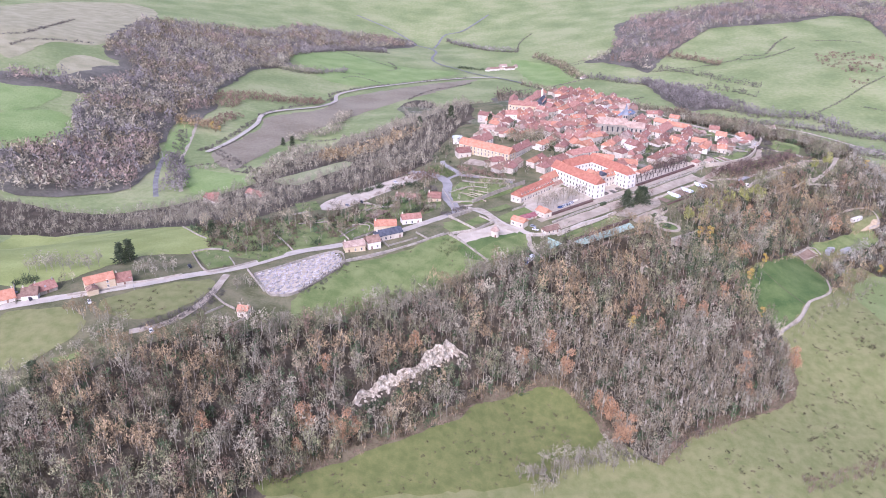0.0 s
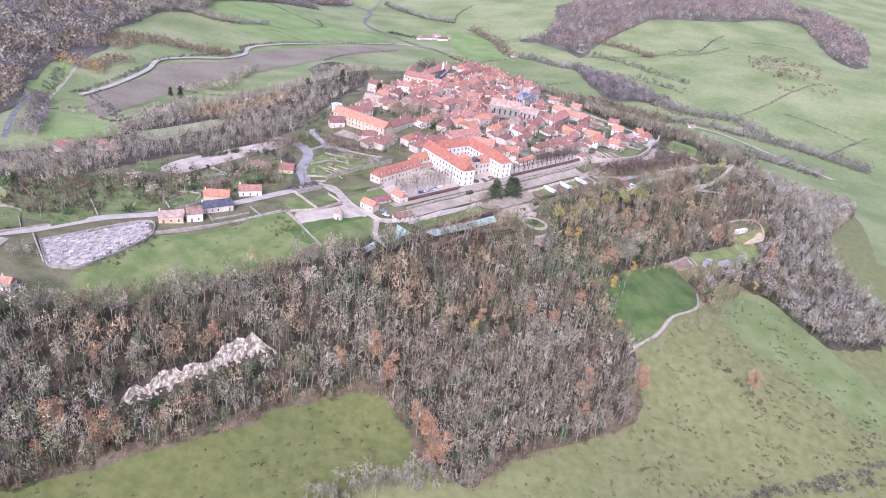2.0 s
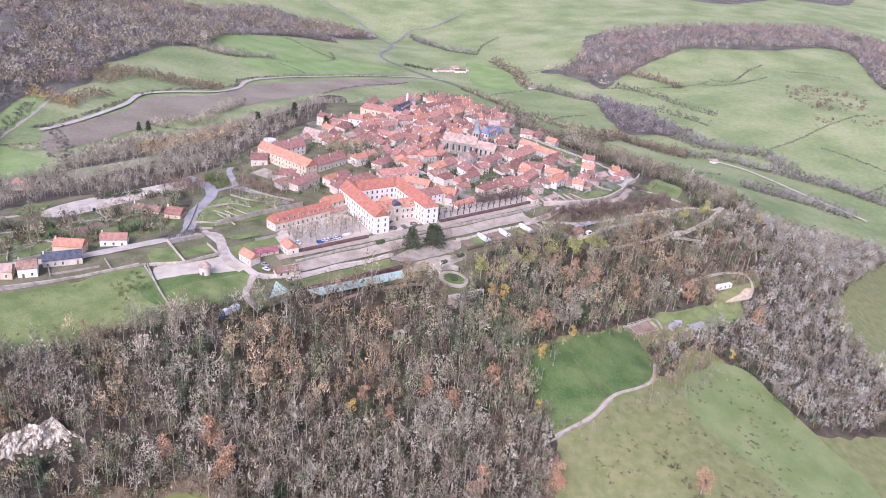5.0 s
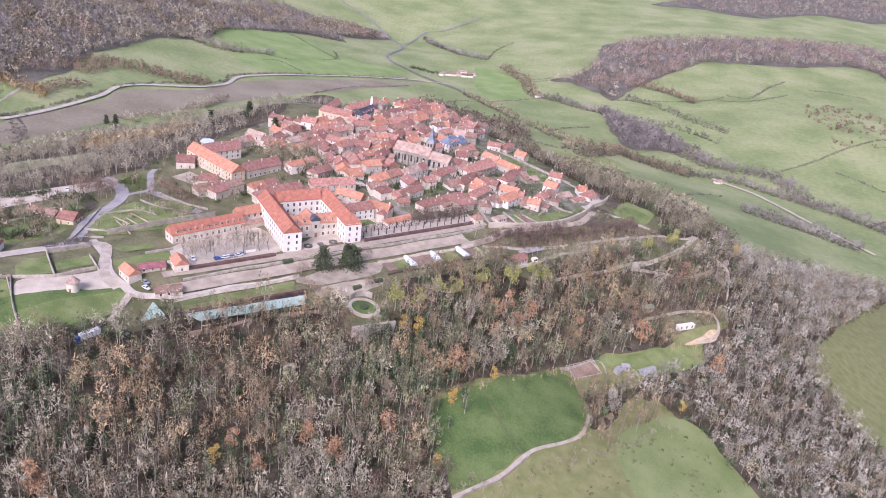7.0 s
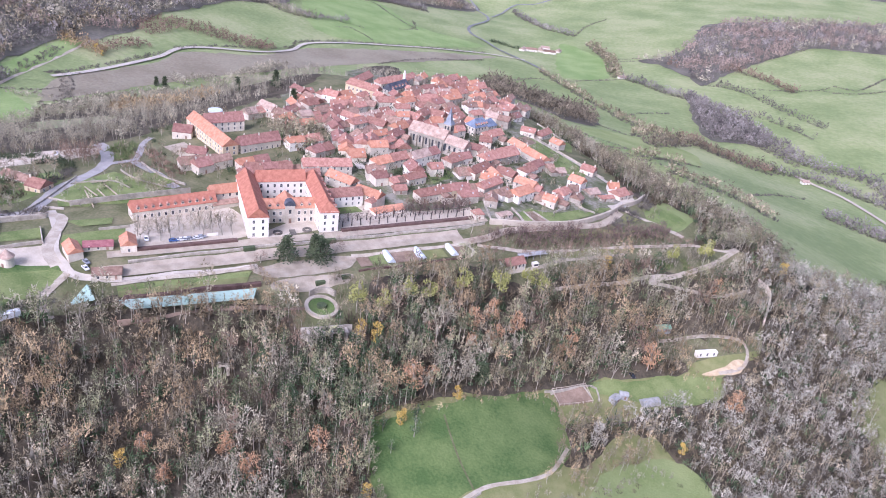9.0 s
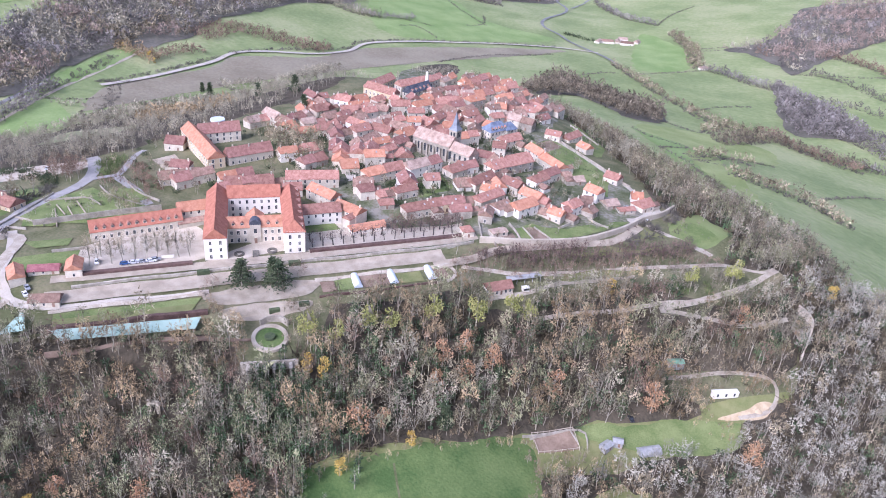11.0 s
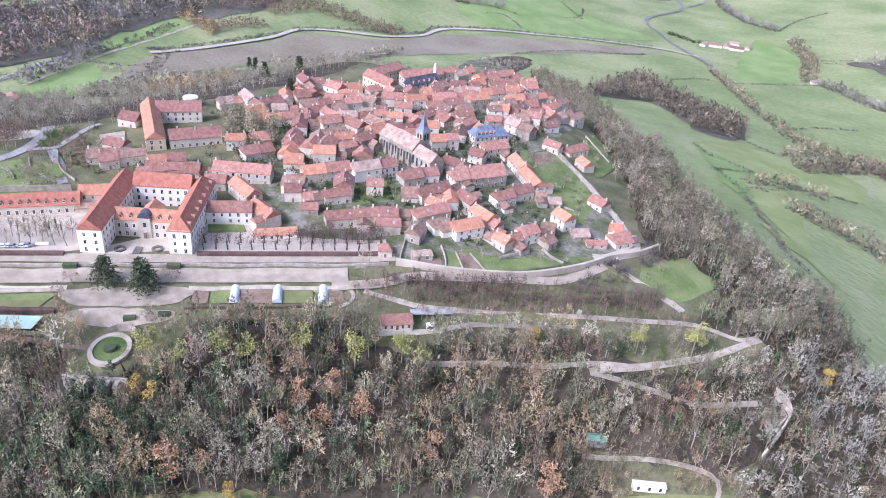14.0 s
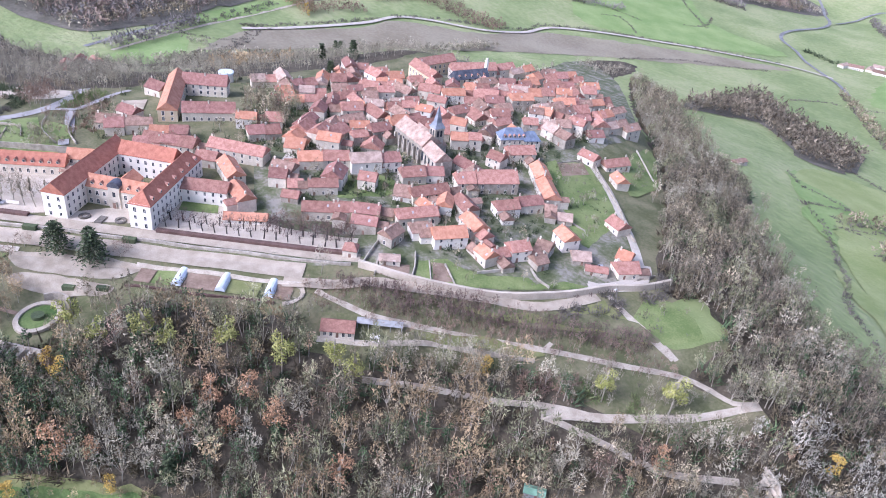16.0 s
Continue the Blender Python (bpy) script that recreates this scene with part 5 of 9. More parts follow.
BUSH_LINE_16 = [(121, 299), (125, 312), (139, 320), (159, 325)]
BUSH_LINE_17 = [(-83, 492), (-58, 522), (-26, 551)]
BUSH_LINE_18 = [(-70, 553), (-45, 574), (-20, 584)]
BUSH_LINE_19 = [(-170, 310), (-165, 315), (-159, 319), (-149, 314)]
BUSH_LINE_20 = [(-199, 286), (-184, 292), (-168, 304), (-152, 310)]
BUSH_LINE_21 = [(256, 567), (264, 576), (273, 583), (284, 591)]
BUSH_LINE_22 = [(290, 588), (298, 594), (304, 601)]
BUSH_LINE_23 = [(309, 604), (312, 611), (318, 616)]
BUSH_LINE_24 = [(309, 602), (309, 609)]
BUSH_LINE_25 = [(323, 615), (329, 623), (335, 630)]
BUSH_LINE_26 = [(321, 613), (325, 616)]
BUSH_LINE_27 = [(338, 653), (343, 656), (348, 660), (353, 652)]
BUSH_LINE_28 = [(249, 580), (262, 591), (282, 607)]
BUSH_LINE_29 = [(-19, 558), (-14, 562), (-5, 558)]
BUSH_LINE_30 = [(-10, 490), (0, 487), (3, 490)]
BUSH_LINE_31 = [(-15, 482), (-16, 492)]
BUSH_LINE_32 = [(-39, 549), (-27, 552), (-9, 542)]
BUSH_LINE_33 = [(20, 546), (21, 569), (28, 563)]
BUSH_LINE_34 = [(-42, 512), (-41, 521), (-27, 509)]
BUSH_LINE_35 = [(-1, 566), (9, 563), (-6, 583)]
BUSH_LINE_36 = [(133, 481), (145, 475), (149, 468), (156, 464)]
BUSH_LINE_37 = [(162, 493), (171, 484)]
BUSH_LINE_38 = [(162, 465), (171, 468), (175, 473)]
BUSH_LINE_39 = [(118, 472), (125, 479), (133, 486)]
BUSH_LINE_40 = [(161, 494), (165, 500), (167, 506)]
BUSH_LINE_41 = [(132, 480), (137, 484), (144, 483)]
BUSH_LINE_42 = [(263, 416), (275, 401), (284, 384), (287, 372)]
BUSH_LINE_43 = [(161, 338), (173, 357), (190, 364), (208, 373)]
BUSH_LINE_44 = [(205, 373), (210, 386), (205, 398)]
BUSH_LINE_45 = [(-20, 558), (-10, 552), (-1, 550)]
BUSH_LINE_46 = [(28, 556), (46, 546), (58, 540)]
BUSH_LINE_47 = [(-69, 553), (-54, 557), (-43, 562)]
BUSH_LINE_48 = [(-21, 492), (-14, 499), (-6, 498)]
BUSH_LINE_49 = [(-4, 571), (-6, 585), (3, 577)]
BUSH_LINE_50 = [(30, 539), (42, 536), (52, 529)]
BUSH_LINE_51 = [(-5, 517), (-4, 526), (-8, 540)]
BUSH_LINE_52 = [(2, 477), (12, 483), (19, 491)]
BUSH_LINE_53 = [(208, 561), (215, 565), (223, 569)]
BUSH_LINE_54 = [(218, 557), (225, 566), (235, 576)]
BUSH_LINE_55 = [(216, 551), (219, 554), (222, 557)]
BUSH_LINE_56 = [(213, 570), (219, 575), (228, 580)]
BUSH_LINE_57 = [(167, 576), (173, 581), (178, 587)]
BUSH_LINE_58 = [(211, 567), (209, 571)]
BUSH_LINE_59 = [(223, 574), (223, 576)]
BUSH_LINE_60 = [(-231, 364), (-225, 367), (-222, 371)]
BUSH_LINE_61 = [(-206, 363), (-203, 366), (-197, 367)]
BUSH_LINE_62 = [(-112, 362), (-107, 369), (-99, 363)]
BUSH_LINE_63 = [(-101, 360), (-99, 358)]
BUSH_LINE_64 = [(-115, 328), (-109, 328), (-102, 328)]
BUSH_LINE_65 = [(-232, 350), (-226, 349)]
BUSH_LINES = [(BUSH_LINE_0, 14, TWIG_PALE, 0.7, 1), (BUSH_LINE_1, 14, TWIG_PALE, 0.55, 0.85), (BUSH_LINE_2, 12, TWIG_WARM, 0.55, 0.85), (BUSH_LINE_3, 8, HEDGE, 0.25, 0.4), (BUSH_LINE_4, 6, HEDGE, 0.2, 0.35), (BUSH_LINE_5, 5, TWIG_RED, 0.22, 0.34), (BUSH_LINE_6, 5, TWIG_RED, 0.22, 0.36), (BUSH_LINE_7, 4, BEECH, 0.15, 0.22), (BUSH_LINE_8, 7, HEDGE, 0.25, 0.45), (BUSH_LINE_9, 6, HEDGE, 0.3, 0.5), (BUSH_LINE_10, 10, TWIG_WARM, 0.5, 0.75), (BUSH_LINE_11, 5, LEAF_GREEN, 0.3, 0.4), (BUSH_LINE_12, 8, TWIG, 0.4, 0.6), (BUSH_LINE_13, 9, PLANTS, 0.2, 0.3)]
BUSH_LINES += [(BUSH_LINE_14, 13, TWIG_PALE, 0.65, 1.05), (BUSH_LINE_15, 8, TWIG_RED, 0.3, 0.5), (BUSH_LINE_16, 6, TWIG_RED, 0.25, 0.4), (BUSH_LINE_17, 6, TWIG_RED, 0.35, 0.6), (BUSH_LINE_18, 8, TWIG, 0.4, 0.7), (BUSH_LINE_19, 12, TWIG_PALE, 0.5, 0.75), (BUSH_LINE_20, 10, TWIG_PALE, 0.4, 0.65), (BUSH_LINE_21, 16, TWIG_PALE, 0.45, 0.7), (BUSH_LINE_22, 12, TWIG_RED, 0.3, 0.45), (BUSH_LINE_23, 14, TWIG_PALE, 0.45, 0.65), (BUSH_LINE_24, 10, PLANTS, 0.3, 0.5), (BUSH_LINE_25, 10, TWIG_PALE, 0.4, 0.6), (BUSH_LINE_26, 8, PLANTS, 0.3, 0.4), (BUSH_LINE_27, 18, TWIG_PALE, 0.7, 1)]
BUSH_LINES += [(BUSH_LINE_28, 7, TWIG_RED, 0.25, 0.4), (BUSH_LINE_29, 10, TWIG_RED, 0.7, 1), (BUSH_LINE_30, 8, TWIG_PALE, 0.35, 0.5), (BUSH_LINE_31, 8, LEAF_GREEN, 0.3, 0.5), (BUSH_LINE_32, 8, LEAF_GREEN, 0.25, 0.5), (BUSH_LINE_33, 12, TWIG_RED, 0.4, 0.6), (BUSH_LINE_34, 8, TWIG, 0.35, 0.55), (BUSH_LINE_35, 8, PLANTS, 0.3, 0.45), (BUSH_LINE_36, 14, TWIG_WARM, 0.45, 0.75), (BUSH_LINE_37, 8, TWIG, 0.4, 0.6), (BUSH_LINE_38, 8, TWIG, 0.4, 0.6), (BUSH_LINE_39, 4, BEECH, 0.12, 0.2), (BUSH_LINE_40, 14, TWIG, 0.5, 0.8), (BUSH_LINE_41, 10, TWIG_WARM, 0.5, 0.7)]
BUSH_LINES += [(BUSH_LINE_42, 7, UNDER, 0.4, 0.8), (BUSH_LINE_43, 5, TWIG_RED, 0.2, 0.35), (BUSH_LINE_44, 10, TWIG_WARM, 0.4, 0.7), (BUSH_LINE_45, 10, TWIG_RED, 0.7, 1), (BUSH_LINE_46, 8, TWIG_RED, 0.4, 0.6), (BUSH_LINE_47, 8, LEAF_GREEN, 0.3, 0.5), (BUSH_LINE_48, 8, TWIG, 0.4, 0.6), (BUSH_LINE_49, 8, PLANTS, 0.3, 0.5), (BUSH_LINE_50, 9, TWIG, 0.35, 0.55), (BUSH_LINE_51, 6, HEDGE, 0.3, 0.45), (BUSH_LINE_52, 7, HEDGE, 0.25, 0.4), (BUSH_LINE_53, 8, TWIG_RED, 0.3, 0.5), (BUSH_LINE_54, 8, TWIG_RED, 0.28, 0.45), (BUSH_LINE_55, 9, TWIG_PALE, 0.45, 0.65)]
BUSH_LINES += [(BUSH_LINE_56, 6, TWIG_RED, 0.2, 0.35), (BUSH_LINE_57, 8, TWIG_RED, 0.4, 0.55), (BUSH_LINE_58, 6, TWIG_PALE, 0.9, 1.2), (BUSH_LINE_59, 5, TWIG_PALE, 0.9, 1.2), (BUSH_LINE_60, 8, LEAF_GREEN, 0.3, 0.5), (BUSH_LINE_61, 7, TWIG, 0.5, 0.7), (BUSH_LINE_62, 7, TWIG_PALE, 0.45, 0.65), (BUSH_LINE_63, 6, LEAF_GREEN, 0.5, 0.7), (BUSH_LINE_64, 6, TWIG_PALE, 0.5, 0.7), (BUSH_LINE_65, 5, TWIG_RED, 0.3, 0.4)]
FAR_LINE_14 = [(-316, 1064), (-308, 1136), (-263, 1154), (-220, 1161), (-185, 1173)]
FAR_LINE_15 = [(-305, 822), (-309, 853), (-320, 912), (-329, 934)]
FAR_LINE_16 = [(-344, 963), (-316, 957), (-285, 953)]
FAR_LINE_17 = [(-187, 935), (-174, 964), (-146, 969), (-143, 1024), (-140, 1103)]
FAR_LINE_18 = [(65, 634), (70, 645), (86, 633), (89, 611)]
FAR_LINE_19 = [(-265, 784), (-243, 789), (-222, 790)]
FAR_LINE_20 = [(-294, 1416), (-254, 1401), (-221, 1403), (-181, 1456)]
FAR_LINE_21 = [(-183, 712), (-175, 752), (-171, 837), (-159, 896)]
FAR_LINE_22 = [(-123, 757), (-89, 721), (-56, 712), (-33, 736)]
FAR_LINE_23 = [(-291, 868), (-265, 864), (-235, 826), (-199, 759)]
FAR_LINE_24 = [(-304, 822), (-274, 751), (-270, 707)]
FAR_LINE_25 = [(-302, 956), (-294, 994), (-276, 1030)]
FAR_LINES = [(FAR_LINE_14, 45, TWIG_RED, 0.5, 0.9), (FAR_LINE_15, 14, HEDGE, 0.6, 1), (FAR_LINE_16, 22, TWIG_WARM, 0.8, 1.2), (FAR_LINE_17, 20, TWIG_PALE, 0.6, 1), (FAR_LINE_18, 12, TWIG, 0.6, 0.9), (FAR_LINE_19, 14, TWIG_PALE, 0.5, 0.8), (FAR_LINE_20, 14, FAR_TWIG, 0.6, 1), (FAR_LINE_21, 25, TWIG_PALE, 0.6, 1), (FAR_LINE_22, 30, TWIG_WARM, 0.6, 1), (FAR_LINE_23, 12, HEDGE, 0.5, 0.9), (FAR_LINE_24, 22, FAR_TWIG, 0.7, 1.2), (FAR_LINE_25, 20, TWIG_RED, 0.6, 1)]
HEATH_0 = [(753, 1564), (817, 1581), (861, 1550), (879, 1515), (849, 1428), (780, 1369), (741, 1397), (729, 1472)]
HEATH_1 = [(731, 1368), (770, 1368), (745, 1330), (718, 1321)]
HEATH_2 = [(786, 1358), (839, 1384), (843, 1350), (797, 1314), (779, 1317)]
DARK_WOOD_0 = [(138, 453), (147, 460), (161, 461), (169, 469), (179, 464), (184, 451), (174, 440), (160, 437)]
DARK_WOOD_1 = [(187, 484), (202, 502), (212, 495), (200, 480)]
DARK_WOOD_2 = [(163, 468), (182, 487), (193, 485), (200, 460), (187, 448)]
DARK_WOOD_3 = [(35, 390), (49, 401), (67, 401), (74, 382), (58, 371), (46, 369)]
DARK_WOOD_4 = [(155, 440), (164, 456), (175, 454), (171, 426)]
DARK_WOODS = [(DARK_WOOD_0, 0), (DARK_WOOD_1, 0), (DARK_WOOD_2, 0), (DARK_WOOD_3, 0), (DARK_WOOD_4, 0)]
ROAD_HOUSES = [
    (-51.8, 418.1, 12.5, 19, 7, 6.3, OCHRE, TILE_TAN),
    (-41.2, 424.1, 8.3, 26, 8, 7.5, WHITE, TILE_BROWN),
    (-32.5, 438.8, 17.4, 30, 7.5, 6.3, PLASTER, LEAD),
    (-35.1, 452.2, 14.3, 6, 8, 7.5, OCHRE, TILE_ORANGE),
    (-19.0, 466.2, 13.1, 15, 7, 6.3, WHITE, TILE_RED),
    (-23.4, 520.6, 17.7, -9, 7, 4.4, WHITE, TILE_BROWN),
    (-3.7, 511.3, 9.4, -3, 9, 6.2, OCHRE, TILE_RED),
    (50.2, 569.8, 20.7, 45, 9, 6.8, STONE, TILE_BROWN),
    (-100.4, 339.8, 5.5, -6, 5.5, 6.0, PLASTER, TILE_ORANGE),
]
# front of the village: middle x, y, length, turn, depth, ridge, walls, roof
FRONT_HOUSES = [
    (136.0, 563.6, 21.8, 40, 9, 9, WHITE, TILE_RED),
    (148.7, 573.1, 15.2, -14, 8, 8, PLASTER, TILE_ORANGE),
    (130.2, 580.6, 17.4, -17, 8, 8, PLASTER, TILE_ORANGE),
    (111.8, 580.6, 9.9, 34, 8, 7, PLASTER, TILE_RED),
    (89.5, 575.2, 25.2, 34, 9, 9, PLASTER, TILE_RED),
    (115.9, 594.1, 27.5, 31, 9, 9, PLASTER, TILE_RED),
    (161.1, 567.2, 17.6, 48, 6, 4.2, WHITE, TILE_ORANGE),
    (147.4, 593.6, 7.6, 43, 8, 8, PLASTER, TILE_MAROON),
    (155.8, 596.0, 6.7, 55, 7, 5.5, PLASTER, TILE_RED),
    (160.4, 590.4, 7.4, 37, 6, 4.5, STONE, TILE_RED),
    (164.5, 604.4, 12.7, 54, 7, 7, PLASTER, TILE_RED),
    (175.9, 593.0, 13.8, 49, 8, 7, PLASTER, TILE_RED),
    (183.1, 600.3, 6.4, 41, 8, 7.6, PLASTER, TILE_RED),
    (190.2, 606.6, 12.2, 39, 8, 7.3, OCHRE, TILE_MAROON),
    (210.3, 602.3, 8.8, 101, 7, 7, STONE, TILE_BROWN),
    (214.1, 615.3, 8.6, 60, 8, 7, WHITE, TILE_BROWN),
    (224.2, 621.6, 14.2, 60, 9, 8.5, WHITE, TILE_ORANGE),
    (204.8, 622.0, 18.1, 63, 8, 7, PLASTER, TILE_RED),
    (194.8, 639.6, 18.0, 69, 8, 8, PLASTER, TILE_RED),
    (203.1, 630.4, 8.7, -9, 7, 7, PLASTER, TILE_ORANGE),
    (177.3, 646.6, 11.3, 62, 9, 7.5, PLASTER, TILE_RED),
    (182.0, 656.3, 8.9, 52, 8, 7, WHITE, TILE_MAROON),
    (196.2, 662.3, 8.9, 57, 10, 9, PLASTER, TILE_RED),
    (203.8, 675.7, 19.8, 55, 12, 10, STONE, TILE_RED),
    (222.3, 661.5, 10.9, 62, 8, 7.5, WHITE, TILE_RED),
    (225.6, 674.3, 11.5, 64, 8, 7.5, PLASTER, TILE_MAROON),
    (225.0, 637.0, 12.7, -19, 8, 8, PLASTER, TILE_ORANGE),
    (241.4, 626.2, 8.1, -12, 7, 7, PLASTER, TILE_ORANGE),
    (244.0, 632.2, 5.9, 67, 7, 6, STONE, TILE_RED),
    (246.7, 640.0, 8.8, 65, 8, 8, WHITE, TILE_RED),
    (252.1, 651.6, 6.5, 15, 7.5, 7, STONE, TILE_BROWN),
    (256.0, 642.6, 5.8, 72, 7, 6, STONE, TILE_BROWN),
    (253.8, 664.8, 9.3, -23, 8, 8.5, WHITE, TILE_ORANGE),
    (263.8, 662.4, 7.9, 44, 8, 4.5, STONE, TILE_TAN),
    (273.2, 660.6, 9.3, 36, 5, 3.4, STONE, TILE_RED),
    (276.4, 677.3, 6.4, 14, 8, 7, WHITE, TILE_ORANGE),
    (280.7, 671.4, 9.8, 55, 9, 6.3, PLASTER, TILE_RED),
    (259.2, 699.2, 9.3, -17, 8, 6.5, PLASTER, TILE_RED),
    (233.5, 741.7, 9.5, -33, 7, 6.5, PLASTER, TILE_ORANGE),
    (220.9, 756.6, 15.3, 67, 8, 6, PLASTER, TILE_RED),
    (211.2, 745.7, 10.4, -2, 7, 6.5, PLASTER, TILE_RED),
    (210.6, 702.7, 14.8, -40, 8, 8, PLASTER, TILE_ORANGE),
    (223.7, 691.6, 19.4, -39, 8, 7.5, PLASTER, TILE_ORANGE),
    (234.4, 679.3, 5.2, 39, 6, 6, STONE, TILE_BROWN),
    (241.2, 681.5, 6.7, 40, 7, 4.5, STONE, TILE_TAN),
    (188.7, 695.2, 8.2, 9, 8, 8, PLASTER, TILE_RED),
    (190.5, 711.3, 14.5, 58, 9, 8.5, PLASTER, TILE_RED),
    (185.7, 674.6, 10.8, -2, 8, 8, PLASTER, TILE_MAROON),
    (158.4, 634.2, 14.3, 61, 9, 9.5, WHITE, TILE_TAN),
    (163.4, 645.3, 8.7, 64, 9, 9.2, WHITE, TILE_MAROON),
    (148.1, 625.3, 12.0, 54, 9, 8.5, PLASTER, TILE_RED),
    (141.5, 615.4, 11.1, 57, 9, 8.2, PLASTER, TILE_ORANGE),
    (143.0, 599.7, 10.5, 26, 9, 8, PLASTER, TILE_BROWN),
    (220.0, 592.7, 8.1, 47, 5, 3.0, PLASTER, TILE_TAN),
    (211.6, 646.2, 12.4, -21, 8, 7.5, PLASTER, TILE_RED),
    (230.4, 635.3, 9.4, -13, 7, 6.5, PLASTER, TILE_RED),
]
FRONT = [(81, 598), (120, 627), (149, 669), (168, 691), (171, 713), (184, 739), (198, 767), (216, 786), (288, 677), (280, 649), (225, 578), (192, 607), (159, 557), (139, 558)]
ROADSIDE_WALLS = [[(-58, 463), (-47, 461), (-46, 449)], [(-63, 438), (-55, 455)], [(-55, 525), (-43, 508), (-31, 502)], [(-63, 498), (-50, 503), (-32, 505)], [(-96, 474), (-84, 473), (-71, 478)], [(-32, 425), (-14, 438)], [(6, 443), (17, 429), (29, 414)], [(-57, 400), (-40, 410), (-25, 422), (-9, 434), (6, 445)]]
# parked cars: x, y, turn, paint
PARKED = [(86.6, 491.4, 130, 0), (89.4, 493.7, 128, 2), (92.1, 496.0, 131, 0), (88.1, 492.8, 125, 0), (92.9, 497.8, 130, 2), (73.0, 484.7, 40, 0), (61.7, 458.2, 60, 2), (63.2, 455.5, 60, 0), (-180.0, 341.2, 30, 0), (-139.4, 315.3, 35, 0), (-225.2, 352.8, 70, 2), (-142.2, 386.5, 30, 1), (-212.5, 344.9, 40, 1), (-215.6, 350.5, 80, 0), (273.2, 665.0, 60, 2), (284.4, 658.7, 20, 0), (302.0, 537.0, 30, 1), (-58.2, 525.4, 30, 1), (-35.1, 563.4, 30, 0), (-68.2, 520.2, 50, 2)]
LAMP_SPOT = (-161.9, 354.7)
BARNS = [(214, 969, 40, 73, 6), (-211, 660, 39, 139, 7), (-162, 630, 40, 145, 6), (-218, 679, 8, 8, 6)]


# ---- houses ----
def gable_wall(name, L, D, eave, ridge, mat, sink=2.5):
    x, y = L / 2, D / 2
    v = [(-x, -y, -sink), (x, -y, -sink), (x, y, -sink), (-x, y, -sink), (-x, -y, eave), (x, -y, eave), (x, y, eave), (-x, y, eave), (-x, 0, ridge - 0.12), (x, 0, ridge - 0.12)]
    f = [(0, 1, 5, 4), (2, 3, 7, 6), (1, 2, 6, 9, 5), (3, 0, 4, 8, 7)]
    return mesh_of(name, v, f, mat)


def gable_roof(name, L, D, eave, ridge, mat, hang=0.35, thick=0.22, hip=0.0):
    """A pitched roof with its thickness, laps and a ridge cap; hip: how far its ends slope in."""
    slope = (ridge - eave) / (D / 2)
    x, y = L / 2 + 0.25, D / 2 + hang
    lo = eave - hang * slope
    rx = x - hip
    v = [(-x, -y, lo), (x, -y, lo), (rx, 0, ridge), (-rx, 0, ridge), (x, y, lo), (-x, y, lo)]
    v += [(a, b, c - thick) for a, b, c in v]
    f = [(0, 1, 2, 3), (4, 5, 3, 2), (1, 4, 2), (5, 0, 3), (7, 6, 9, 8), (11, 10, 8, 9), (0, 6, 7, 1), (4, 10, 11, 5), (1, 7, 10, 4), (5, 11, 6, 0)]
    k = len(v)
    c = 0.16
    v += [(-rx, -c, ridge - 0.04), (rx, -c, ridge - 0.04), (rx, 0, ridge + 0.14), (-rx, 0, ridge + 0.14), (rx, c, ridge - 0.04), (-rx, c, ridge - 0.04)]
    f += [(k, k + 1, k + 2, k + 3), (k + 3, k + 2, k + 4, k + 5), (k + 1, k + 4, k + 2), (k + 5, k, k + 3)]
    return mesh_of(name, v, f, mat)


WINDOW_FRAME = boxes("window", WHITE, (-0.58, -0.45, -0.06, 0.06, -0.8, 0.8), (0.45, 0.58, -0.06, 0.06, -0.8, 0.8), (-0.58, 0.58, -0.06, 0.06, 0.8, 0.95), (-0.66, 0.66, -0.12, 0.06, -0.92, -0.8), (-0.03, 0.03, -0.04, 0.0, -0.8, 0.8))
WINDOW_PANE = boxes("pane", GLASS, (-0.45, 0.45, -0.02, 0.02, -0.8, 0.8))
DOOR_LEAF = boxes("door", TILE_BROWN, (-0.5, 0.5, -0.05, 0.05, 0, 2.1))
CHIMNEY = boxes("chimney", PLASTER, (-0.35, 0.35, -0.28, 0.28, -1.2, 1.0), (-0.42, 0.42, -0.35, 0.35, 1.0, 1.12), (-0.2, -0.05, -0.08, 0.08, 1.12, 1.4), (0.08, 0.23, -0.08, 0.08, 1.12, 1.4))
SKYLIGHT = boxes("skylight", METAL, (-0.45, 0.45, -0.6, 0.6, -0.1, 0.08), (-0.35, 0.35, -0.5, 0.5, 0.08, 0.1))
DORMER = mesh_of("dormer", [(-0.7, -1.0, 0), (0.7, -1.0, 0), (0.7, 1.2, 0), (-0.7, 1.2, 0), (-0.7, -1.0, 1.1), (0.7, -1.0, 1.1), (0.7, 1.2, 1.1), (-0.7, 1.2, 1.1), (0, -1.0, 1.75), (0, 1.2, 1.75)],
                 [(0, 1, 5, 8, 4), (1, 2, 6, 5), (3, 0, 4, 7), (2, 3, 7, 9, 6)], PLASTER)
DORMER_ROOF = mesh_of("dormer_roof", [(-0.9, -1.2, 1.0), (0, -1.2, 1.88), (0.9, -1.2, 1.0), (-0.9, 1.4, 1.0), (0, 1.4, 1.88), (0.9, 1.4, 1.0), (-0.9, -1.2, 0.9), (0, -1.2, 1.76), (0.9, -1.2, 0.9)],
                      [(0, 1, 4, 3), (1, 2, 5, 4), (6, 7, 1, 0), (7, 8, 2, 1)], TILE_RED)


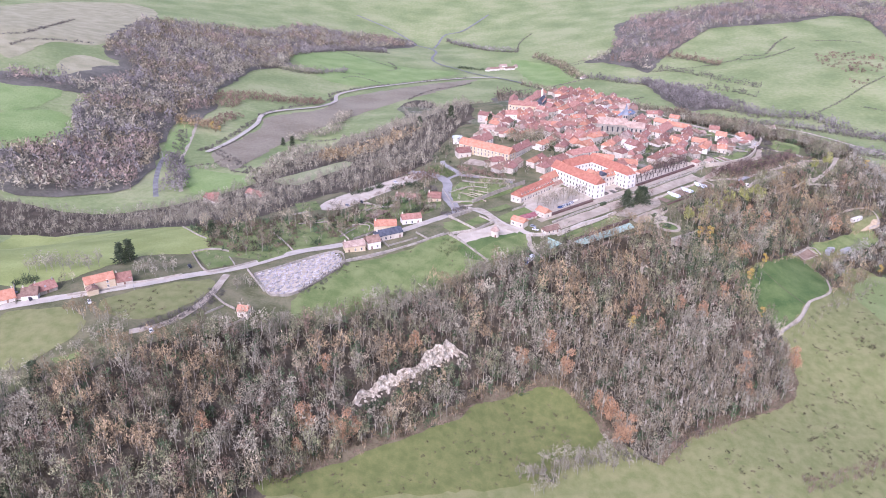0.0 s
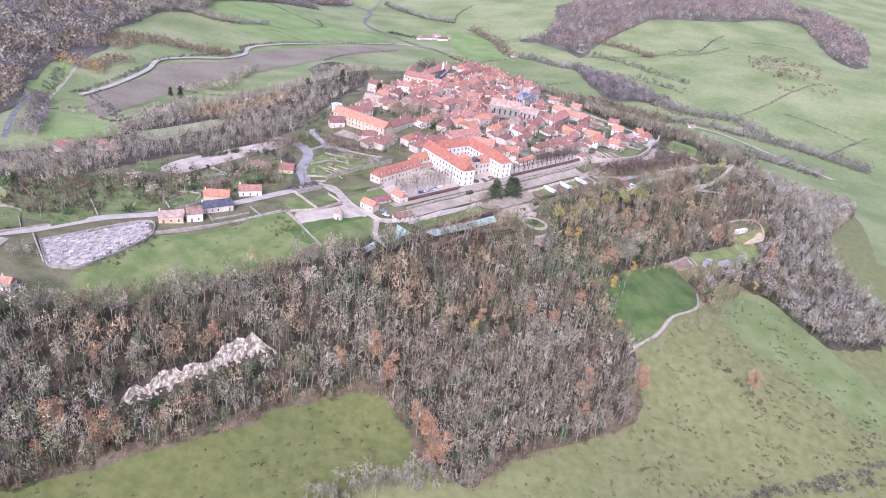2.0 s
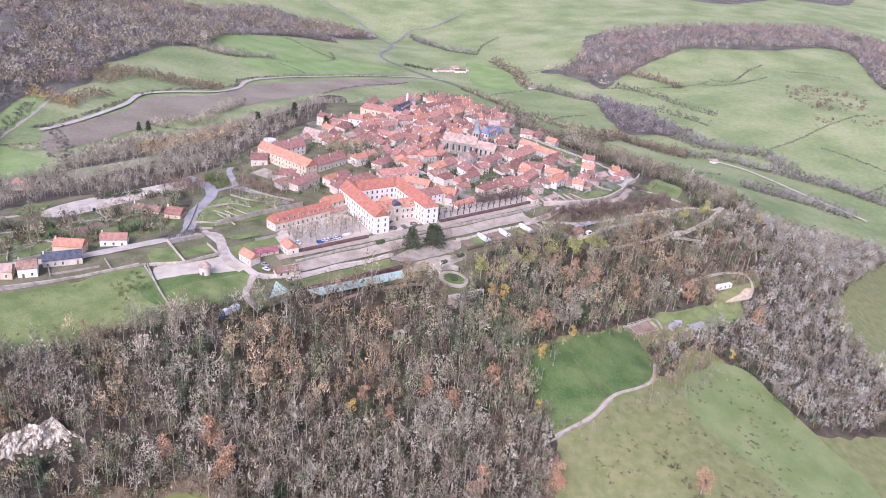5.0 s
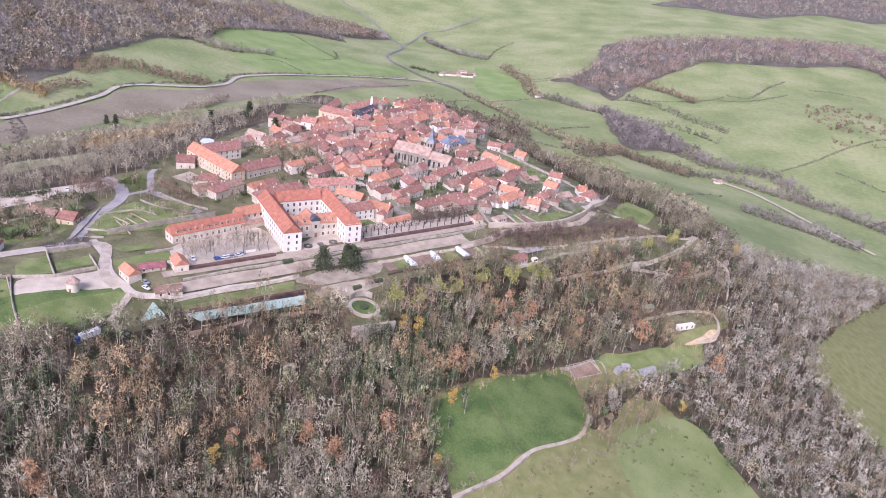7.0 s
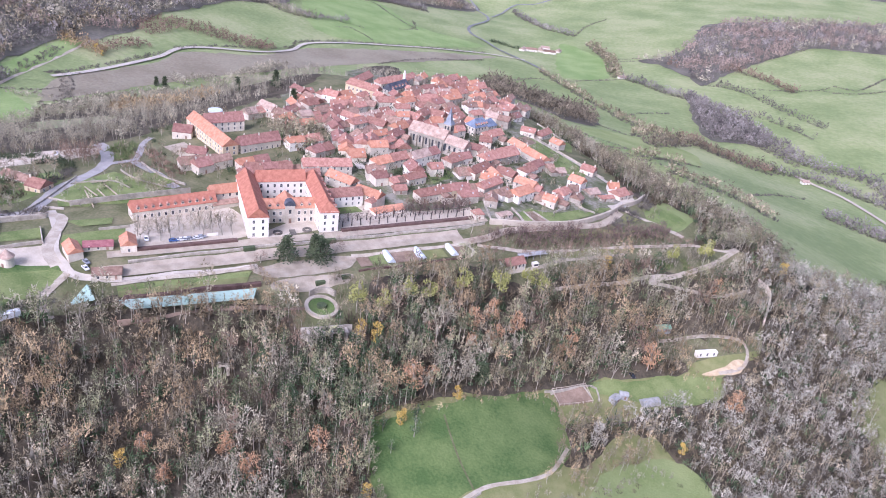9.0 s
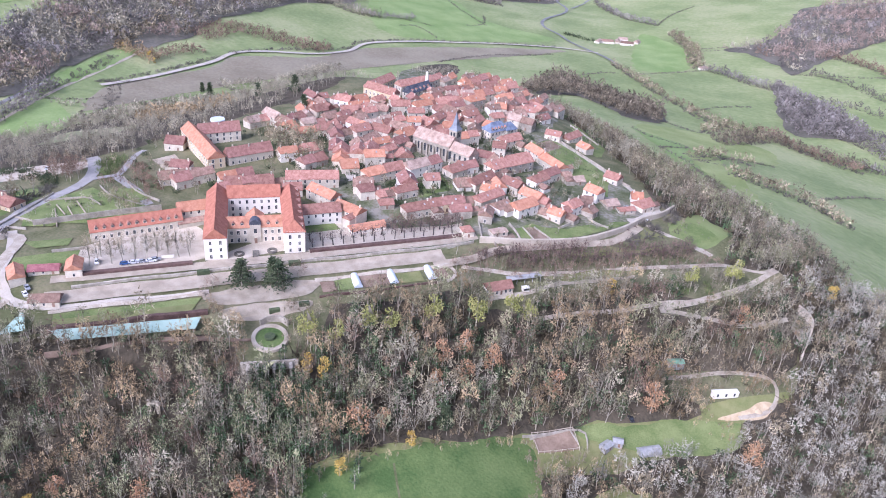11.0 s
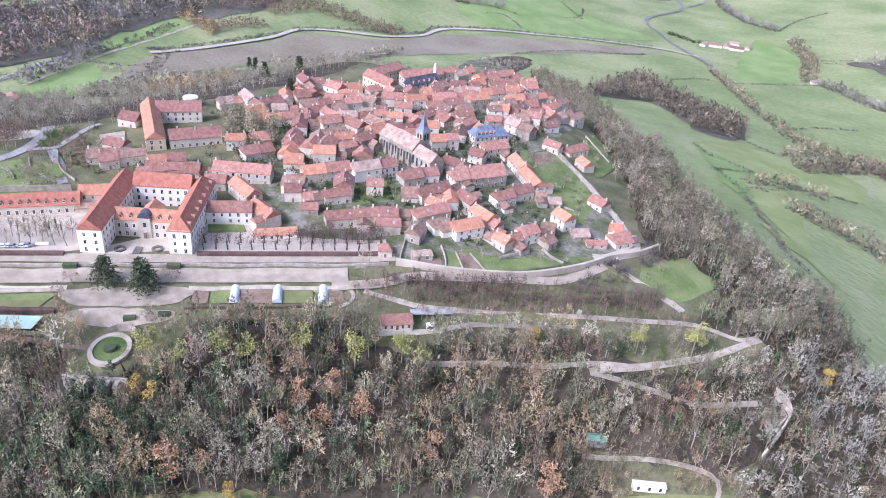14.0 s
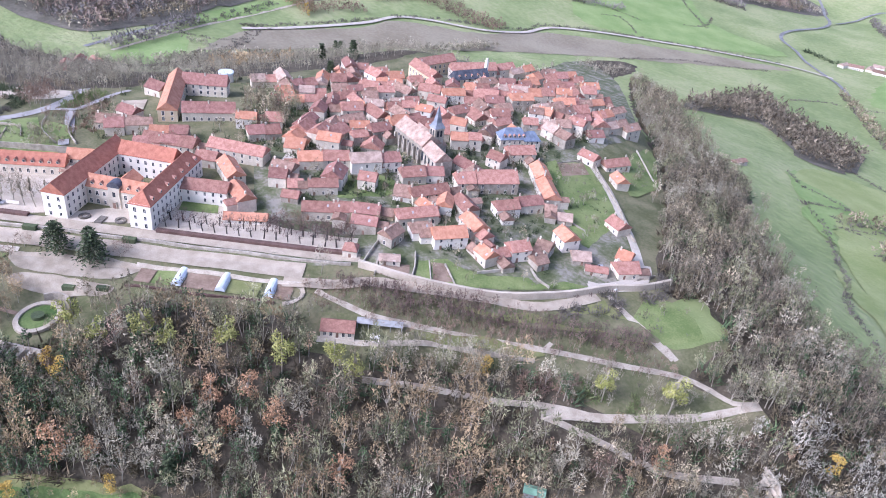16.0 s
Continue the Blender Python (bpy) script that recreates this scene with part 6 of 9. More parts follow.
def window(parent, m, shutters=False, big=1.0):
    w = child("window", WINDOW_FRAME, parent, m @ Matrix.Diagonal((big, 1, big, 1)))
    child("pane", WINDOW_PANE, w)
    return w


def openings(top, L, D, eave, rng, rows, gap=2.9, shutters=False, floor=2.9, ends=True, door=True, big=1.0, sure=False):
    """Windows and a door on all four sides of a house."""
    for side, (wide, off, turn) in enumerate(((L, D, 0), (L, D, 180), (D, L, 90), (D, L, -90))):
        if side > 1 and not ends:
            continue
        n = max(1, int((wide - 1.2) / gap))
        used = rng.integers(0, n)
        for r in range(rows):
            z = 1.5 + r * floor
            if z + 0.9 > eave:
                break
            for k in range(n):
                x = (k - (n - 1) / 2) * (wide - 1.0) / n
                m = pose(0, 0, 0, 0, 0, turn) @ pose(x, -off / 2 - 0.02, z)
                if r == 0 and k == used and side == 0 and door:
                    child("door", DOOR_LEAF, top, pose(0, 0, 0, 0, 0, turn) @ pose(x, -off / 2 - 0.02, 0))
                elif sure or rng.random() < (0.9 if side < 2 else 0.6):
                    window(top, m, shutters, big * rng.uniform(0.85, 1.1))


WORDS = {"purple_red_tiles": "purple-red tile roof", "red_clay_tiles": "red clay tile roof", "orange_clay_tiles": "bright orange tile roof", "maroon_clay_tiles": "maroon tile roof", "weathered_brown_tiles": "weathered brown tile roof", "blue_grey_slate": "blue-grey slate roof",
         "tan_stone_tiles": "tan tile roof", "dark_slate": "dark slate roof", "cream_plaster": "cream plastered", "white_render": "white rendered", "old_limestone_wall": "old limestone", "ochre_render": "ochre rendered"}


def house(x, y, L, turn, D, ridge, wall, roof, seed, hip=0.0, rows=2, group="village houses", windows=True, base=None, chimneys=None, shutters=None, eave=None, name="house", floor=2.9, gap=2.9, ends=True, big=1.0, annex=False):
    rng = np.random.default_rng(seed)
    eave = eave or max(2.4, ridge - D / 2 * 0.66)
    q = radians(turn)
    cx, cy = [x + a * math.cos(q) * L / 2 - b * math.sin(q) * D / 2 for a in (-1, 1) for b in (-1, 1)], [y + a * math.sin(q) * L / 2 + b * math.cos(q) * D / 2 for a in (-1, 1) for b in (-1, 1)]
    z = float(np.mean(ground(np.array(cx), np.array(cy)))) if base is None else base
    top = tagged(new(name), "%s house with a %s" % (WORDS[wall.name], WORDS[roof.name]), "house", group)
    top.matrix_basis = pose(x, y, z, 0, 0, turn)
    child("wall", gable_wall("wall", L, D, eave, ridge, wall) if not hip else boxes("wall", wall, (-L / 2, L / 2, -D / 2, D / 2, -2.5, eave)), top)
    child("roof", gable_roof("roof", L, D, eave, ridge, roof, hip=hip), top)
    for k in range(rng.integers(0, 3) if chimneys is None else chimneys):
        side = (-1, 1, 0.2)[k % 3]
        child("chimney", CHIMNEY, top, pose(side * (L / 2 - 0.8 - hip), rng.uniform(-0.6, 0.6), ridge - 0.1))
    if annex and rng.random() < 0.6:
        side, end = rng.choice((-1, 1)), rng.choice((-1, 1))
        l2, d2, e2, r2 = rng.uniform(4, 6.5), rng.uniform(4, 5.5), eave * rng.uniform(0.5, 0.8), eave * rng.uniform(0.85, 1.15)
        m = pose(end * (L / 2 - l2 / 2 - 0.2), side * (D / 2 + d2 / 2 - 0.4), 0, 0, 0, 90) if rng.random() < 0.5 else pose(end * (L / 2 + l2 / 2 - 0.3), side * (D / 2 - d2 / 2), 0)
        child("annex_wall", gable_wall("annex_wall", l2, d2, e2, max(r2, e2 + 1.2), wall), top, m)
        child("annex_roof", gable_roof("annex_roof", l2, d2, e2, max(r2, e2 + 1.2), TILE_BROWN if rng.random() < 0.5 else TILE_RED), top, m)
    if annex:
        slope = math.degrees(math.atan2(ridge - eave, D / 2))
        for k in range(rng.integers(0, 3)):
            t = rng.uniform(0.35, 0.65)
            child("skylight", SKYLIGHT, top, pose(rng.uniform(-0.35, 0.35) * L, -D / 2 * (1 - t), eave + (ridge - eave) * t + 0.04, slope, 0, 0) if k else pose(rng.uniform(-0.35, 0.35) * L, D / 2 * (1 - t), eave + (ridge - eave) * t + 0.04, -slope, 0, 0))
    if windows:
        openings(top, L, D, eave, rng, rows, shutters=bool(rng.random() < 0.3) if shutters is None else shutters, floor=floor, gap=gap, ends=ends, big=big)
    return top



# ---- land cover ----
COVER = {"roadside_field": (SPRING, "bright green roadside field"), "upper_meadow": (LUSH, "green meadow on the plateau's edge"), "lot_meadow": (DARKFIELD, "rough dark green grass lot"),
         "lower_meadow": (MEADOW_OLIVE, "grazed meadow below the wooded slope"), "east_meadow": (MEADOW, "grazed hillside meadow with molehills"), "green_field": (DARKFIELD, "deep green walled garden field"),
         "fresh_field": (FRESH, "fresh green strip of meadow"), "yard_meadow": (LUSH, "grass around a worker's yard"), "far_meadow": (MEADOW, "dry meadow among woods"), "ploughed_field": (PLOUGH, "brown ploughed valley field"), "cemetery": (GRAVEL, "pale gravel of a walled cemetery"),
         "small_lawn": (LUSH, "small walled lawn"), "bastion_lawn": (FRESH, "lawn below the ramparts"), "promenade_lawn": (SCRUB, "lawn beside the promenade"), "terrace_lawn": (MEADOW, "grass strip under the rampart"),
         "court_garden": (LUSH, "enclosed house garden"), "orchard": (LUSH, "orchard grass behind houses"), "garden_plot": (LUSH, "kitchen garden plots"), "yard": (LUSH, "back garden grass"), "kitchen_plot": (EARTH, "dug kitchen garden plot"), "garden_lawn": (LUSH, "house garden lawn"), "walled_meadow": (LUSH, "walled meadow"), "walled_lawn": (LUSH, "lawn in a walled court"), "rampart_lawn": (SCRUB, "grass below the rampart"), "sports_strip": (MEADOW, "grass strip between paths"),
         "pale_pasture": (PASTURE_PALE, "pale green valley pasture"), "bright_pasture": (PASTURE_BRIGHT, "bright green valley pasture"), "pale_field": (MEADOW, "pale dry grass field"), "lane_field": (MEADOW, "grass field beside a lane"), "spring_pasture": (PASTURE_SPRING, "yellow-green strip of valley pasture"), "dry_field": (DRY, "dry beige hilltop grass")}
STRAIGHT = ("cemetery", "small_lawn", "kitchen_plot", "garden_lawn", "walled_meadow", "walled_lawn")
EDGE_GROUND = [(-330, 240), (-300, 330), (-240, 380), (-160, 480), (-120, 560), (-60, 640), (0, 790), (60, 870), (150, 880), (230, 800), (300, 720), (345, 680), (385, 660), (380, 600), (330, 560), (280, 530), (200, 490), (150, 460), (80, 420), (0, 370), (-60, 330), (-120, 290), (-200, 230)]
LOW_GROUND = [(-320, 60), (720, 60), (720, 620), (560, 640), (470, 640), (390, 640), (330, 585), (290, 540), (200, 480), (100, 380), (0, 330), (-100, 280), (-320, 215)]
patch("low_meadow", LOW_GROUND, MEADOW, 0.012, 6, "grazed grass below the hill", "field")
patch("plateau_ground", EDGE_GROUND, SCRUB, 0.02, 6, "rough dry grass and scrub on the plateau", "ground")
for k, (kind_, poly) in enumerate(WOODS):
    far_ = poly[0][1] > 700 and kind_ != "belt"
    if kind_ not in ("gardens", "rusty"):
        patch("wood_floor", poly, FAR_FLOOR if far_ else LITTER, (0.7 if far_ else 0.04) + 0.008 * k, 25 if far_ else 6, "brown leaf litter under bare trees", "ground", True, 9.0 if far_ else 4.0)
patch("garden_grass", dict(WOODS)["gardens"], LUSH, 0.13, 6, "green grass of sloping gardens", "lawn", True, 2.0)
for k, (kind_, poly) in enumerate(YARDS):
    patch(kind_, poly, VILLAGE_EARTH if kind_ == "village_ground" else GRAVEL, 0.18 + 0.012 * k, 6, "pale worn ground of the %s" % kind_.replace("_", " "), "ground")
for k, (kind_, poly) in enumerate(FIELDS):
    mat_, words = COVER[kind_]
    far_ = max(abs(poly[0][0]), poly[0][1]) > 760
    patch(kind_, poly, mat_, 0.4 + 0.004 * k if far_ else 0.28 + 0.0035 * k, 25 if far_ else 6, words, "field", kind_ not in STRAIGHT, 0.0 if kind_ in STRAIGHT else 5.0 if far_ else 2.2)
for k, (kind_, line, wide) in enumerate(ROADS):
    far_ = line[0][1] > 760
    mat_ = ROAD_PALE if kind_ in ("main_road", "yard_road", "valley_road", "street") else ROAD_GREY if kind_ == "approach_road" else GRAVEL_DARK if kind_ == "rampart_road" else PAVED if kind_ in ("far_road", "country_road") else SCRUB if kind_ in ("faint_track", "wood_path") else GRAVEL if kind_ == "white_road" else TRACK
    ribbon(kind_, line, wide, mat_, 1.1 if kind_ == "white_road" else 1.4 if far_ else 0.4 + 0.012 * (k % 6), "%s %s" % ("grey asphalt" if mat_ != TRACK else "pale chalky", kind_.replace("_", " ")), "road", 5 if kind_ == "white_road" else 12 if far_ else 3)


def S_(u, v, z=0.0, turn=0.0, frame_=33.9):
    """A pose in the abbey's own directions: u along its front, v inward."""
    a = radians(frame_)
    return pose(114 + u * math.cos(a) - v * math.sin(a), 511.6 + u * math.sin(a) + v * math.cos(a), z, 0, 0, frame_ + turn)


def T_(u, v, z=None, turn=0.0):
    """A pose along the terraces, on the ground."""
    m = S_(u, v, 0, turn, 39.4)
    m.translation.z = float(ground(m.translation.x, m.translation.y)) if z is None else z
    return m


def T_line(*uv):
    return [tuple(T_(u, v).translation.xy) for u, v in uv]


# ---- the abbey school: white three-storey wings round a court ----
abbey = tagged(new("abbey_school"), "large white rendered abbey school with red tile roofs", "building")
abbey.matrix_basis = S_(0, 0)


def wing(parent, u, v, L, D, turn, eave, ridge, wall, roof, hip=0.0, rows=3, floor=3.4, gap=3.3, seed=1, windows=True, sink=2.5, ends=True, chimneys=0, dormers=0, big=1.15):
    """One wing of a large building, in its parent's directions; L along its ridge."""
    rng = np.random.default_rng(seed)
    m = pose(u, v, 0, 0, 0, turn)
    w = child("wall", boxes("wall", wall, (-L / 2, L / 2, -D / 2, D / 2, -sink, eave)) if hip else gable_wall("wall", L, D, eave, ridge, wall, sink), parent, m)
    r = child("roof", gable_roof("roof", L, D, eave, ridge, roof, hip=hip), parent, m)
    if windows:
        openings(w, L, D, eave, rng, rows, gap, False, floor, ends, False, big, True)
    for k in range(chimneys):
        child("chimney", CHIMNEY, r, pose((k + 0.5) / chimneys * L - L / 2, 0.8 * (-1) ** k, ridge - 0.5))
    for k in range(dormers):
        d = child("dormer", DORMER, r, pose((k + 0.5) / dormers * (L - 2) - L / 2 + 1, -D / 2 + 1.6, eave + 0.35))
        child("dormer_roof", DORMER_ROOF, d)
        child("dormer_pane", WINDOW_PANE, d, pose(0, -1.03, 0.7, 0, 0, 0) @ Matrix.Diagonal((0.9, 1, 0.45, 1)))
    return w


wing(abbey, 0.3, 22.5, 48, 9.6, 90, 11, 15.3, WHITE, ABBEY_TILE, seed=1)
wing(abbey, 34.6, 24.0, 46, 9.2, 90, 11, 15.3, WHITE, ABBEY_TILE, hip=4.2, seed=2, dormers=7)
wing(abbey, 17.5, 43.0, 25, 9.0, 0, 11, 15.2, WHITE, ABBEY_TILE, seed=3, ends=False)
wing(abbey, 17.5, 16.5, 25.4, 7.6, 0, 8.2, 11.8, PLASTER, TILE_ORANGE, rows=2, seed=4, ends=False, dormers=6, gap=2.7, floor=3.8)
wing(abbey, 17.5, 24.0, 9, 8, 90, 7.0, 10.2, PLASTER, TILE_ORANGE, rows=1, seed=5)
wing(abbey, -36.0, 29.8, 40, 9.0, 13.5, 4.6, 8.4, PLASTER, ABBEY_TILE, rows=1, seed=6, dormers=11, gap=3.0)
wing(abbey, -11.0, 40.0, 15, 7.5, 12, 6.2, 9.4, PLASTER, TILE_ORANGE, rows=2, seed=7)
wing(abbey, -11.5, 32.5, 13, 4.0, 15, 2.8, 4.2, PLASTER, TILE_BROWN, rows=1, seed=8, windows=False)
pediment = child("pediment", boxes("pediment", PLASTER, (-2.4, 2.4, -0.5, 1.5, -0.1, 9.6), (-0.9, 0.9, -1.1, -0.5, -0.1, 3.2)), abbey, pose(17.5, 12.6, 0))
dome_v, dome_f = [], []
for i in range(9):
    a = math.pi * i / 8
    dome_v += [(math.cos(a) * 2.7, -0.7, 9.4 + math.sin(a) * 2.4), (math.cos(a) * 2.7, 4.2, 9.4 + math.sin(a) * 2.4)]
    if i:
        dome_f.append((2 * i - 2, 2 * i, 2 * i + 1, 2 * i - 1))
dome_f.append(tuple(range(16, -2, -2)))
child("dome_roof", mesh_of("dome_roof", dome_v, dome_f, LEAD), pediment, None, "round dark slate dormer roof")
child("arched_window", WINDOW_PANE, pediment, pose(0, -0.53, 6.2) @ Matrix.Diagonal((1.4, 1, 1.3, 1)))
child("entrance_door", DOOR_LEAF, pediment, pose(0, -1.14, 0) @ Matrix.Diagonal((1.3, 1, 1.3, 1)))


def ring(name, r0, r1, tall, mat, n=20):
    v, f = [], []
    for i in range(n):
        a = 2 * math.pi * i / n
        c, s = math.cos(a), math.sin(a)
        v += [(r0 * c, r0 * s, -0.3), (r0 * c, r0 * s, tall), (r1 * c, r1 * s, tall), (r1 * c, r1 * s, -0.3)]
        j = (i + 1) % n
        for k in range(3):
            f.append((4 * i + k, 4 * j + k, 4 * j + k + 1, 4 * i + k + 1))
    return mesh_of(name, v, f, mat)


for u, v in ((10, 2.0), (24.5, 3.5)):
    bed = tagged(new("flower_bed", ring("flower_bed", 1.2, 2.3, 0.45, HEDGE)), "round clipped dark flower bed in a gravel court", "flower bed", "court beds")
    bed.matrix_basis = S_(u, v, float(ground(*S_(u, v).translation.xy)) + 0.3)
bed = tagged(new("flower_bed", boxes("flower_bed", HEDGE, (-1.4, 1.4, -2.6, 2.6, -0.3, 0.4))), "rectangular dark flower bed in a gravel court", "flower bed", "court beds")
bed.matrix_basis = S_(17.2, 1.5, 0.2)

# ---- terraces below the abbey ----
low_wall("terrace_wall", T_line((-58, -10), (0, -9.2), (60, -9.2), (119, -9.0)), 1.0, 0.8, STONE, "grey limestone terrace retaining wall", 2.6, 4)
low_wall("terrace_wall", T_line((-62, -21), (-6, -21)), 0.3, 0.6, STONE, "low pale stone terrace wall", 2.5, 4)
low_wall("terrace_wall", T_line((42, -20.5), (104, -20.5)), 0.3, 0.6, STONE, "low pale stone terrace wall", 2.5, 4)
ribbon("terrace_road", T_line((-68, -15.5), (0, -15), (60, -15), (102, -14.5)), 8.5, GRAVEL_DARK, 0.5, "wide pale gravel terrace road", "road", 3, 0.0)
ribbon("terrace_walk", T_line((-66, -5), (0, -5.6), (60, -5.6), (122, -5)), 5.5, GRAVEL_DARK, 0.42, "gravel walk along the terrace edge", "path", 3, 0.0)
ribbon("garden_path", T_line((-66, -22.5), (-30, -22.3), (-6, -22.2)), 1.6, TRACK, 0.55, "pale path beside the lawn", "path", 3)
ribbon("garden_path", T_line((-66, -44.5), (-20, -44.5), (20, -52)), 1.7, EARTH, 0.5, "earth path along the wood's edge", "path", 3)


def clipped_hedge(line, wide, tall, mat, label, step=2.0):
    return tagged(low_wall("hedge", line, tall, wide, mat, label, 0.5, step, "hedge"), kind="")


for line_, wide_, tall_ in ((T_line((41, -3.2), (80, -3.0), (119, -2.6)), 2.2, 1.5), (T_line((-57, -3.6), (-10, -3.4)), 2.2, 1.5), (T_line((-62, -33), (-6, -33.2)), 1.8, 1.6), (T_line((40, -32.5), (95, -32)), 0.8, 0.8)):
    h_ = low_wall("hedge", line_, tall_, wide_, BEECH, "clipped brown beech hedge along a terrace", 0.5, 2, "hedge")
    h_["kind"] = "structure"

nets = (((86.0, 443.7), (130.7, 477.3), (132.4, 471.2), (93.6, 441.9)), ((69.8, 434.6), (70.2, 446.5), (71.0, 446.9), (78.8, 439.8)))
for q in nets:
    c = np.mean(q, 0)
    zs = [float(ground(*p)) + 2.2 + 0.5 * (k % 2) for k, p in enumerate(q)]
    n_obj = tagged(new("shade_house"), "turquoise netted shade house on thin posts", "shade house", "shade houses")
    n_obj.matrix_basis = pose(c[0], c[1], float(ground(*c)))
    z0 = n_obj.matrix_basis.translation.z
    v = [(p[0] - c[0], p[1] - c[1], z - z0) for p, z in zip(q, zs)]
    child("net", mesh_of("net", v + [(a, b, d - 0.08) for a, b, d in v], [(0, 1, 2, 3), (7, 6, 5, 4), (0, 4, 5, 1), (1, 5, 6, 2), (2, 6, 7, 3), (3, 7, 4, 0)], NET), n_obj)
    for a, b, d in v:
        child("post", boxes("post", METAL, (-0.06, 0.06, -0.06, 0.06, -0.5, d)), n_obj, pose(a * 0.97, b * 0.97, 0))

patch("terrace_court", T_line((-4, -21.5), (39, -21.5), (39, -27), (31, -31), (6, -31.5), (-3, -28)), COURT, 0.4, 6, "pale gravel court between the cedars", "ground", True, 1.0)
patch("lawn_strip", T_line((-64, -27.5), (-64, -23.6), (-8, -23.6), (-10, -27.5)), LUSH, 0.45, 6, "mown terrace lawn", "lawn", False)
patch("lawn_strip", T_line((-64, -32), (-64, -27.5), (-10, -27.5), (-12, -32)), MEADOW, 0.45, 6, "withered terrace grass", "lawn", False)
patch("pollard_court", T_line((38, -2.2), (119, -2.2), (119, 9), (88, 11), (72, 16), (38, 17)), GRAVEL, 0.3, 6, "gravel court under pollarded limes", "ground", False)
# kitchen beds and their small glasshouses
for u0, u1, mat_ in ((42, 48, EARTH), (48.5, 56, LUSH), (60, 73, EARTH), (76, 88, MEADOW), (91, 100, EARTH)):
    patch("garden_bed", T_line((u0, -30), (u0, -22.2), (u1, -22.2), (u1, -30)), mat_, 0.5, 6, "kitchen garden bed on a terrace", "garden bed", False)
ribbon("garden_path", T_line((40, -21.4), (70, -21.4), (99, -21.6), (104, -25), (102, -30), (98, -32)), 1.6, TRACK, 0.56, "pale path round the kitchen beds", "path", 2)
patch("oval_forecourt", T_line((0, -33), (34, -33), (31, -38), (3, -38)), COURT, 0.42, 6, "brown gravel above the oval garden", "ground", True, 0.8)
gv, gf = [], []
for i in range(7):
    a = math.pi * i / 6
    gv += [(math.cos(a) * 1.9, -5, math.sin(a) * 1.9 + 0.5), (math.cos(a) * 1.9, 5, math.sin(a) * 1.9 + 0.5)]
    if i:
        gf.append((2 * i - 2, 2 * i, 2 * i + 1, 2 * i - 1))
gf += [tuple(range(12, -2, -2)), tuple(range(1, 14, 2))]
POLY = material("milky_polythene", (0.55, 0.60, 0.64), (0.68, 0.72, 0.75), 2, 4, rough=0.4)
for u in (57.8, 74.2, 92.0):
    g = tagged(new("polytunnel"), "small pale polythene tunnel over a garden bed", "greenhouse", "terrace greenhouses")
    g.matrix_basis = T_(u, -25)
    child("cover", mesh_of("cover", gv, gf, POLY), g)
    for y in (-4.9, 0, 4.9):
        for x in (-1.9, 1.9):
            child("post", boxes("post", METAL, (x - 0.05, x + 0.05, y - 0.05, y + 0.05, -0.3, 1.2)), g)

# the oval garden and the arcade under it
oval = tagged(new("oval_garden"), "sunken oval garden with a pale stone kerb", "garden")
oval.matrix_basis = pose(158.8, 483.2, float(ground(158.8, 483.2)) + 0.4, 0, 0, 36)
child("kerb", ring("kerb", 6.0, 7.7, 0.8, TRACK, 36), oval, Matrix.Diagonal((0.95, 1.2, 1, 1)))
child("lawn", ring("lawn", 0.3, 6.1, 0.25, DARKFIELD, 36), oval, Matrix.Diagonal((0.95, 1.2, 1, 1)))
child("bush", ring("bush", 0.1, 2.2, 1.5, LEAF_GREEN, 12), oval)
low_wall("oval_wall", [(150.5, 489), (152.5, 492.5), (157, 494.5), (161, 493.5)], 3.0, 0.7, STONE, "curved stone niche wall above the oval garden", 1.5, 1.5)
for u, v in ((9.5, -43.5), (22, -43)):
    clipped = tagged(new("box_hedge", boxes("box_hedge", LEAF_GREEN, (-2.2, 2.2, -0.9, 0.9, -0.5, 1.6))), "clipped dark green box hedge above an oval garden", "hedge", "box hedges")
    clipped.matrix_basis = T_(u + 11, v + 8)
arcade = tagged(new("arcade"), "ruined stone arcade below the oval garden", "ruin")
arcade.matrix_basis = pose(166.5, 470.5, float(ground(166.5, 470.5)) - 0.3, 0, 0, 32)
for k in range(6):
    child("pillar", boxes("pillar", STONE, (-0.5, 0.5, -3.5, 0.4, -1.5, 3.2), (-0.7, 0.7, -3.7, 0.6, 3.2, 3.5)), arcade, pose(-8 + k * 3.2, 0, 0))
child("back_wall", boxes("back_wall", STONE, (-11, 11, 0.4, 1.2, -1.5, 4.2)), arcade)

# red-roofed shed with its lean-to
hut = house(232.0, 557.2, 12, 43, 7, 5.2, PLASTER, TILE_RED, 501, rows=1, group="", chimneys=0, name="garden_shed", gap=2.0)
tagged(hut, "long garden shed with a red tile roof")
shel = tagged(new("open_shelter"), "low open timber shelter with a grey roof", "shelter")
shel.matrix_basis = pose(240.5, 569.5, float(ground(240.5, 569.5)), 0, 0, 40)
child("roof", boxes("roof", METAL, (-8.5, 8.5, -1.8, 1.8, 2.2, 2.4)), shel)
for k in range(5):
    for y in (-1.5, 1.5):
        child("post", boxes("post", SHUTTER, (-0.1, 0.1, -0.1, 0.1, -0.5, 2.2)), shel, pose(-8 + 4 * k, y, 0))

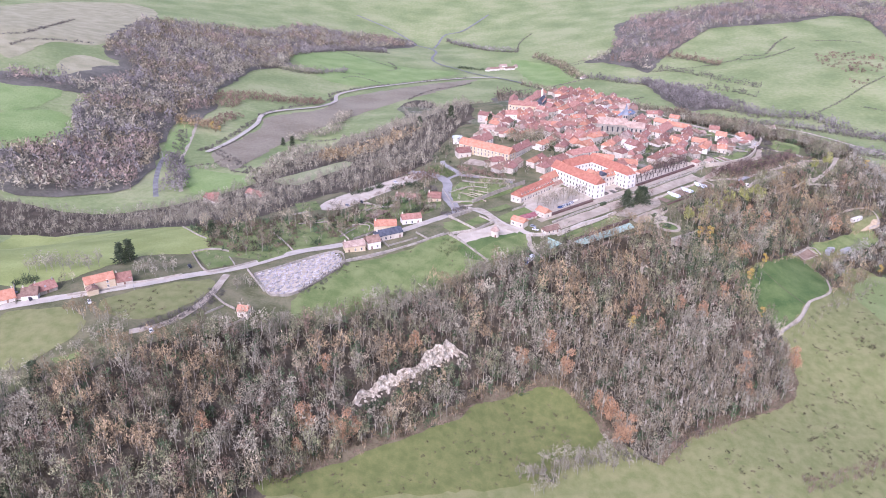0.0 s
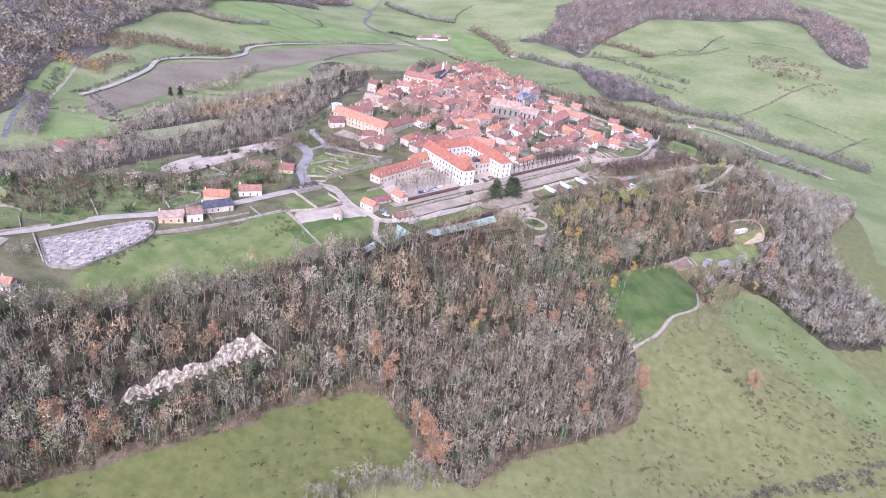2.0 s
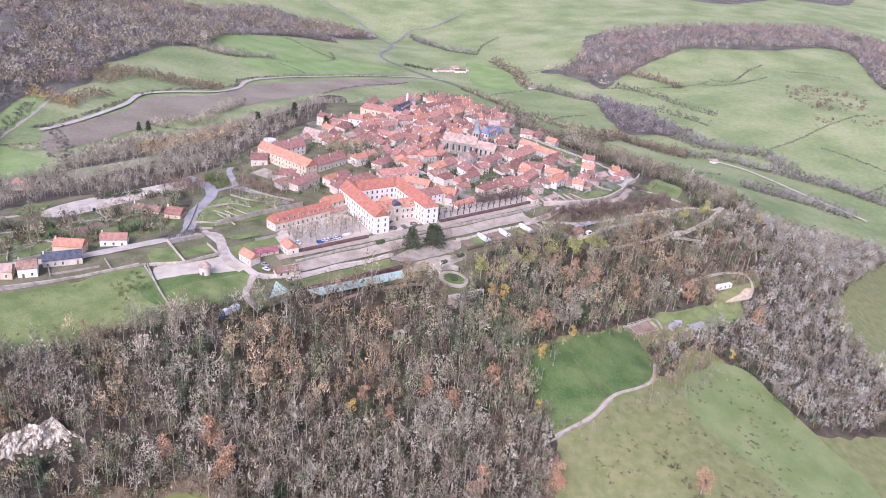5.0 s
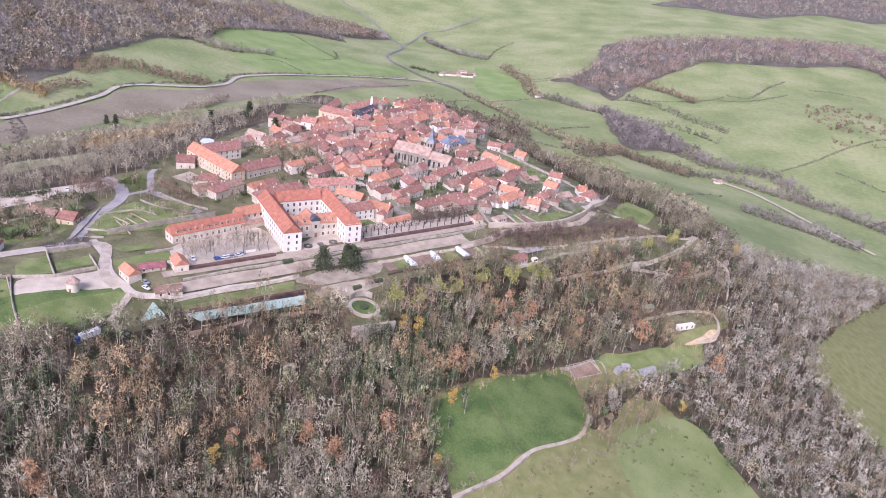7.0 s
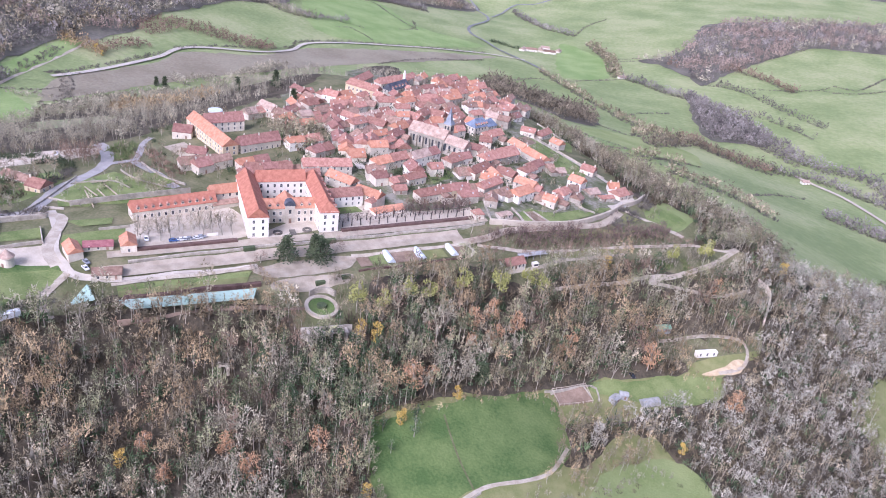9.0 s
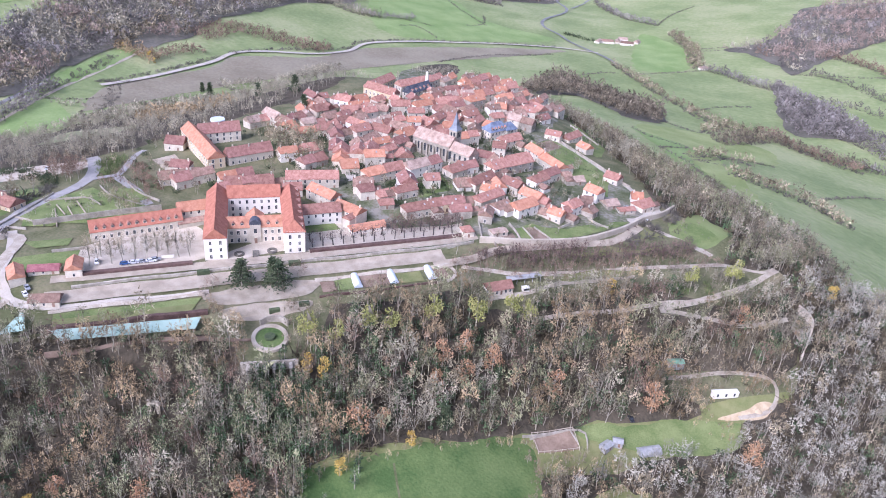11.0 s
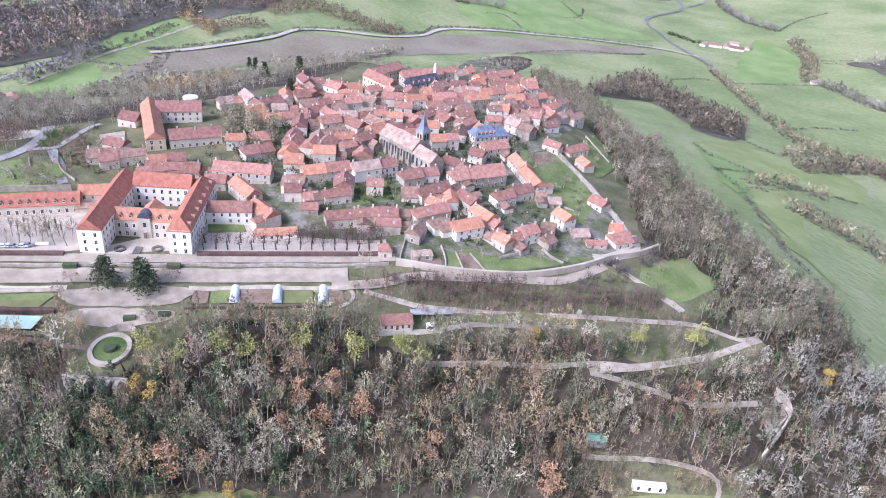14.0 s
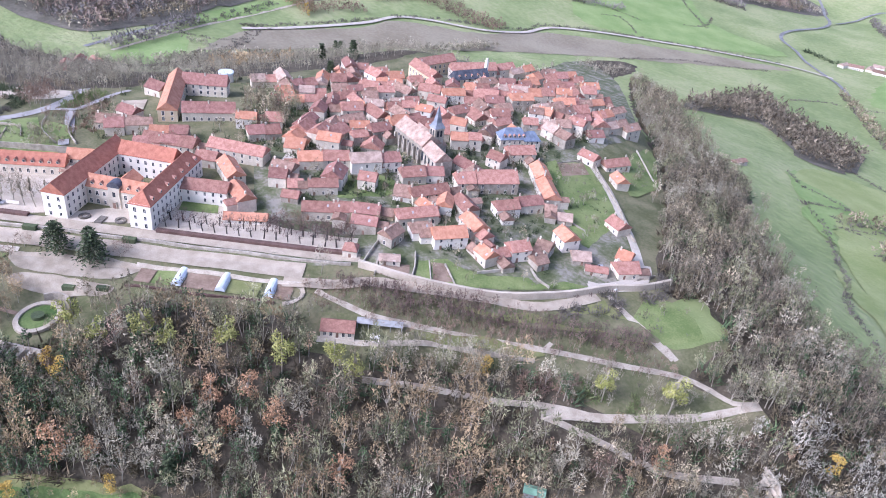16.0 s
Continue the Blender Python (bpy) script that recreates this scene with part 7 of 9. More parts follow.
# ---- ramparts ----
low_wall("rampart", [(214, 582), (226, 588), (244, 601), (261, 616), (275, 637), (283, 655), (292, 668), (297, 682)], 3.0, 1.2, GRAVEL, "tall pale limestone town rampart", 3.0, 4)
low_wall("garden_wall", [(215, 583), (208, 598), (203, 612)], 1.6, 0.5, STONE, "old stone garden wall", 1.5, 3)
low_wall("wall_by_track", [(212, 405), (224, 415), (234, 423), (246, 439)], 0.9, 0.5, STONE, "pale dry-stone wall along a track", 1, 3)
low_wall("ruined_wall", [(366, 629), (374, 627), (372, 612), (370, 603)], 3.4, 0.8, GRAVEL, "pale corner of a ruined stone wall", 2, 3)
low_wall("field_wall", [(262, 507), (283, 522), (288, 516)], 1.1, 0.5, STONE, "low stone wall by a field", 1, 3)

# ---- old abbey on the west side, far abbey, church, mansion ----
old = tagged(new("old_abbey"), "old cream abbey buildings round a courtyard, tile roofs", "building")
old.matrix_basis = pose(37, 605, -2.0, 0, 0, 0)
wing(old, 1.5, 0.8, 50, 9.5, -36.5, 9.5, 13.5, OCHRE, TILE_ORANGE, rows=3, seed=21, floor=3.0)
wing(old, -3.0, 23.0, 24, 9.0, 46, 9.0, 13.5, PLASTER, TILE_MAROON, rows=3, seed=22, floor=2.9, chimneys=3)
wing(old, 29.5, 4.6, 26, 8.5, 55, 8.5, 12.5, PLASTER, TILE_MAROON, rows=2, seed=23, floor=3.2, chimneys=3)
far_abbey = tagged(new("far_abbey"), "ochre abbey with red roofs at the plateau's end", "building")
far_abbey.matrix_basis = pose(86, 765, float(ground(86, 765)), 0, 0, 0)
wing(far_abbey, -2.0, -15.0, 26, 8.5, -14, 8.0, 11.5, OCHRE, TILE_RED, rows=2, seed=31, chimneys=2)
wing(far_abbey, -12.0, 3.0, 30, 8.5, 82, 7.5, 11.0, OCHRE, TILE_RED, rows=2, seed=32)
wing(far_abbey, 10.0, 16.0, 30, 8.5, 60, 7.5, 11.0, PLASTER, TILE_RED, rows=2, seed=33)
wing(far_abbey, 17.0, 5.0, 24, 8.0, 72, 6.5, 10.5, PLASTER, LEAD, rows=2, seed=34, dormers=5)
child("bell_turret", boxes("bell_turret", WHITE, (-0.9, 0.9, -0.9, 0.9, 6, 14.5), (-0.6, 0.6, -0.6, 0.6, 14.5, 16.2)), far_abbey, pose(19, 18, 0))

church = tagged(new("church"), "medieval limestone church with a slate spire", "church")
church.matrix_basis = pose(164, 670, float(ground(164, 670)), 0, 0, -14)
wing(church, -8.0, -1.0, 26, 11, 0, 10.0, 14.5, STONE, TILE_TAN, rows=1, seed=41, windows=False)
wing(church, -9.0, 7.0, 22, 6, 0, 7.0, 10.0, STONE, TILE_TAN, rows=1, seed=42, windows=False)
wing(church, 12.0, -2.5, 17, 9, -6, 8.6, 12.4, STONE, TILE_TAN, rows=1, seed=43, windows=False)
tower = child("tower", boxes("tower", STONE, (-2.6, 2.6, -2.6, 2.6, -2, 17.5), (-2.9, 2.9, -2.9, 2.9, 17.2, 17.7)), church, pose(2.5, 3.0, 0))
for q in range(4):
    for x in (-0.95, 0.95):
        child("belfry_opening", boxes("belfry_opening", GLASS, (x - 0.55, x + 0.55, -2.66, -2.55, 13.2, 16.4)), tower, pose(0, 0, 0, 0, 0, 90 * q))
child("spire", mesh_of("spire", [(-3, -3, 17.5), (3, -3, 17.5), (3, 3, 17.5), (-3, 3, 17.5), (-1.6, -1.6, 20.0), (1.6, -1.6, 20.0), (1.6, 1.6, 20.0), (-1.6, 1.6, 20.0), (0, 0, 28.5)],
                       [(0, 1, 5, 4), (1, 2, 6, 5), (2, 3, 7, 6), (3, 0, 4, 7), (4, 5, 8), (5, 6, 8), (6, 7, 8), (7, 4, 8)], SPIRE_SLATE), tower, None, "pointed blue-grey slate spire")
for k in range(6):
    child("buttress", boxes("buttress", STONE, (-0.5, 0.5, -1.4, 0, -2, 7.5)), church, pose(-19 + k * 4.6, -6.5, 0))
    child("arched_window", boxes("arched_window", GLASS, (-0.6, 0.6, -0.05, 0.05, 3.2, 7.6)), church, pose(-16.7 + k * 4.6, -6.53, 0))
for k in range(4):
    child("choir_window", boxes("choir_window", GLASS, (-0.7, 0.7, -0.05, 0.05, 2.5, 7.0)), church, pose(12, -2.5, 0, 0, 0, -6) @ pose(-6 + k * 3.9, -4.53, 0))

mansion = tagged(new("mansion"), "cream mansion with a blue slate mansard roof", "house")
mansion.matrix_basis = pose(178, 720, float(ground(178, 720)), 0, 0, 57)
wing(mansion, 0, 0, 15, 9.5, 0, 6.6, 11.0, PLASTER, SLATE, hip=3.5, rows=2, seed=51, dormers=5, gap=2.4, floor=3.2)
wing(mansion, 9.5, -1.5, 9, 8.5, 0, 6.2, 9.8, PLASTER, SLATE, hip=3.0, rows=2, seed=52, gap=2.6)
tank = tagged(new("water_tower"), "pale round water tower with a blue-white cap", "water tower")
tank.matrix_basis = pose(15, 653, float(ground(15, 653)))
child("shaft", ring("shaft", 0.2, 4.0, 5.5, WHITE, 16), tank)
child("cap", ring("cap", 0.1, 4.6, 0.8, POLY, 16), tank, pose(0, 0, 5.5))

# ---- the village ----
TAKEN = [(164, 670, 22), (178, 720, 13), (86, 765, 28), (110, 535, 34), (133, 550, 20), (37, 605, 26), (60, 597, 16), (152, 672, 14), (95, 780, 20)]
PLACED = []
n_ = 0


def village_house(x, y, L, turn, ridge=7.8, tag_="village houses"):
    global n_
    n_ += 1
    r = np.random.default_rng(1000 + n_)
    wall_ = (PLASTER, PLASTER, PLASTER, PLASTER, WHITE, STONE)[r.integers(0, 6)]
    roof_ = (TILE_RED, TILE_BROWN, TILE_RED, TILE_MAROON, TILE_RED, TILE_ORANGE)[r.integers(0, 6)]
    if tag_.startswith("houses along") and n_ % 2:
        wall_, roof_ = (WHITE, PLASTER, OCHRE)[n_ // 2 % 3], TILE_ORANGE
    if x < 75 and 540 < y < 640:
        roof_ = (TILE_BROWN, TILE_MAROON)[n_ % 2]
    PLACED.append((x, y))
    if L > 15 and not tag_.startswith("houses along"):  # a terrace of two houses of unlike height
        q, cut = radians(turn), float(r.uniform(0.4, 0.6))
        for k, (share, mid) in enumerate(((cut, -0.5 + cut / 2), (1 - cut, 0.5 - (1 - cut) / 2))):
            house(x + math.cos(q) * L * mid, y + math.sin(q) * L * mid, L * share - 0.3, turn, float(r.uniform(6.8, 9.5)), ridge + float(r.uniform(-1.6, 1.2)), wall_ if k else PLASTER, roof_ if k else (TILE_RED, TILE_MAROON, TILE_ORANGE, TILE_TAN)[r.integers(0, 4)], 5000 + 2 * n_ + k, base=float(ground(x, y)), group=tag_, ends=False, gap=4.7)
        return
    house(x, y, L, turn, float(r.uniform(6.8, 10.5)), ridge + float(r.uniform(-1.3, 1.5)), wall_, roof_, n_, base=float(ground(x, y)), group=tag_, annex=True, ends=n_ % 4 == 0, gap=4.7)


for k, (x, y, L, turn, D, ridge, wall_, roof_) in enumerate(FRONT_HOUSES):
    low_ = ridge < 5
    house(x, y, L, turn, D, ridge, wall_, roof_, 2000 + k, rows=1 if low_ else 2, chimneys=0 if low_ else 1 + k % 2, gap=3.4, ends=k % 2 == 0, annex=not low_)
    PLACED.append((x, y))
for k, (x, y, L, turn, D, ridge, wall_, roof_) in enumerate(ROAD_HOUSES):
    house(x, y, L, turn, D, ridge, wall_, roof_, 3000 + k, rows=2 if ridge > 5 else 1, group="houses along the plateau road", chimneys=1, gap=3.2)
    PLACED.append((x, y))
for kind_, rows_ in HOUSES:
    for x, y, L, turn in rows_:
        if not (kind_ in ("T0", "T7") and x > -110) and not inside(FRONT, [x], [y])[0] and math.hypot(x - 168.7, y - 562.5) > 6 and all(math.hypot(x - a, y - b) > c * 0.62 for a, b, c in TAKEN):
            village_house(x, y, max(8.0, L * 1.08), turn, 6.8 if kind_ in ("T0", "T7") else 8.2, "houses along the plateau road" if kind_ in ("T0", "T7") else "village houses")
CORE = [(100, 600), (60, 655), (45, 700), (60, 740), (110, 760), (130, 790), (120, 840), (160, 835), (195, 790), (200, 740), (205, 690), (240, 670), (262, 640), (230, 612), (190, 600), (150, 590), (125, 600)]
for k, (x, y) in enumerate(((114, 594), (147, 577), (161, 593), (108, 633), (124, 621), (116, 650), (187, 632), (201, 621), (216, 617), (121, 676), (179, 655), (162, 613), (163, 638), (194, 671), (133, 634), (143, 653), (152, 602), (140, 612), (172, 624), (205, 640), (183, 600), (190, 612))):
    if all(math.hypot(x - a, y - b) > 8.5 for a, b in PLACED):
        village_house(x, y, 8 + k % 3 * 1.6, 36 + 90 * (k % 2), 7.0 + k % 3 * 0.7)
HOLES = [p for n, p in FIELDS if n in ("court_garden", "orchard", "yard")] + [beside(l, 6) for n, l, _ in ROADS if n == "street"] + [[(75, 610), (100, 640), (85, 655), (55, 640)]]
fill = np.random.default_rng(77)
for x in np.arange(45, 265, 8.0):
    for y in np.arange(595, 845, 8.0):
        px, py = x + fill.uniform(-2, 2), y + fill.uniform(-2, 2)
        if not inside(CORE, [px], [py])[0] or inside(FRONT, [px], [py])[0] or any(inside(h, [px], [py])[0] for h in HOLES):
            continue
        if min(math.hypot(px - a, py - b) for a, b in PLACED) < 9.0 or any(math.hypot(px - a, py - b) < c * 0.8 for a, b, c in TAKEN):
            continue
        village_house(px, py, float(fill.choice([8, 10, 12, 16, 19])), 58 + float(fill.choice([0, 0, 90])) + float(fill.uniform(-14, 14)), 7.2)

# ---- woods ----
OUT = [p for _, p in FIELDS] + [p for n, p in YARDS if n != "village_ground"] + [beside(l, w + 3) for _, l, w in ROADS]
VILLAGE = dict(YARDS)["village_ground"]
CLEAR = [[(-39, 297), (-31, 304), (-23, 310), (-13, 318), (-2, 327), (6, 335), (19, 347), (12, 357), (-1, 345), (-9, 337), (-20, 328), (-30, 320), (-38, 314), (-46, 307)], [(148, 474), (156, 460), (177, 470), (171, 479), (168, 487), (158, 493), (148, 487)], [(325, 560), (365, 560), (365, 590), (325, 585)], [(224, 553), (238, 564), (246, 556), (233, 543)]]
BARE = [bare_tree(s, 11.5 + s % 5 * 0.9, 2.5 + 0.3 * (s % 4), 7, 2, 14, 0.15, 0.15, 0.2, 0.85) for s in range(8)]
BARE_MID = [bare_tree(s, 9.5 + s % 5, 2.8, 6, 2, 12, 0.16, 0.16, 0.18, 0.9) for s in range(30, 36)]
BARE_FAR = [bare_tree(s, 8 + s % 4, 4.2, 4, 2, 4, 0.63, 0.2, 0.1, 1.8) for s in range(20, 25)]
BARE_FAR = [(np.zeros((0, 3)), np.zeros((0, 3), int), c, f) for _, _, c, f in BARE_FAR]
IVIES = [leafy_tree(s, 10, 1.5, 110, 0.5, 0.1) for s in (70, 71)] + [leafy_tree(s, 11, 2.8, 120, 0.5, 0.3) for s in (72, 73)]
SHRUBS = [shrub(s) for s in range(4)]
TUSSOCKS = [shrub(s, 0.8, 1.5, 26, 0.2) for s in range(50, 54)]
FAR_SHRUBS = [shrub(s, 2.4, 1.9, 15, 0.34) for s in range(40, 44)]
BRUSH = [shrub(s, 3.8, 2.8, 44, 0.22) for s in range(10, 14)]
rng = np.random.default_rng(5)
WOOD_LOOK = {"slope": (5.15, BARE, TWIG), "eastwood": (5.3, BARE_MID, TWIG), "belt": (5.0, BARE_MID, TWIG_DARK), "valleywood": (6.2, BARE_FAR, TWIG_DARK), "hill": (7.6, BARE_FAR, FAR_TWIG), "ridge": (10.0, BARE_FAR, FAR_TWIG),
             "rusty": (9, BARE_FAR, FAR_RUST), "scrub": (10, BARE_FAR, TWIG_RED), "northslope": (7.0, BARE_MID, TWIG_PALE), "farhill": (22, BARE_FAR, FAR_TWIG), "leftfar": (9, BARE_FAR, TWIG), "gardens": (12, BARE_MID, TWIG), "hedgewood": (6.5, BARE_FAR, FAR_TWIG)}
done = []


def welded(v, f):
    """The triangles of a trunk with small gussets that join each limb to the wood it grows from."""
    island = np.arange(len(v))
    for _ in range(40):
        low = island[f].min(1)
        new_ = island.copy()
        for c in range(3):
            np.minimum.at(new_, f[:, c], low)
        if (new_ == island).all():
            break
        island = new_
    main, more_ = island == island[0], []
    for k in np.unique(island[~main]):
        mine = np.where(island == k)[0]
        gap_ = np.linalg.norm(v[mine][:, None] - v[main][None], axis=-1)
        i, j = np.unravel_index(gap_.argmin(), gap_.shape)
        edge = f[(f == mine[i]).any(1)][0]
        more_.append((np.where(main)[0][j], mine[i], edge[edge != mine[i]][0]))
        main = main | (island == k)
    return np.concatenate([f, np.array(more_, int)]) if more_ else f


def tree_thing(kind, bark, leaf, label, category, group, name="tree", parts=("trunk", "crown")):
    """One tree with its parts, to be copied."""
    t = tagged(new(name), label, category, group)
    child(parts[0], tri_mesh(parts[0], kind[0], welded(kind[0], kind[1]), bark), t)
    child(parts[1], tri_mesh(parts[1], kind[2], kind[3], leaf), t)
    return t


def plant(first, spots, rng, low=0.8, high=1.25):
    """Copies of one tree at places on the ground; the first stands at the first place."""
    for k, (x, y) in enumerate(spots):
        m = pose(x, y, float(ground(x, y)) - 0.1, 0, 0, rng.uniform(0, 360)) @ Matrix.Scale(rng.uniform(low, high), 4)
        if k == 0:
            first.matrix_basis = m
        else:
            copy_thing(first, Matrix(m) @ Matrix.Diagonal((1 / first.scale[0], 1 / first.scale[1], 1 / first.scale[2], 1)))


for k, (kind_, poly) in enumerate(WOODS):
    gap, kinds, leaf = WOOD_LOOK[kind_]
    sp = spots_in(poly, gap, rng, OUT + ([] if kind_ == "rusty" else done) + [VILLAGE] + CLEAR, apart=TREES_RUST + TREES_GOLD + TREES_LIME)
    done.append(poly)
    if kind_ == "slope":
        near = (sp[:, 0] > 60) & (sp[:, 0] < 215) & (sp[:, 1] < 420)
        single = sp[near][:290]
        for j, kind in enumerate(BARE):
            mine = single[j::8]
            plant(tree_thing(kind, BARK, TWIG if j % 3 else TWIG_PALE, "leafless grey-brown oak on a wooded slope", "tree", "trees of the slope wood"), mine[:, :2], rng, 0.85, 1.45)
        taken = {tuple(p) for p in single}
        sp = np.array([p for p in sp if tuple(p) not in taken])
        pick = np.array([noise.noise((x / 34, y / 34, 2.2)) + 0.55 * noise.noise((x / 9, y / 9, 8.8)) for x, y, _ in sp])
        pick = np.clip(pick.argsort().argsort() / len(pick) + rng.normal(size=len(sp)) * 0.13, 0, 0.999)
        stuff("bare_woodland", sp[pick < 0.3], kinds, BARK, TWIG_PALE, "leafless pale grey trees on a slope", "woodland", 90, 0.75, 1.5)
        stuff("bare_woodland", sp[pick > 0.82], kinds, BARK, TWIG_WARM, "leafless beige brown trees on a slope", "woodland", 92, 0.75, 1.5)
        stuff("bare_woodland", sp[(pick > 0.36) & (pick < 0.6)], kinds, BARK, TWIG_GREEN, "leafless trees with lichen-green twigs on a slope", "woodland", 95, 0.75, 1.5)
        stuff("bare_woodland", sp[(pick > 0.3) & (pick < 0.36)], kinds, BARK, TWIG_RED, "leafless reddish brown trees on a slope", "woodland", 91, 0.75, 1.5)
        sp = sp[(pick > 0.6) & (pick < 0.82)]
        ivy = spots_in(poly, 8.2, rng, OUT + CLEAR)
        stuff("ivy_clad_trees", ivy[np.arange(len(ivy)) % 5 > 1], IVIES, BARK, IVY, "dark ivy-clad trees in a bare wood", "trees", 93, 0.7, 1.25)
        stuff("withered_oaks", ivy[1::5], IVIES[2:], BARK, OAK, "oaks with withered brown leaves in a bare wood", "trees", 94, 0.7, 1.1)
    if kind_ in ("hill", "ridge", "farhill", "leftfar") and len(sp):
        mark = np.array([noise.noise((x / 60, y / 60, 3.3)) + 0.5 * noise.noise((x / 14, y / 14, 7.7)) for x, y, _ in sp])
        for low_, high_, mat_, words in ((0.42 if kind_ == "hill" else 0.3, 9, FAR_RUST, "far woods with rusty brown leaves"), (0.08, 0.42 if kind_ == "hill" else 0.3, TWIG if kind_ == "hill" else FAR_RUST, "greyish brown far bare woods"), (-9, -0.25, TWIG_PALE, "pale far bare woods")):
            if ((mark > low_) & (mark <= high_)).any():
                stuff("bare_woodland", sp[(mark > low_) & (mark <= high_)], kinds, BARK, mat_, words, "woodland", 170 + k, 0.85, 1.6)
        sp = sp[(mark > -0.25) & (mark <= 0.08)]
        leaf = FAR_TWIG
    if kind_ == "belt":
        mark = np.array([noise.noise((x / 22, y / 22, 5.1)) for x, y, _ in sp]) + rng.normal(size=len(sp)) * 0.12
        for low_, high_, mat_, words in ((0.26, 9, TWIG_PALE, "pale grey bare trees below the town"), (0.04, 0.26, TWIG, "grey-brown bare trees below the town"), (-9, -0.24, TWIG_GREEN, "lichen-green bare trees below the town")):
            stuff("bare_woodland", sp[(mark > low_) & (mark <= high_)], kinds, BARK, mat_, words, "woodland", 97, 0.7, 1.3)
        sp = sp[(mark > -0.24) & (mark <= 0.04)]
    if kind_ == "eastwood":
        pale = rng.random(len(sp)) < 0.7
        # most of the east wood takes the haze-tinted twig colour
        stuff("bare_woodland", sp[pale], kinds, BARK, TWIG_HAZE, "leafless grey trees on a slope, colour paled and blued for distance haze", "woodland", 96, 0.7, 1.2)
        sp = sp[~pale]
    if len(sp):
        stuff("bare_woodland", sp, kinds, BARK, leaf, "leafless grey-brown deciduous trees crowding a slope", "woodland", 100 + k, 0.5 if kind_ == "northslope" else 0.7, 0.95 if kind_ == "northslope" else 1.45 if kind_ == "slope" else 1.3 if kinds is not BARE_FAR else 1.6)
    if kind_ in ("slope", "eastwood", "belt", "gardens"):
        sp = spots_in(poly, 6.2 if kind_ != "gardens" else 9.0, rng, OUT + CLEAR)
        stuff("undergrowth", sp[np.arange(len(sp)) % 3 > 0], BRUSH, BARK, UNDER, "brown undergrowth beneath bare trees", "undergrowth", 300 + k, 0.9, 1.75)
        stuff("undergrowth", sp[::3], BRUSH, BARK, IVY, "dark ivy and evergreen undergrowth", "undergrowth", 400 + k, 0.8, 1.7)
for line_, wide_, lo_, hi_, mat_ in (([(232, 567), (250, 580), (287, 606), (307, 620), (326, 637)], 9, 0.3, 0.5, TWIG_RED), ([(214, 566), (240, 590), (262, 606), (280, 622)], 7, 0.3, 0.5, TWIG_RED), ([(52, 284), (66, 296), (90, 306), (112, 300)], 9, 0.35, 0.6, TWIG_PALE),
                                    ([(-74, 262), (-27, 293), (6, 314), (24, 334), (63, 350), (84, 334)], 6, 0.3, 0.6, TWIG_WARM), ([(112, 301), (154, 330), (202, 358), (214, 400)], 5, 0.3, 0.6, TWIG_RED), ([(-150, 302), (-85, 335), (-23, 372), (30, 408)], 6, 0.4, 0.8, TWIG)):
    sp = spots_in(beside(line_, wide_), 3.4, rng)
    stuff("thicket", sp, BARE_MID, BARK, mat_, "bare bushes along an edge", "bushes", 55, lo_, hi_)
for line_, wide_ in (([(-74, 262), (-27, 292), (6, 313), (24, 332), (63, 350), (84, 333), (95, 308)], 6), ([(112, 301), (128, 318), (154, 331), (202, 358), (214, 400)], 7)):
    patch("bracken", beside(soften(line_, False, 4), wide_), BRACKEN, 0.36, 6, "brown withered bracken along a wood's edge", "ground", False, 2.0)
    stuff("thicket", spots_in(beside(soften(line_, False, 4), wide_), 2.4, rng, sink=-0.3), TUSSOCKS, BARK, TWIG_RED, "withered brown bracken along a wood's edge", "bushes", 63, 0.7, 1.5)
for poly_, gap_, kinds_, mat_, words, lo_, hi_ in (([(245, 569), (257, 577), (283, 597), (288, 592), (289, 585), (270, 573), (251, 557)], 4.2, BARE_MID, TWIG_PALE, "pale grey bare trees on a bank", 0.7, 1.0), ([(287, 591), (302, 608), (308, 603), (306, 597), (290, 586)], 3.0, SHRUBS, TWIG_RED, "purple-brown bare bushes on a bank", 0.9, 1.6),
                                                   ([(303, 612), (316, 629), (335, 644), (340, 634), (323, 615), (310, 601)], 6.0, BARE_MID, TWIG_PALE, "pale bare bushes beside a promenade", 0.35, 0.7), ([(303, 579), (331, 593), (361, 616), (364, 604), (340, 584), (320, 580), (306, 572)], 4.6, BARE_MID, TWIG, "bare scrub on a wooded bank", 0.4, 0.8), ([(327, 610), (358, 638), (371, 632), (353, 615), (333, 601)], 4.8, BARE_MID, TWIG, "bare trees between two paths", 0.5, 0.9)):
    stuff("bank_trees", spots_in(poly_, gap_, rng, [beside(l, w + 1) for n, l, w in ROADS if n in ("path", "track")]), kinds_, BARK, mat_, words, "trees", 64, lo_, hi_)
for line_, wide_ in (([(230, 575), (249, 590), (269, 605), (289, 621), (312, 641)], 9), ([(217, 570), (230, 580), (247, 596), (262, 610)], 4)):
    stuff("promenade_trees", spots_in(beside(soften(line_, False, 4), wide_), 2.6, rng), BARE_MID, BARK_DARK, TWIG_PURPLE, "low clipped purple-brown trees along a promenade", "trees", 65, 0.42, 0.6)
    stuff("thicket", spots_in(beside(soften(line_, False, 4), wide_), 2.6, rng), TUSSOCKS, BARK, UNDER, "brown undergrowth below promenade trees", "bushes", 66, 0.8, 1.5)
TOWN_BANK = [(163, 939), (238, 770), (259, 735), (285, 706), (304, 679), (316, 676), (302, 700), (285, 728), (264, 765), (217, 860), (177, 935)]
sp = spots_in(TOWN_BANK, 5.4, rng, (), 0.2, 1.0, PLACED)
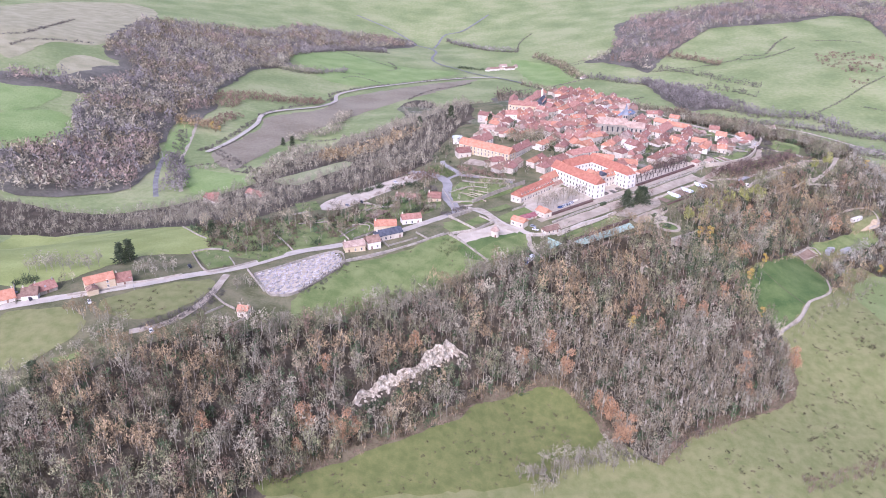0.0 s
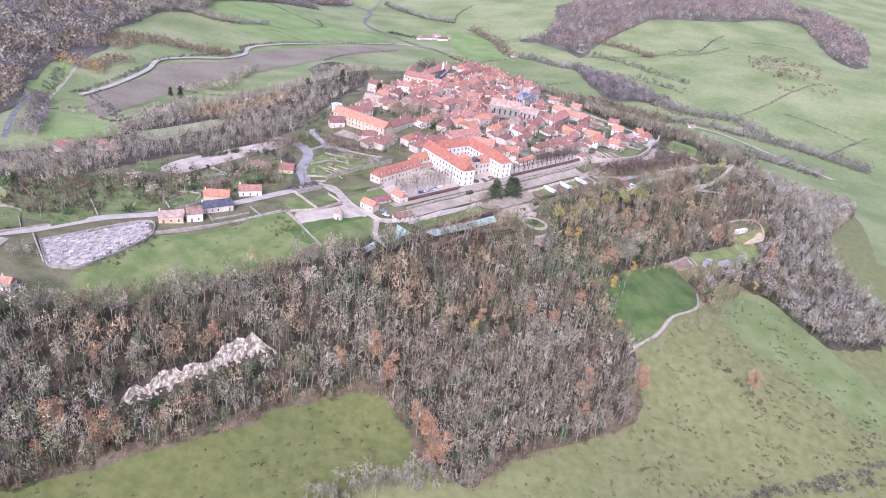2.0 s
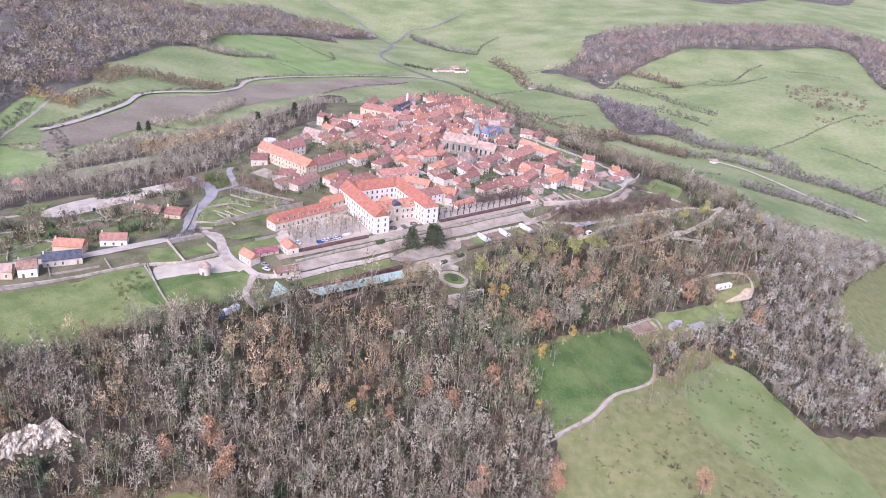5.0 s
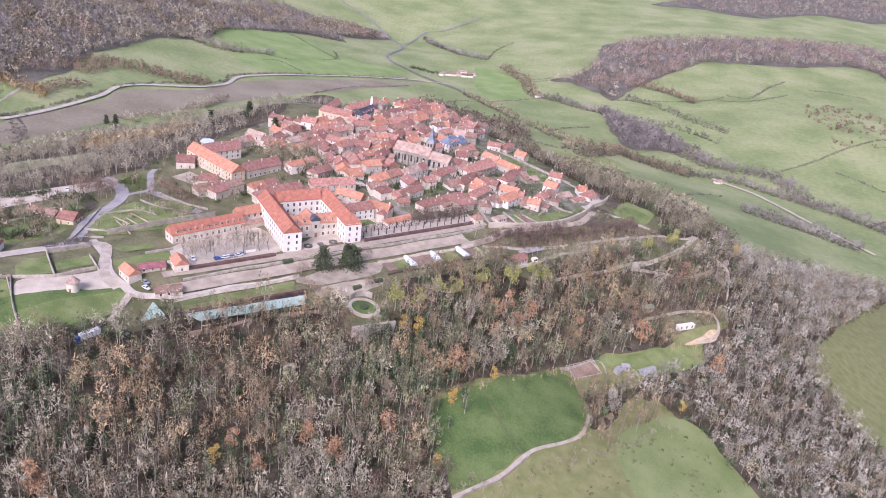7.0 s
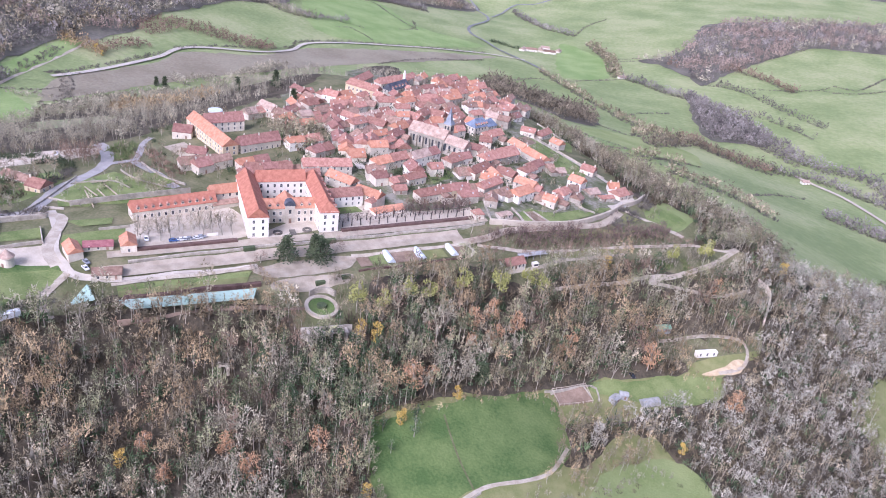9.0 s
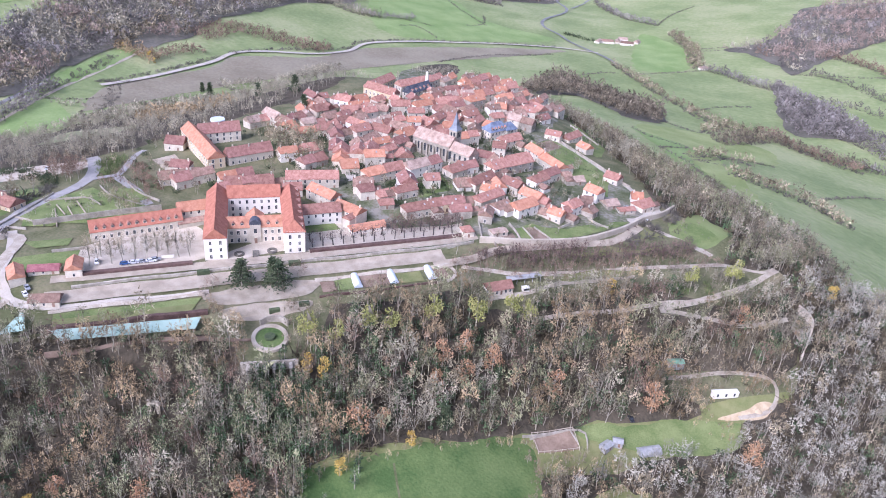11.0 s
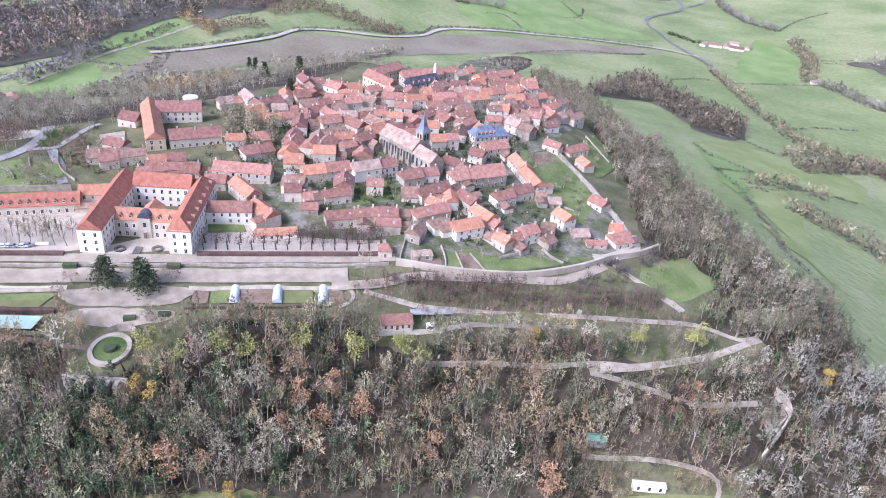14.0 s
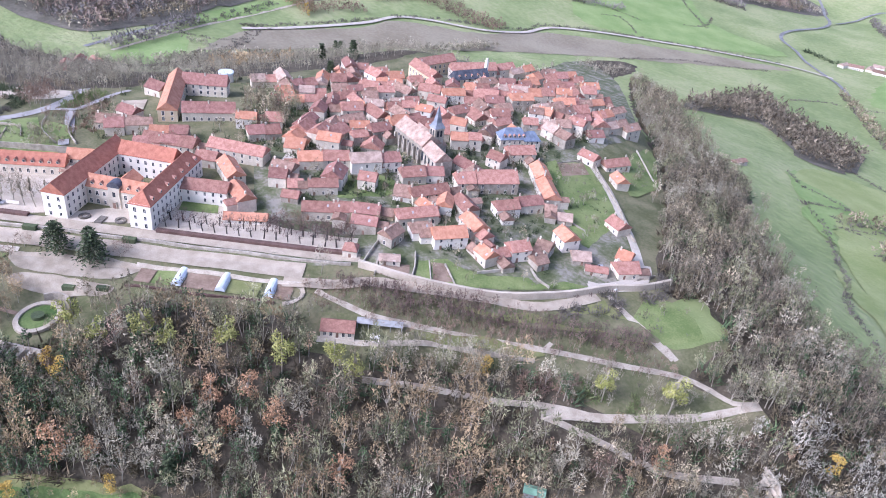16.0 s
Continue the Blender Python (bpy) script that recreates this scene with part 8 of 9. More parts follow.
stuff("bank_trees", sp[::2], BARE_MID, BARK, TWIG, "grey-brown bare trees on the bank below the town", "trees", 68, 0.55, 1.0)
stuff("bank_trees", sp[1::2], BARE_MID, BARK, TWIG_PALE, "pale bare trees on the bank below the town", "trees", 69, 0.5, 0.95)
sp = spots_in(beside([(77, 1140), (188, 955), (250, 905), (275, 830), (318, 770), (350, 730), (376, 735)], 30), 9.5, rng)
stuff("bank_trees", sp, BARE_MID, BARK, TWIG, "bare trees thinning out into valley pasture", "trees", 70, 0.4, 0.95)
sp = spots_in(beside([(355, 360), (315, 341), (285, 331), (259, 320)], 4), 2.6, rng)
stuff("hedgerow", sp, SHRUBS, BARK, HEDGE, "dark hedge along the foot of a meadow", "hedge", 67, 0.6, 1.2)
gf_ = dict(FIELDS)["green_field"]
for part_, mat_ in ((gf_[:4], TWIG_WARM), (gf_[8:] + gf_[:1], TWIG), (gf_[3:5], TWIG_RED)):
    sp = spots_in(beside(soften(part_, False, 5), 7), 3.0, rng)
    stuff("thicket", sp[rng.random(len(sp)) < 0.7], BARE_MID, BARK, mat_, "bare bushes along a field's edge", "bushes", 58, 0.2, 0.55)
OPEN_LOW = [(120, 240), (300, 250), (420, 330), (420, 420), (300, 400), (230, 380), (160, 315)]
for poly_, n_gap, least in ((dict(FIELDS)["lower_meadow"], 3.2, 0.16), (dict(FIELDS)["east_meadow"], 3.6, 0.2), (dict(FIELDS)["lane_field"], 4, 0.15), (dict(FIELDS)["upper_meadow"], 6, 0.3), (OPEN_LOW, 4.5, 0.24)):
    sp = spots_in(poly_, n_gap, rng, sink=-0.3)
    sp = sp[[noise.noise((x / 11, y / 11, 6.6)) + 0.3 * rng.normal() > least + 0.02 for x, y, _ in sp]]
    stuff("tussocks", sp, TUSSOCKS, BARK, UNDER, "low dark tussocks in a grazed meadow", "grass tufts", 56, 0.5, 1.3)
sp = spots_in(OPEN_LOW, 34, rng)
stuff("meadow_trees", sp[rng.random(len(sp)) < 0.35], BARE_MID, BARK, TWIG_PALE, "small pale bare trees standing in a meadow", "trees", 60, 0.3, 0.6)
sp = spots_in(CORE, 4.6, rng, HOLES[-1:], 0.2, 1.0, PLACED)
stuff("garden_bushes", sp, SHRUBS + BRUSH[:1], BARK, LEAF_GREEN, "small dark evergreen bushes between village houses", "bushes", 71, 0.5, 1.3)
sp = spots_in(CORE, 11.0, rng, (), 0.2, 1.0, PLACED)
stuff("garden_trees", sp, BARE_MID, BARK, TWIG, "small bare garden trees between village houses", "trees", 72, 0.4, 0.7)
for line in FIELD_HEDGES:
    sp = spots_in(beside(soften(line, False, 6), 3.4), 2.9, rng, fuzz=0.8)
    stuff("hedgerow", sp, FAR_SHRUBS, BARK, HEDGE, "dark low field hedge over an old wall", "hedge", 8, 0.7, 1.25)
for line, wide_, mat_ in TREE_LINES:
    sp = spots_in(beside(soften(line, False, 5), wide_), 6.2, rng)
    sp = sp[rng.random(len(sp)) < 0.9]
    stuff("hedgerow", sp, BARE_FAR, BARK, mat_, "row of bare trees along a valley hedgerow", "hedge", 9, 0.6, 1.15)
    sp = spots_in(beside(soften(line, False, 5), wide_ * 0.8), 5.0, rng)
    stuff("hedgerow", sp, FAR_SHRUBS, BARK, HEDGE, "dark bushes under a row of bare trees", "hedge", 10, 0.8, 1.6)
for poly_ in (HEATH_0, HEATH_1, HEATH_2):
    sp = spots_in(poly_, 9.0, rng)
    sp = sp[[noise.noise((x / 25, y / 25, 4.1)) > -0.05 for x, y, _ in sp]]
    stuff("heath", sp, FAR_SHRUBS, BARK, TWIG_RED, "brown bushes scattered on a far pasture", "bushes", 11, 1.2, 2.4)
for line in HEDGES:
    sp = spots_in(beside(soften(line, False, 6), 7), 4.6, rng)
    stuff("hedgerow", sp, SHRUBS, BARK, HEDGE, "dark bare field hedgerow", "hedge", 7, 0.9, 1.9)

plant(tree_thing(leafy_tree(1, 12.5, 4.2, 760, 0.38), BARK, LEAF_RUST, "autumn tree with rust-orange leaves", "tree", "autumn trees", "autumn_tree"), TREES_RUST, rng, 0.85, 1.4)
plant(tree_thing(leafy_tree(6, 13, 4.6, 900, 0.42), BARK, LEAF_RUST, "large autumn tree with orange-brown leaves at a wood's edge", "tree", "autumn trees", "autumn_tree"), TREES_BIG, rng, 0.95, 1.45)
plant(tree_thing(leafy_tree(2, 11.5, 3.4, 700, 0.36), BARK, LEAF_GOLD, "autumn tree with golden yellow leaves", "tree", "autumn trees", "autumn_tree"), TREES_GOLD, rng, 0.7, 1.05)
plant(tree_thing(leafy_tree(3, 13, 3.4, 700, 0.36, 0.4), BARK, LEAF_LIME, "tall tree with thin yellow-green leaves", "tree", "yellow-green trees", "yellow_green_tree"), TREES_LIME, rng, 1.25, 1.65)
plant(tree_thing(conifer(4, 12, 3.6), BARK, LEAF_GREEN, "dark green conifer among bare trees", "conifer", "conifers", "conifer"), TREES_EVER, rng, 0.85, 1.25)
plant(tree_thing(conifer(5, 14, 7.6, 12, 12), BARK, LEAF_GREEN, "broad dark green cedar on a gravel terrace", "cedar", "two terrace cedars", "cedar"), [tuple(T_(u, v).translation.xy) for u, v in ((9, -19.5), (24, -22))], rng, 0.95, 1.05)
POLLARD = bare_tree(61, 6.4, 2.4, 8, 1, 14, 0.075, 0.34, 0.5, 0.8)
plant(tree_thing(POLLARD, BARK_DARK, TWIG_PURPLE, "pollarded bare lime tree in a row", "tree", "pollarded limes", "pollarded_lime"), [tuple(T_(43 + 4.9 * k, v).translation.xy) for v in (1.2, 6.5) for k in range(16)], rng, 0.85, 1.1)
COURT_TREE = bare_tree(62, 11.0, 2.6, 7, 2, 20, 0.04, 0.2, 0.22, 1.3)
plant(tree_thing(COURT_TREE, BARK, TWIG, "bare grey tree in the abbey's car park", "tree", "car park trees", "court_tree"), [tuple(T_(-52 + 4.6 * k, v + 0.1 * (k % 3)).translation.xy) for v in (3.5, 10.5) for k in range(10)], rng, 0.85, 1.15)

# ---- graves, rock face ----
graves = spots_in(dict(FIELDS)["cemetery"], 2.5, np.random.default_rng(3), (), 0.0, 0.8)
gv, gf = [], []
rg = np.random.default_rng(9)
for x, y, z in graves:
    a = radians(38 + rg.normal() * 3)
    c, s = math.cos(a), math.sin(a)
    for x0, x1, y0, y1, z0, z1 in ((-0.95, 0.95, -0.45, 0.45, 0, rg.uniform(0.35, 0.6)), (0.85, 1.05, -0.42, 0.42, 0, rg.uniform(0.9, 1.5))):
        k = len(gv)
        gv += [(x + px * c - py * s, y + px * s + py * c, z + 0.3 + pz) for px, py, pz in ((x0, y0, z0), (x1, y0, z0), (x1, y1, z0), (x0, y1, z0), (x0, y0, z1), (x1, y0, z1), (x1, y1, z1), (x0, y1, z1))]
        gf += [tuple(k + i for i in q) for q in ((4, 5, 6, 7), (0, 1, 5, 4), (1, 2, 6, 5), (2, 3, 7, 6), (3, 0, 4, 7))]
tagged(new("graves", mesh_of("graves", gv, gf, MARBLE)), "rows of pale and grey gravestones in a cemetery", "graves", kind="stuff")
low_wall("cemetery_wall", dict(FIELDS)["cemetery"] + dict(FIELDS)["cemetery"][:1], 1.4, 0.5, STONE, "stone wall round a cemetery", 1, 3)

# the quarry face: one broken limestone wall with ledges, and blocks at its foot
CLIFF_FOOT = np.array(soften([(-43, 303), (-35, 310), (-27, 316), (-17, 324), (-6, 333), (2, 341), (15, 353)], False, 8))
rock = tagged(new("rock_face"), "pale broken limestone cliff in the wooded slope", "cliff")
rock.matrix_basis = pose(-14, 331, float(ground(-14, 331)))
_seg = np.concatenate([[0], np.cumsum(np.hypot(*(CLIFF_FOOT[1:] - CLIFF_FOOT[:-1]).T))])
_along = np.arange(0, _seg[-1], 0.55)
cliff_v, cliff_f, ROWS = [], [], 16
for i, d in enumerate(_along):
    x, y = float(np.interp(d, _seg, CLIFF_FOOT[:, 0])), float(np.interp(d, _seg, CLIFF_FOOT[:, 1]))
    ends = min(1.0, d / 9, (_seg[-1] - d) / 9)
    tall = ends * (7.0 + 4.4 * noise.noise((d / 10, 0.5, 0)) + 0.9 * noise.noise((d / 2.2, 1.5, 0)))
    base = float(ground(x, y)) - 1.2
    for j in range(ROWS + 1):
        k = j / ROWS
        back = 0.9 * k * tall * (0.55 + 0.4 * noise.noise((d / 5, k * 2, 3)))
        ledge = 0.8 * noise.noise((d / 4, math.floor(k * 6 + noise.noise((d / 7, 0, 9))) * 3.1, 5)) + 1.6 * noise.noise((math.floor(d / 1.9) * 2.3, math.floor(k * 6) * 1.7, 2)) + 0.9 * noise.noise((math.floor(d / 0.9) * 1.3, math.floor(k * 11) * 1.1, 4))+ 0.4 * noise.noise((d, k * 9, 7))
        push = back + ledge
        cliff_v.append((x - 0.6 * push + 14, y + 0.8 * push - 331, base + k * max(0.4, tall + 1.2) + 0.35 * noise.noise((d * 0.8, k * 7, 11)) - rock.matrix_basis.translation.z))
    if i:
        for j in range(ROWS):
            q = i * (ROWS + 1) + j
            cliff_f.append((q - ROWS - 1, q, q + 1, q - ROWS))
child("rock_wall", mesh_of("rock_wall", cliff_v, cliff_f, ROCK), rock)
stuff("ivy_bushes", spots_in(beside(CLIFF_FOOT + np.array((2.6, -3.6)), 4.5), 2.3, np.random.default_rng(13)), BRUSH, BARK, IVY, "dark ivy bushes along the foot of a cliff", "bushes", 197, 0.5, 0.95)
stuff("cliff_bushes", spots_in(beside(CLIFF_FOOT + np.array((-4.2, 5.6)), 4.0), 2.6, np.random.default_rng(14)), BARE_MID, BARK, TWIG, "bare bushes along the top of a cliff", "bushes", 198, 0.35, 0.6)
rr = np.random.default_rng(12)
BLOCKS = []
for k in range(4):
    bm = bmesh.new()
    bmesh.ops.create_icosphere(bm, subdivisions=1, radius=1.0)
    for v in bm.verts:
        v.co = Vector((v.co.x * 1.2, v.co.y * 0.9, v.co.z * 0.75)) * (1 + 0.35 * noise.noise(v.co * 1.7 + Vector((k * 9, 0, 0))))
    me = bpy.data.meshes.new("block")
    bm.to_mesh(me)
    bm.free()
    me.materials.append(ROCK)
    BLOCKS.append(me)
for k in range(46):
    d = rr.uniform(0, _seg[-1])
    off = rr.uniform(-7.0, 0.5)
    x, y = float(np.interp(d, _seg, CLIFF_FOOT[:, 0])) - 0.6 * off, float(np.interp(d, _seg, CLIFF_FOOT[:, 1])) + 0.8 * off
    child("block", BLOCKS[k % 4], rock, pose(x + 14, y - 331, float(ground(x, y)) - rock.matrix_basis.translation.z + 0.15, rr.uniform(-20, 20), rr.uniform(-20, 20), rr.uniform(0, 360)) @ Matrix.Scale(rr.uniform(0.35, 1.0), 4))

# ---- west yard of the abbey: three low houses, a dovecote ----
for x, y, L, turn, D, ridge, wall_, roof_, label in ((53, 461.4, 10, 141, 6.0, 6.0, PLASTER, TILE_ORANGE, "small cream house with an orange tile roof in a farmyard"), (59.2, 470.0, 12, 34, 5.0, 4.0, PLASTER, PURPLE_TILE, "long low stable with a dark red tile roof"),
                                                    (70.5, 475, 9, 128, 6.4, 6.4, PLASTER, TILE_ORANGE, "cream gabled house with an orange tile roof in a farmyard"), (73.2, 456.0, 11.5, 31, 6.0, 4.6, PLASTER, TILE_BROWN, "low cream house with a red tile roof by a gravel yard")):
    tagged(house(x, y, L, turn, D, ridge, wall_, roof_, int(x), rows=1, group="farmyard houses", chimneys=0), label)
dove = tagged(new("dovecote"), "round stone dovecote with a conical tan tile roof", "tower")
dove.matrix_basis = pose(35.8, 443.5, float(ground(35.8, 443.5)))
child("wall", ring("wall", 0.2, 2.7, 4.6, PLASTER, 18), dove)
cone_v = [(3.15 * math.cos(i * math.pi / 9), 3.15 * math.sin(i * math.pi / 9), 4.4) for i in range(18)] + [(0, 0, 7.6)]
child("roof", mesh_of("roof", cone_v, [(i, (i + 1) % 18, 18) for i in range(18)] + [tuple(range(17, -1, -1))], TILE_TAN), dove, None, "conical tan tile roof")
child("door", DOOR_LEAF, dove, pose(0, -2.72, 0))
pav = house(206.5, 584.5, 5.6, 39, 5.6, 5.6, PLASTER, TILE_RED, 601, hip=2.0, rows=1, group="", chimneys=0, eave=3.6, name="garden_pavilion")
tagged(pav, "square garden pavilion with a hipped red roof", "pavilion")
kiosk = tagged(new("glass_cabin"), "small white glazed garden cabin on grass", "cabin")
kiosk.matrix_basis = pose(243, 565, float(ground(243, 565)), 0, 0, 39)
child("body", boxes("body", WHITE, (-1.6, 1.6, -1.1, 1.1, -0.3, 1.9), (-1.75, 1.75, -1.25, 1.25, 1.9, 2.05)), kiosk)
child("pane", boxes("pane", GLASS, (-1.2, 1.2, -1.14, -1.1, 0.7, 1.7)), kiosk)
board = tagged(new("notice_board"), "long white notice board at the edge of a car park", "sign")
board.matrix_basis = pose(96.4, 501.5, float(ground(96.4, 501.5)), 0, 0, 39)
child("panel", boxes("panel", WHITE, (-2.6, 2.6, -0.06, 0.06, 0.5, 2.0)), board)
for x in (-2.2, 2.2):
    child("post", boxes("post", METAL, (-0.08, 0.08, 0.06, 0.2, -0.5, 2.0)), board, pose(x, 0, 0))
for u, v in ((-6, -10.2), (33, -10.4)):
    m = T_(u, v)
    box_hedge = tagged(new("box_hedge", boxes("box_hedge", LEAF_GREEN, (-2.6, 2.6, -1.1, 1.1, -0.5, 2.0))), "clipped dark green box hedge on a terrace", "hedge", "box hedges")
    box_hedge.matrix_basis = m
plant(tree_thing(bare_tree(81, 7.5, 3.4, 8, 3, 16, 0.06, 0.2), BARK, TWIG_RED, "small purple-brown tree beside the cedars", "tree", "terrace trees", "purple_tree"), [tuple(T_(u, v).translation.xy) for u, v in ((-3, -20), (33, -19), (-6, -25))], rng, 0.85, 1.1)

# ---- walls, bushes, plots ----
for line_ in ROADSIDE_WALLS:
    low_wall("garden_wall", line_, 1.0, 0.5, STONE, "low pale stone garden wall", 1.2, 3)
for line_, tall_ in GARDEN_WALLS:
    low_wall("garden_wall", line_, tall_, 0.5, STONE if tall_ > 0.95 else GRAVEL_DARK, "old pale stone garden wall", 1.2, 3)
for line_, wide_, mat_, lo_, hi_ in BUSH_LINES:
    sp = spots_in(beside(soften(line_, False, 5), wide_), 2.9 if hi_ < 0.6 else 4.6, rng)
    leafy = mat_ in (LEAF_GREEN, PLANTS)
    stuff("bushes", sp, BRUSH if leafy or mat_ in (HEDGE, BEECH, UNDER) else BARE_MID, BARK, mat_, "evergreen bushes" if leafy else "bare brown bushes", "bushes", 57, lo_ * (2.2 if leafy or mat_ in (HEDGE, BEECH) else 1), hi_ * (2.2 if leafy or mat_ in (HEDGE, BEECH) else 1))
for line_, wide_, mat_, lo_, hi_ in FAR_LINES:
    sp = spots_in(beside(soften(line_, False, 5), wide_), 5.5, rng)
    stuff("hedgerow", sp, BARE_FAR if mat_ is not HEDGE else SHRUBS, BARK, mat_, "bare trees and bushes along a valley hedgerow", "hedge", 61, lo_ * (1 if mat_ is not HEDGE else 2), hi_ * (1 if mat_ is not HEDGE else 2))
sp = spots_in([(298, 546), (360, 546), (374, 585), (332, 594), (298, 572)], 4.5, rng, [[(334, 558), (358, 558), (358, 576), (334, 576)]])
stuff("bushes", sp, BARE_MID, BARK, TWIG_WARM, "bare bushes round a yard", "bushes", 62, 0.2, 0.55)
plot_plants = [p for n, p in FIELDS if n in ("garden_lawn", "orchard", "court_garden", "yard", "kitchen_plot", "garden_plot")]
for k, poly_ in enumerate(plot_plants):
    sp = spots_in(poly_, 3.3, rng)
    sp = sp[rng.random(len(sp)) < 0.55]
    if len(sp):
        stuff("garden_bushes", sp, SHRUBS, BARK, (LEAF_GREEN, PLANTS, HEDGE)[k % 3], "small bushes in a garden", "bushes", 80 + k, 0.25, 0.8)
    if len(sp) > 3:
        stuff("garden_trees", sp[::4], BARE_MID, BARK, (TWIG, TWIG_PALE)[k % 2], "small bare fruit trees in a garden", "trees", 130 + k, 0.3, 0.55)
for k, (poly_, _) in enumerate(DARK_WOODS):
    stuff("ivy_clad_trees", spots_in(poly_, 4.6, rng, OUT), IVIES, BARK, IVY, "dark evergreen and ivy-clad trees in a bare wood", "trees", 160 + k, 0.6, 1.2)
sp = spots_in([(-10, 575), (20, 550), (100, 560), (112, 600), (60, 665), (0, 670)], 7.5, rng, [[(8, 583), (78, 575), (86, 630), (18, 645)]] + [beside(l, w + 4) for _, l, w in ROADS], 0.2, 1.0, PLACED)
stuff("garden_bushes", sp[::2], SHRUBS + BRUSH, BARK, LEAF_GREEN, "dark evergreen bushes beside the old abbey", "bushes", 181, 0.6, 1.2)
stuff("garden_trees", sp[1::2], BARE_MID, BARK, TWIG, "bare trees beside the old abbey", "trees", 182, 0.5, 0.9)
sp = spots_in([(60, 645), (67, 662), (85, 654), (98, 633), (97, 616), (86, 613), (70, 625)], 6.0, rng, (), 0.2, 1.0, PLACED)
stuff("garden_trees", sp, BARE_MID, BARK, TWIG_GREEN, "large bare trees in a walled garden", "trees", 183, 0.7, 1.05)
stuff("garden_bushes", sp, BRUSH, BARK, IVY, "dark evergreen bushes under garden trees", "bushes", 184, 0.8, 1.3)
for k, (poly_, gap_, words) in enumerate((([(163, 463), (177, 473), (196, 480), (208, 476), (212, 464), (202, 453), (195, 446), (170, 440)], 4.2, "dark evergreen trees crowding a slope"), ([(186, 490), (222, 514), (248, 527), (248, 512), (229, 488), (208, 482)], 7.5, "dark ivy-clad trees among bare trees"),
                                          ([(353, 664), (383, 675), (400, 679), (391, 717), (367, 720), (349, 698)], 8.0, "dark ivy-clad trees among bare trees"), ([(100, 380), (150, 410), (190, 450), (215, 460), (215, 440), (160, 385), (120, 360)], 8.0, "dark ivy-clad trees among bare trees"))):
    stuff("ivy_clad_trees", spots_in(poly_, gap_, rng), IVIES, BARK, IVY, words, "trees", 190 + k, 0.7, 1.2)
for poly_, gap_, kinds_, mat_, words, lo_, hi_ in (([(289, 592), (296, 601), (305, 602), (305, 598), (297, 589)], 2.6, BARE_MID, TWIG_PURPLE, "purple-brown bare bushes on a promenade lawn", 0.3, 0.45), ([(308, 609), (311, 615), (315, 610), (311, 602)], 3.0, BARE_MID, TWIG_GREEN, "lichen-green bare bushes on a promenade lawn", 0.45, 0.7),
                                                   ([(321, 620), (327, 632), (338, 632), (333, 623)], 3.2, BARE_MID, TWIG_PALE, "pale grey bushes on a promenade lawn", 0.4, 0.6), ([(336, 640), (346, 655), (357, 668), (362, 655), (350, 640)], 5.0, BARE_MID, TWIG_PALE, "pale bare trees at the end of a promenade", 0.75, 1.1),
                                                   ([(298, 566), (325, 560), (333, 574), (364, 582), (366, 596), (330, 590), (306, 580)], 3.6, BARE_MID, TWIG, "bare scrub round a worker's yard", 0.35, 0.7)):
    stuff("thicket", spots_in(poly_, gap_, rng, [[(309, 567), (321, 567), (321, 577), (309, 577)], [(330, 560), (356, 556), (358, 574), (334, 574)]]), kinds_, BARK, mat_, words, "bushes", 195, lo_, hi_)
sp = spots_in(beside([(146, 476), (150, 468), (157, 463)], 7), 3.2, rng)
stuff("thicket", sp, BARE_MID, BARK, TWIG_RED, "brown bare bushes beside an oval garden", "bushes", 196, 0.35, 0.7)
FENCED = [(265, 510), (280, 521), (285, 514), (270, 504)]
for poly_, mat_, words in (([(308, 558), (324, 569), (333, 562), (331, 553), (314, 545)], TWIG, "grey-brown bare scrub beside a yard"), ([(343, 578), (358, 586), (361, 580), (348, 571)], TWIG_WARM, "brown bare scrub above a yard"), ([(325, 570), (338, 578), (343, 576), (330, 566)], TWIG_GREEN, "greenish bushes above a yard")):
    stuff("thicket", spots_in(poly_, 3.4, rng, [beside(ROAD_TRACK_17, 5), [(310, 567), (321, 567), (321, 577), (310, 577)]]), BARE_MID, BARK, mat_, words, "bushes", 202, 0.35, 0.7)
    stuff("thicket", spots_in(poly_, 3.0, rng, [beside(ROAD_TRACK_17, 5)]), TUSSOCKS, BARK, UNDER, "dark undergrowth round a yard", "bushes", 203, 0.8, 1.6)
patch("fenced_plot", FENCED, EARTH, 0.6, 6, "bare brown earth of a fenced plot", "ground", False)
plot_fence = tagged(new("plot_fence"), "pale timber fence round a bare earth plot", "fence")
plot_fence.matrix_basis = pose(275, 512, float(ground(275, 512)))
RAIL = boxes("rail", GRAVEL, (-0.5, 0.5, -0.06, 0.06, 0.95, 1.2))
POST = boxes("post", GRAVEL, (-0.1, 0.1, -0.1, 0.1, -0.6, 1.35))
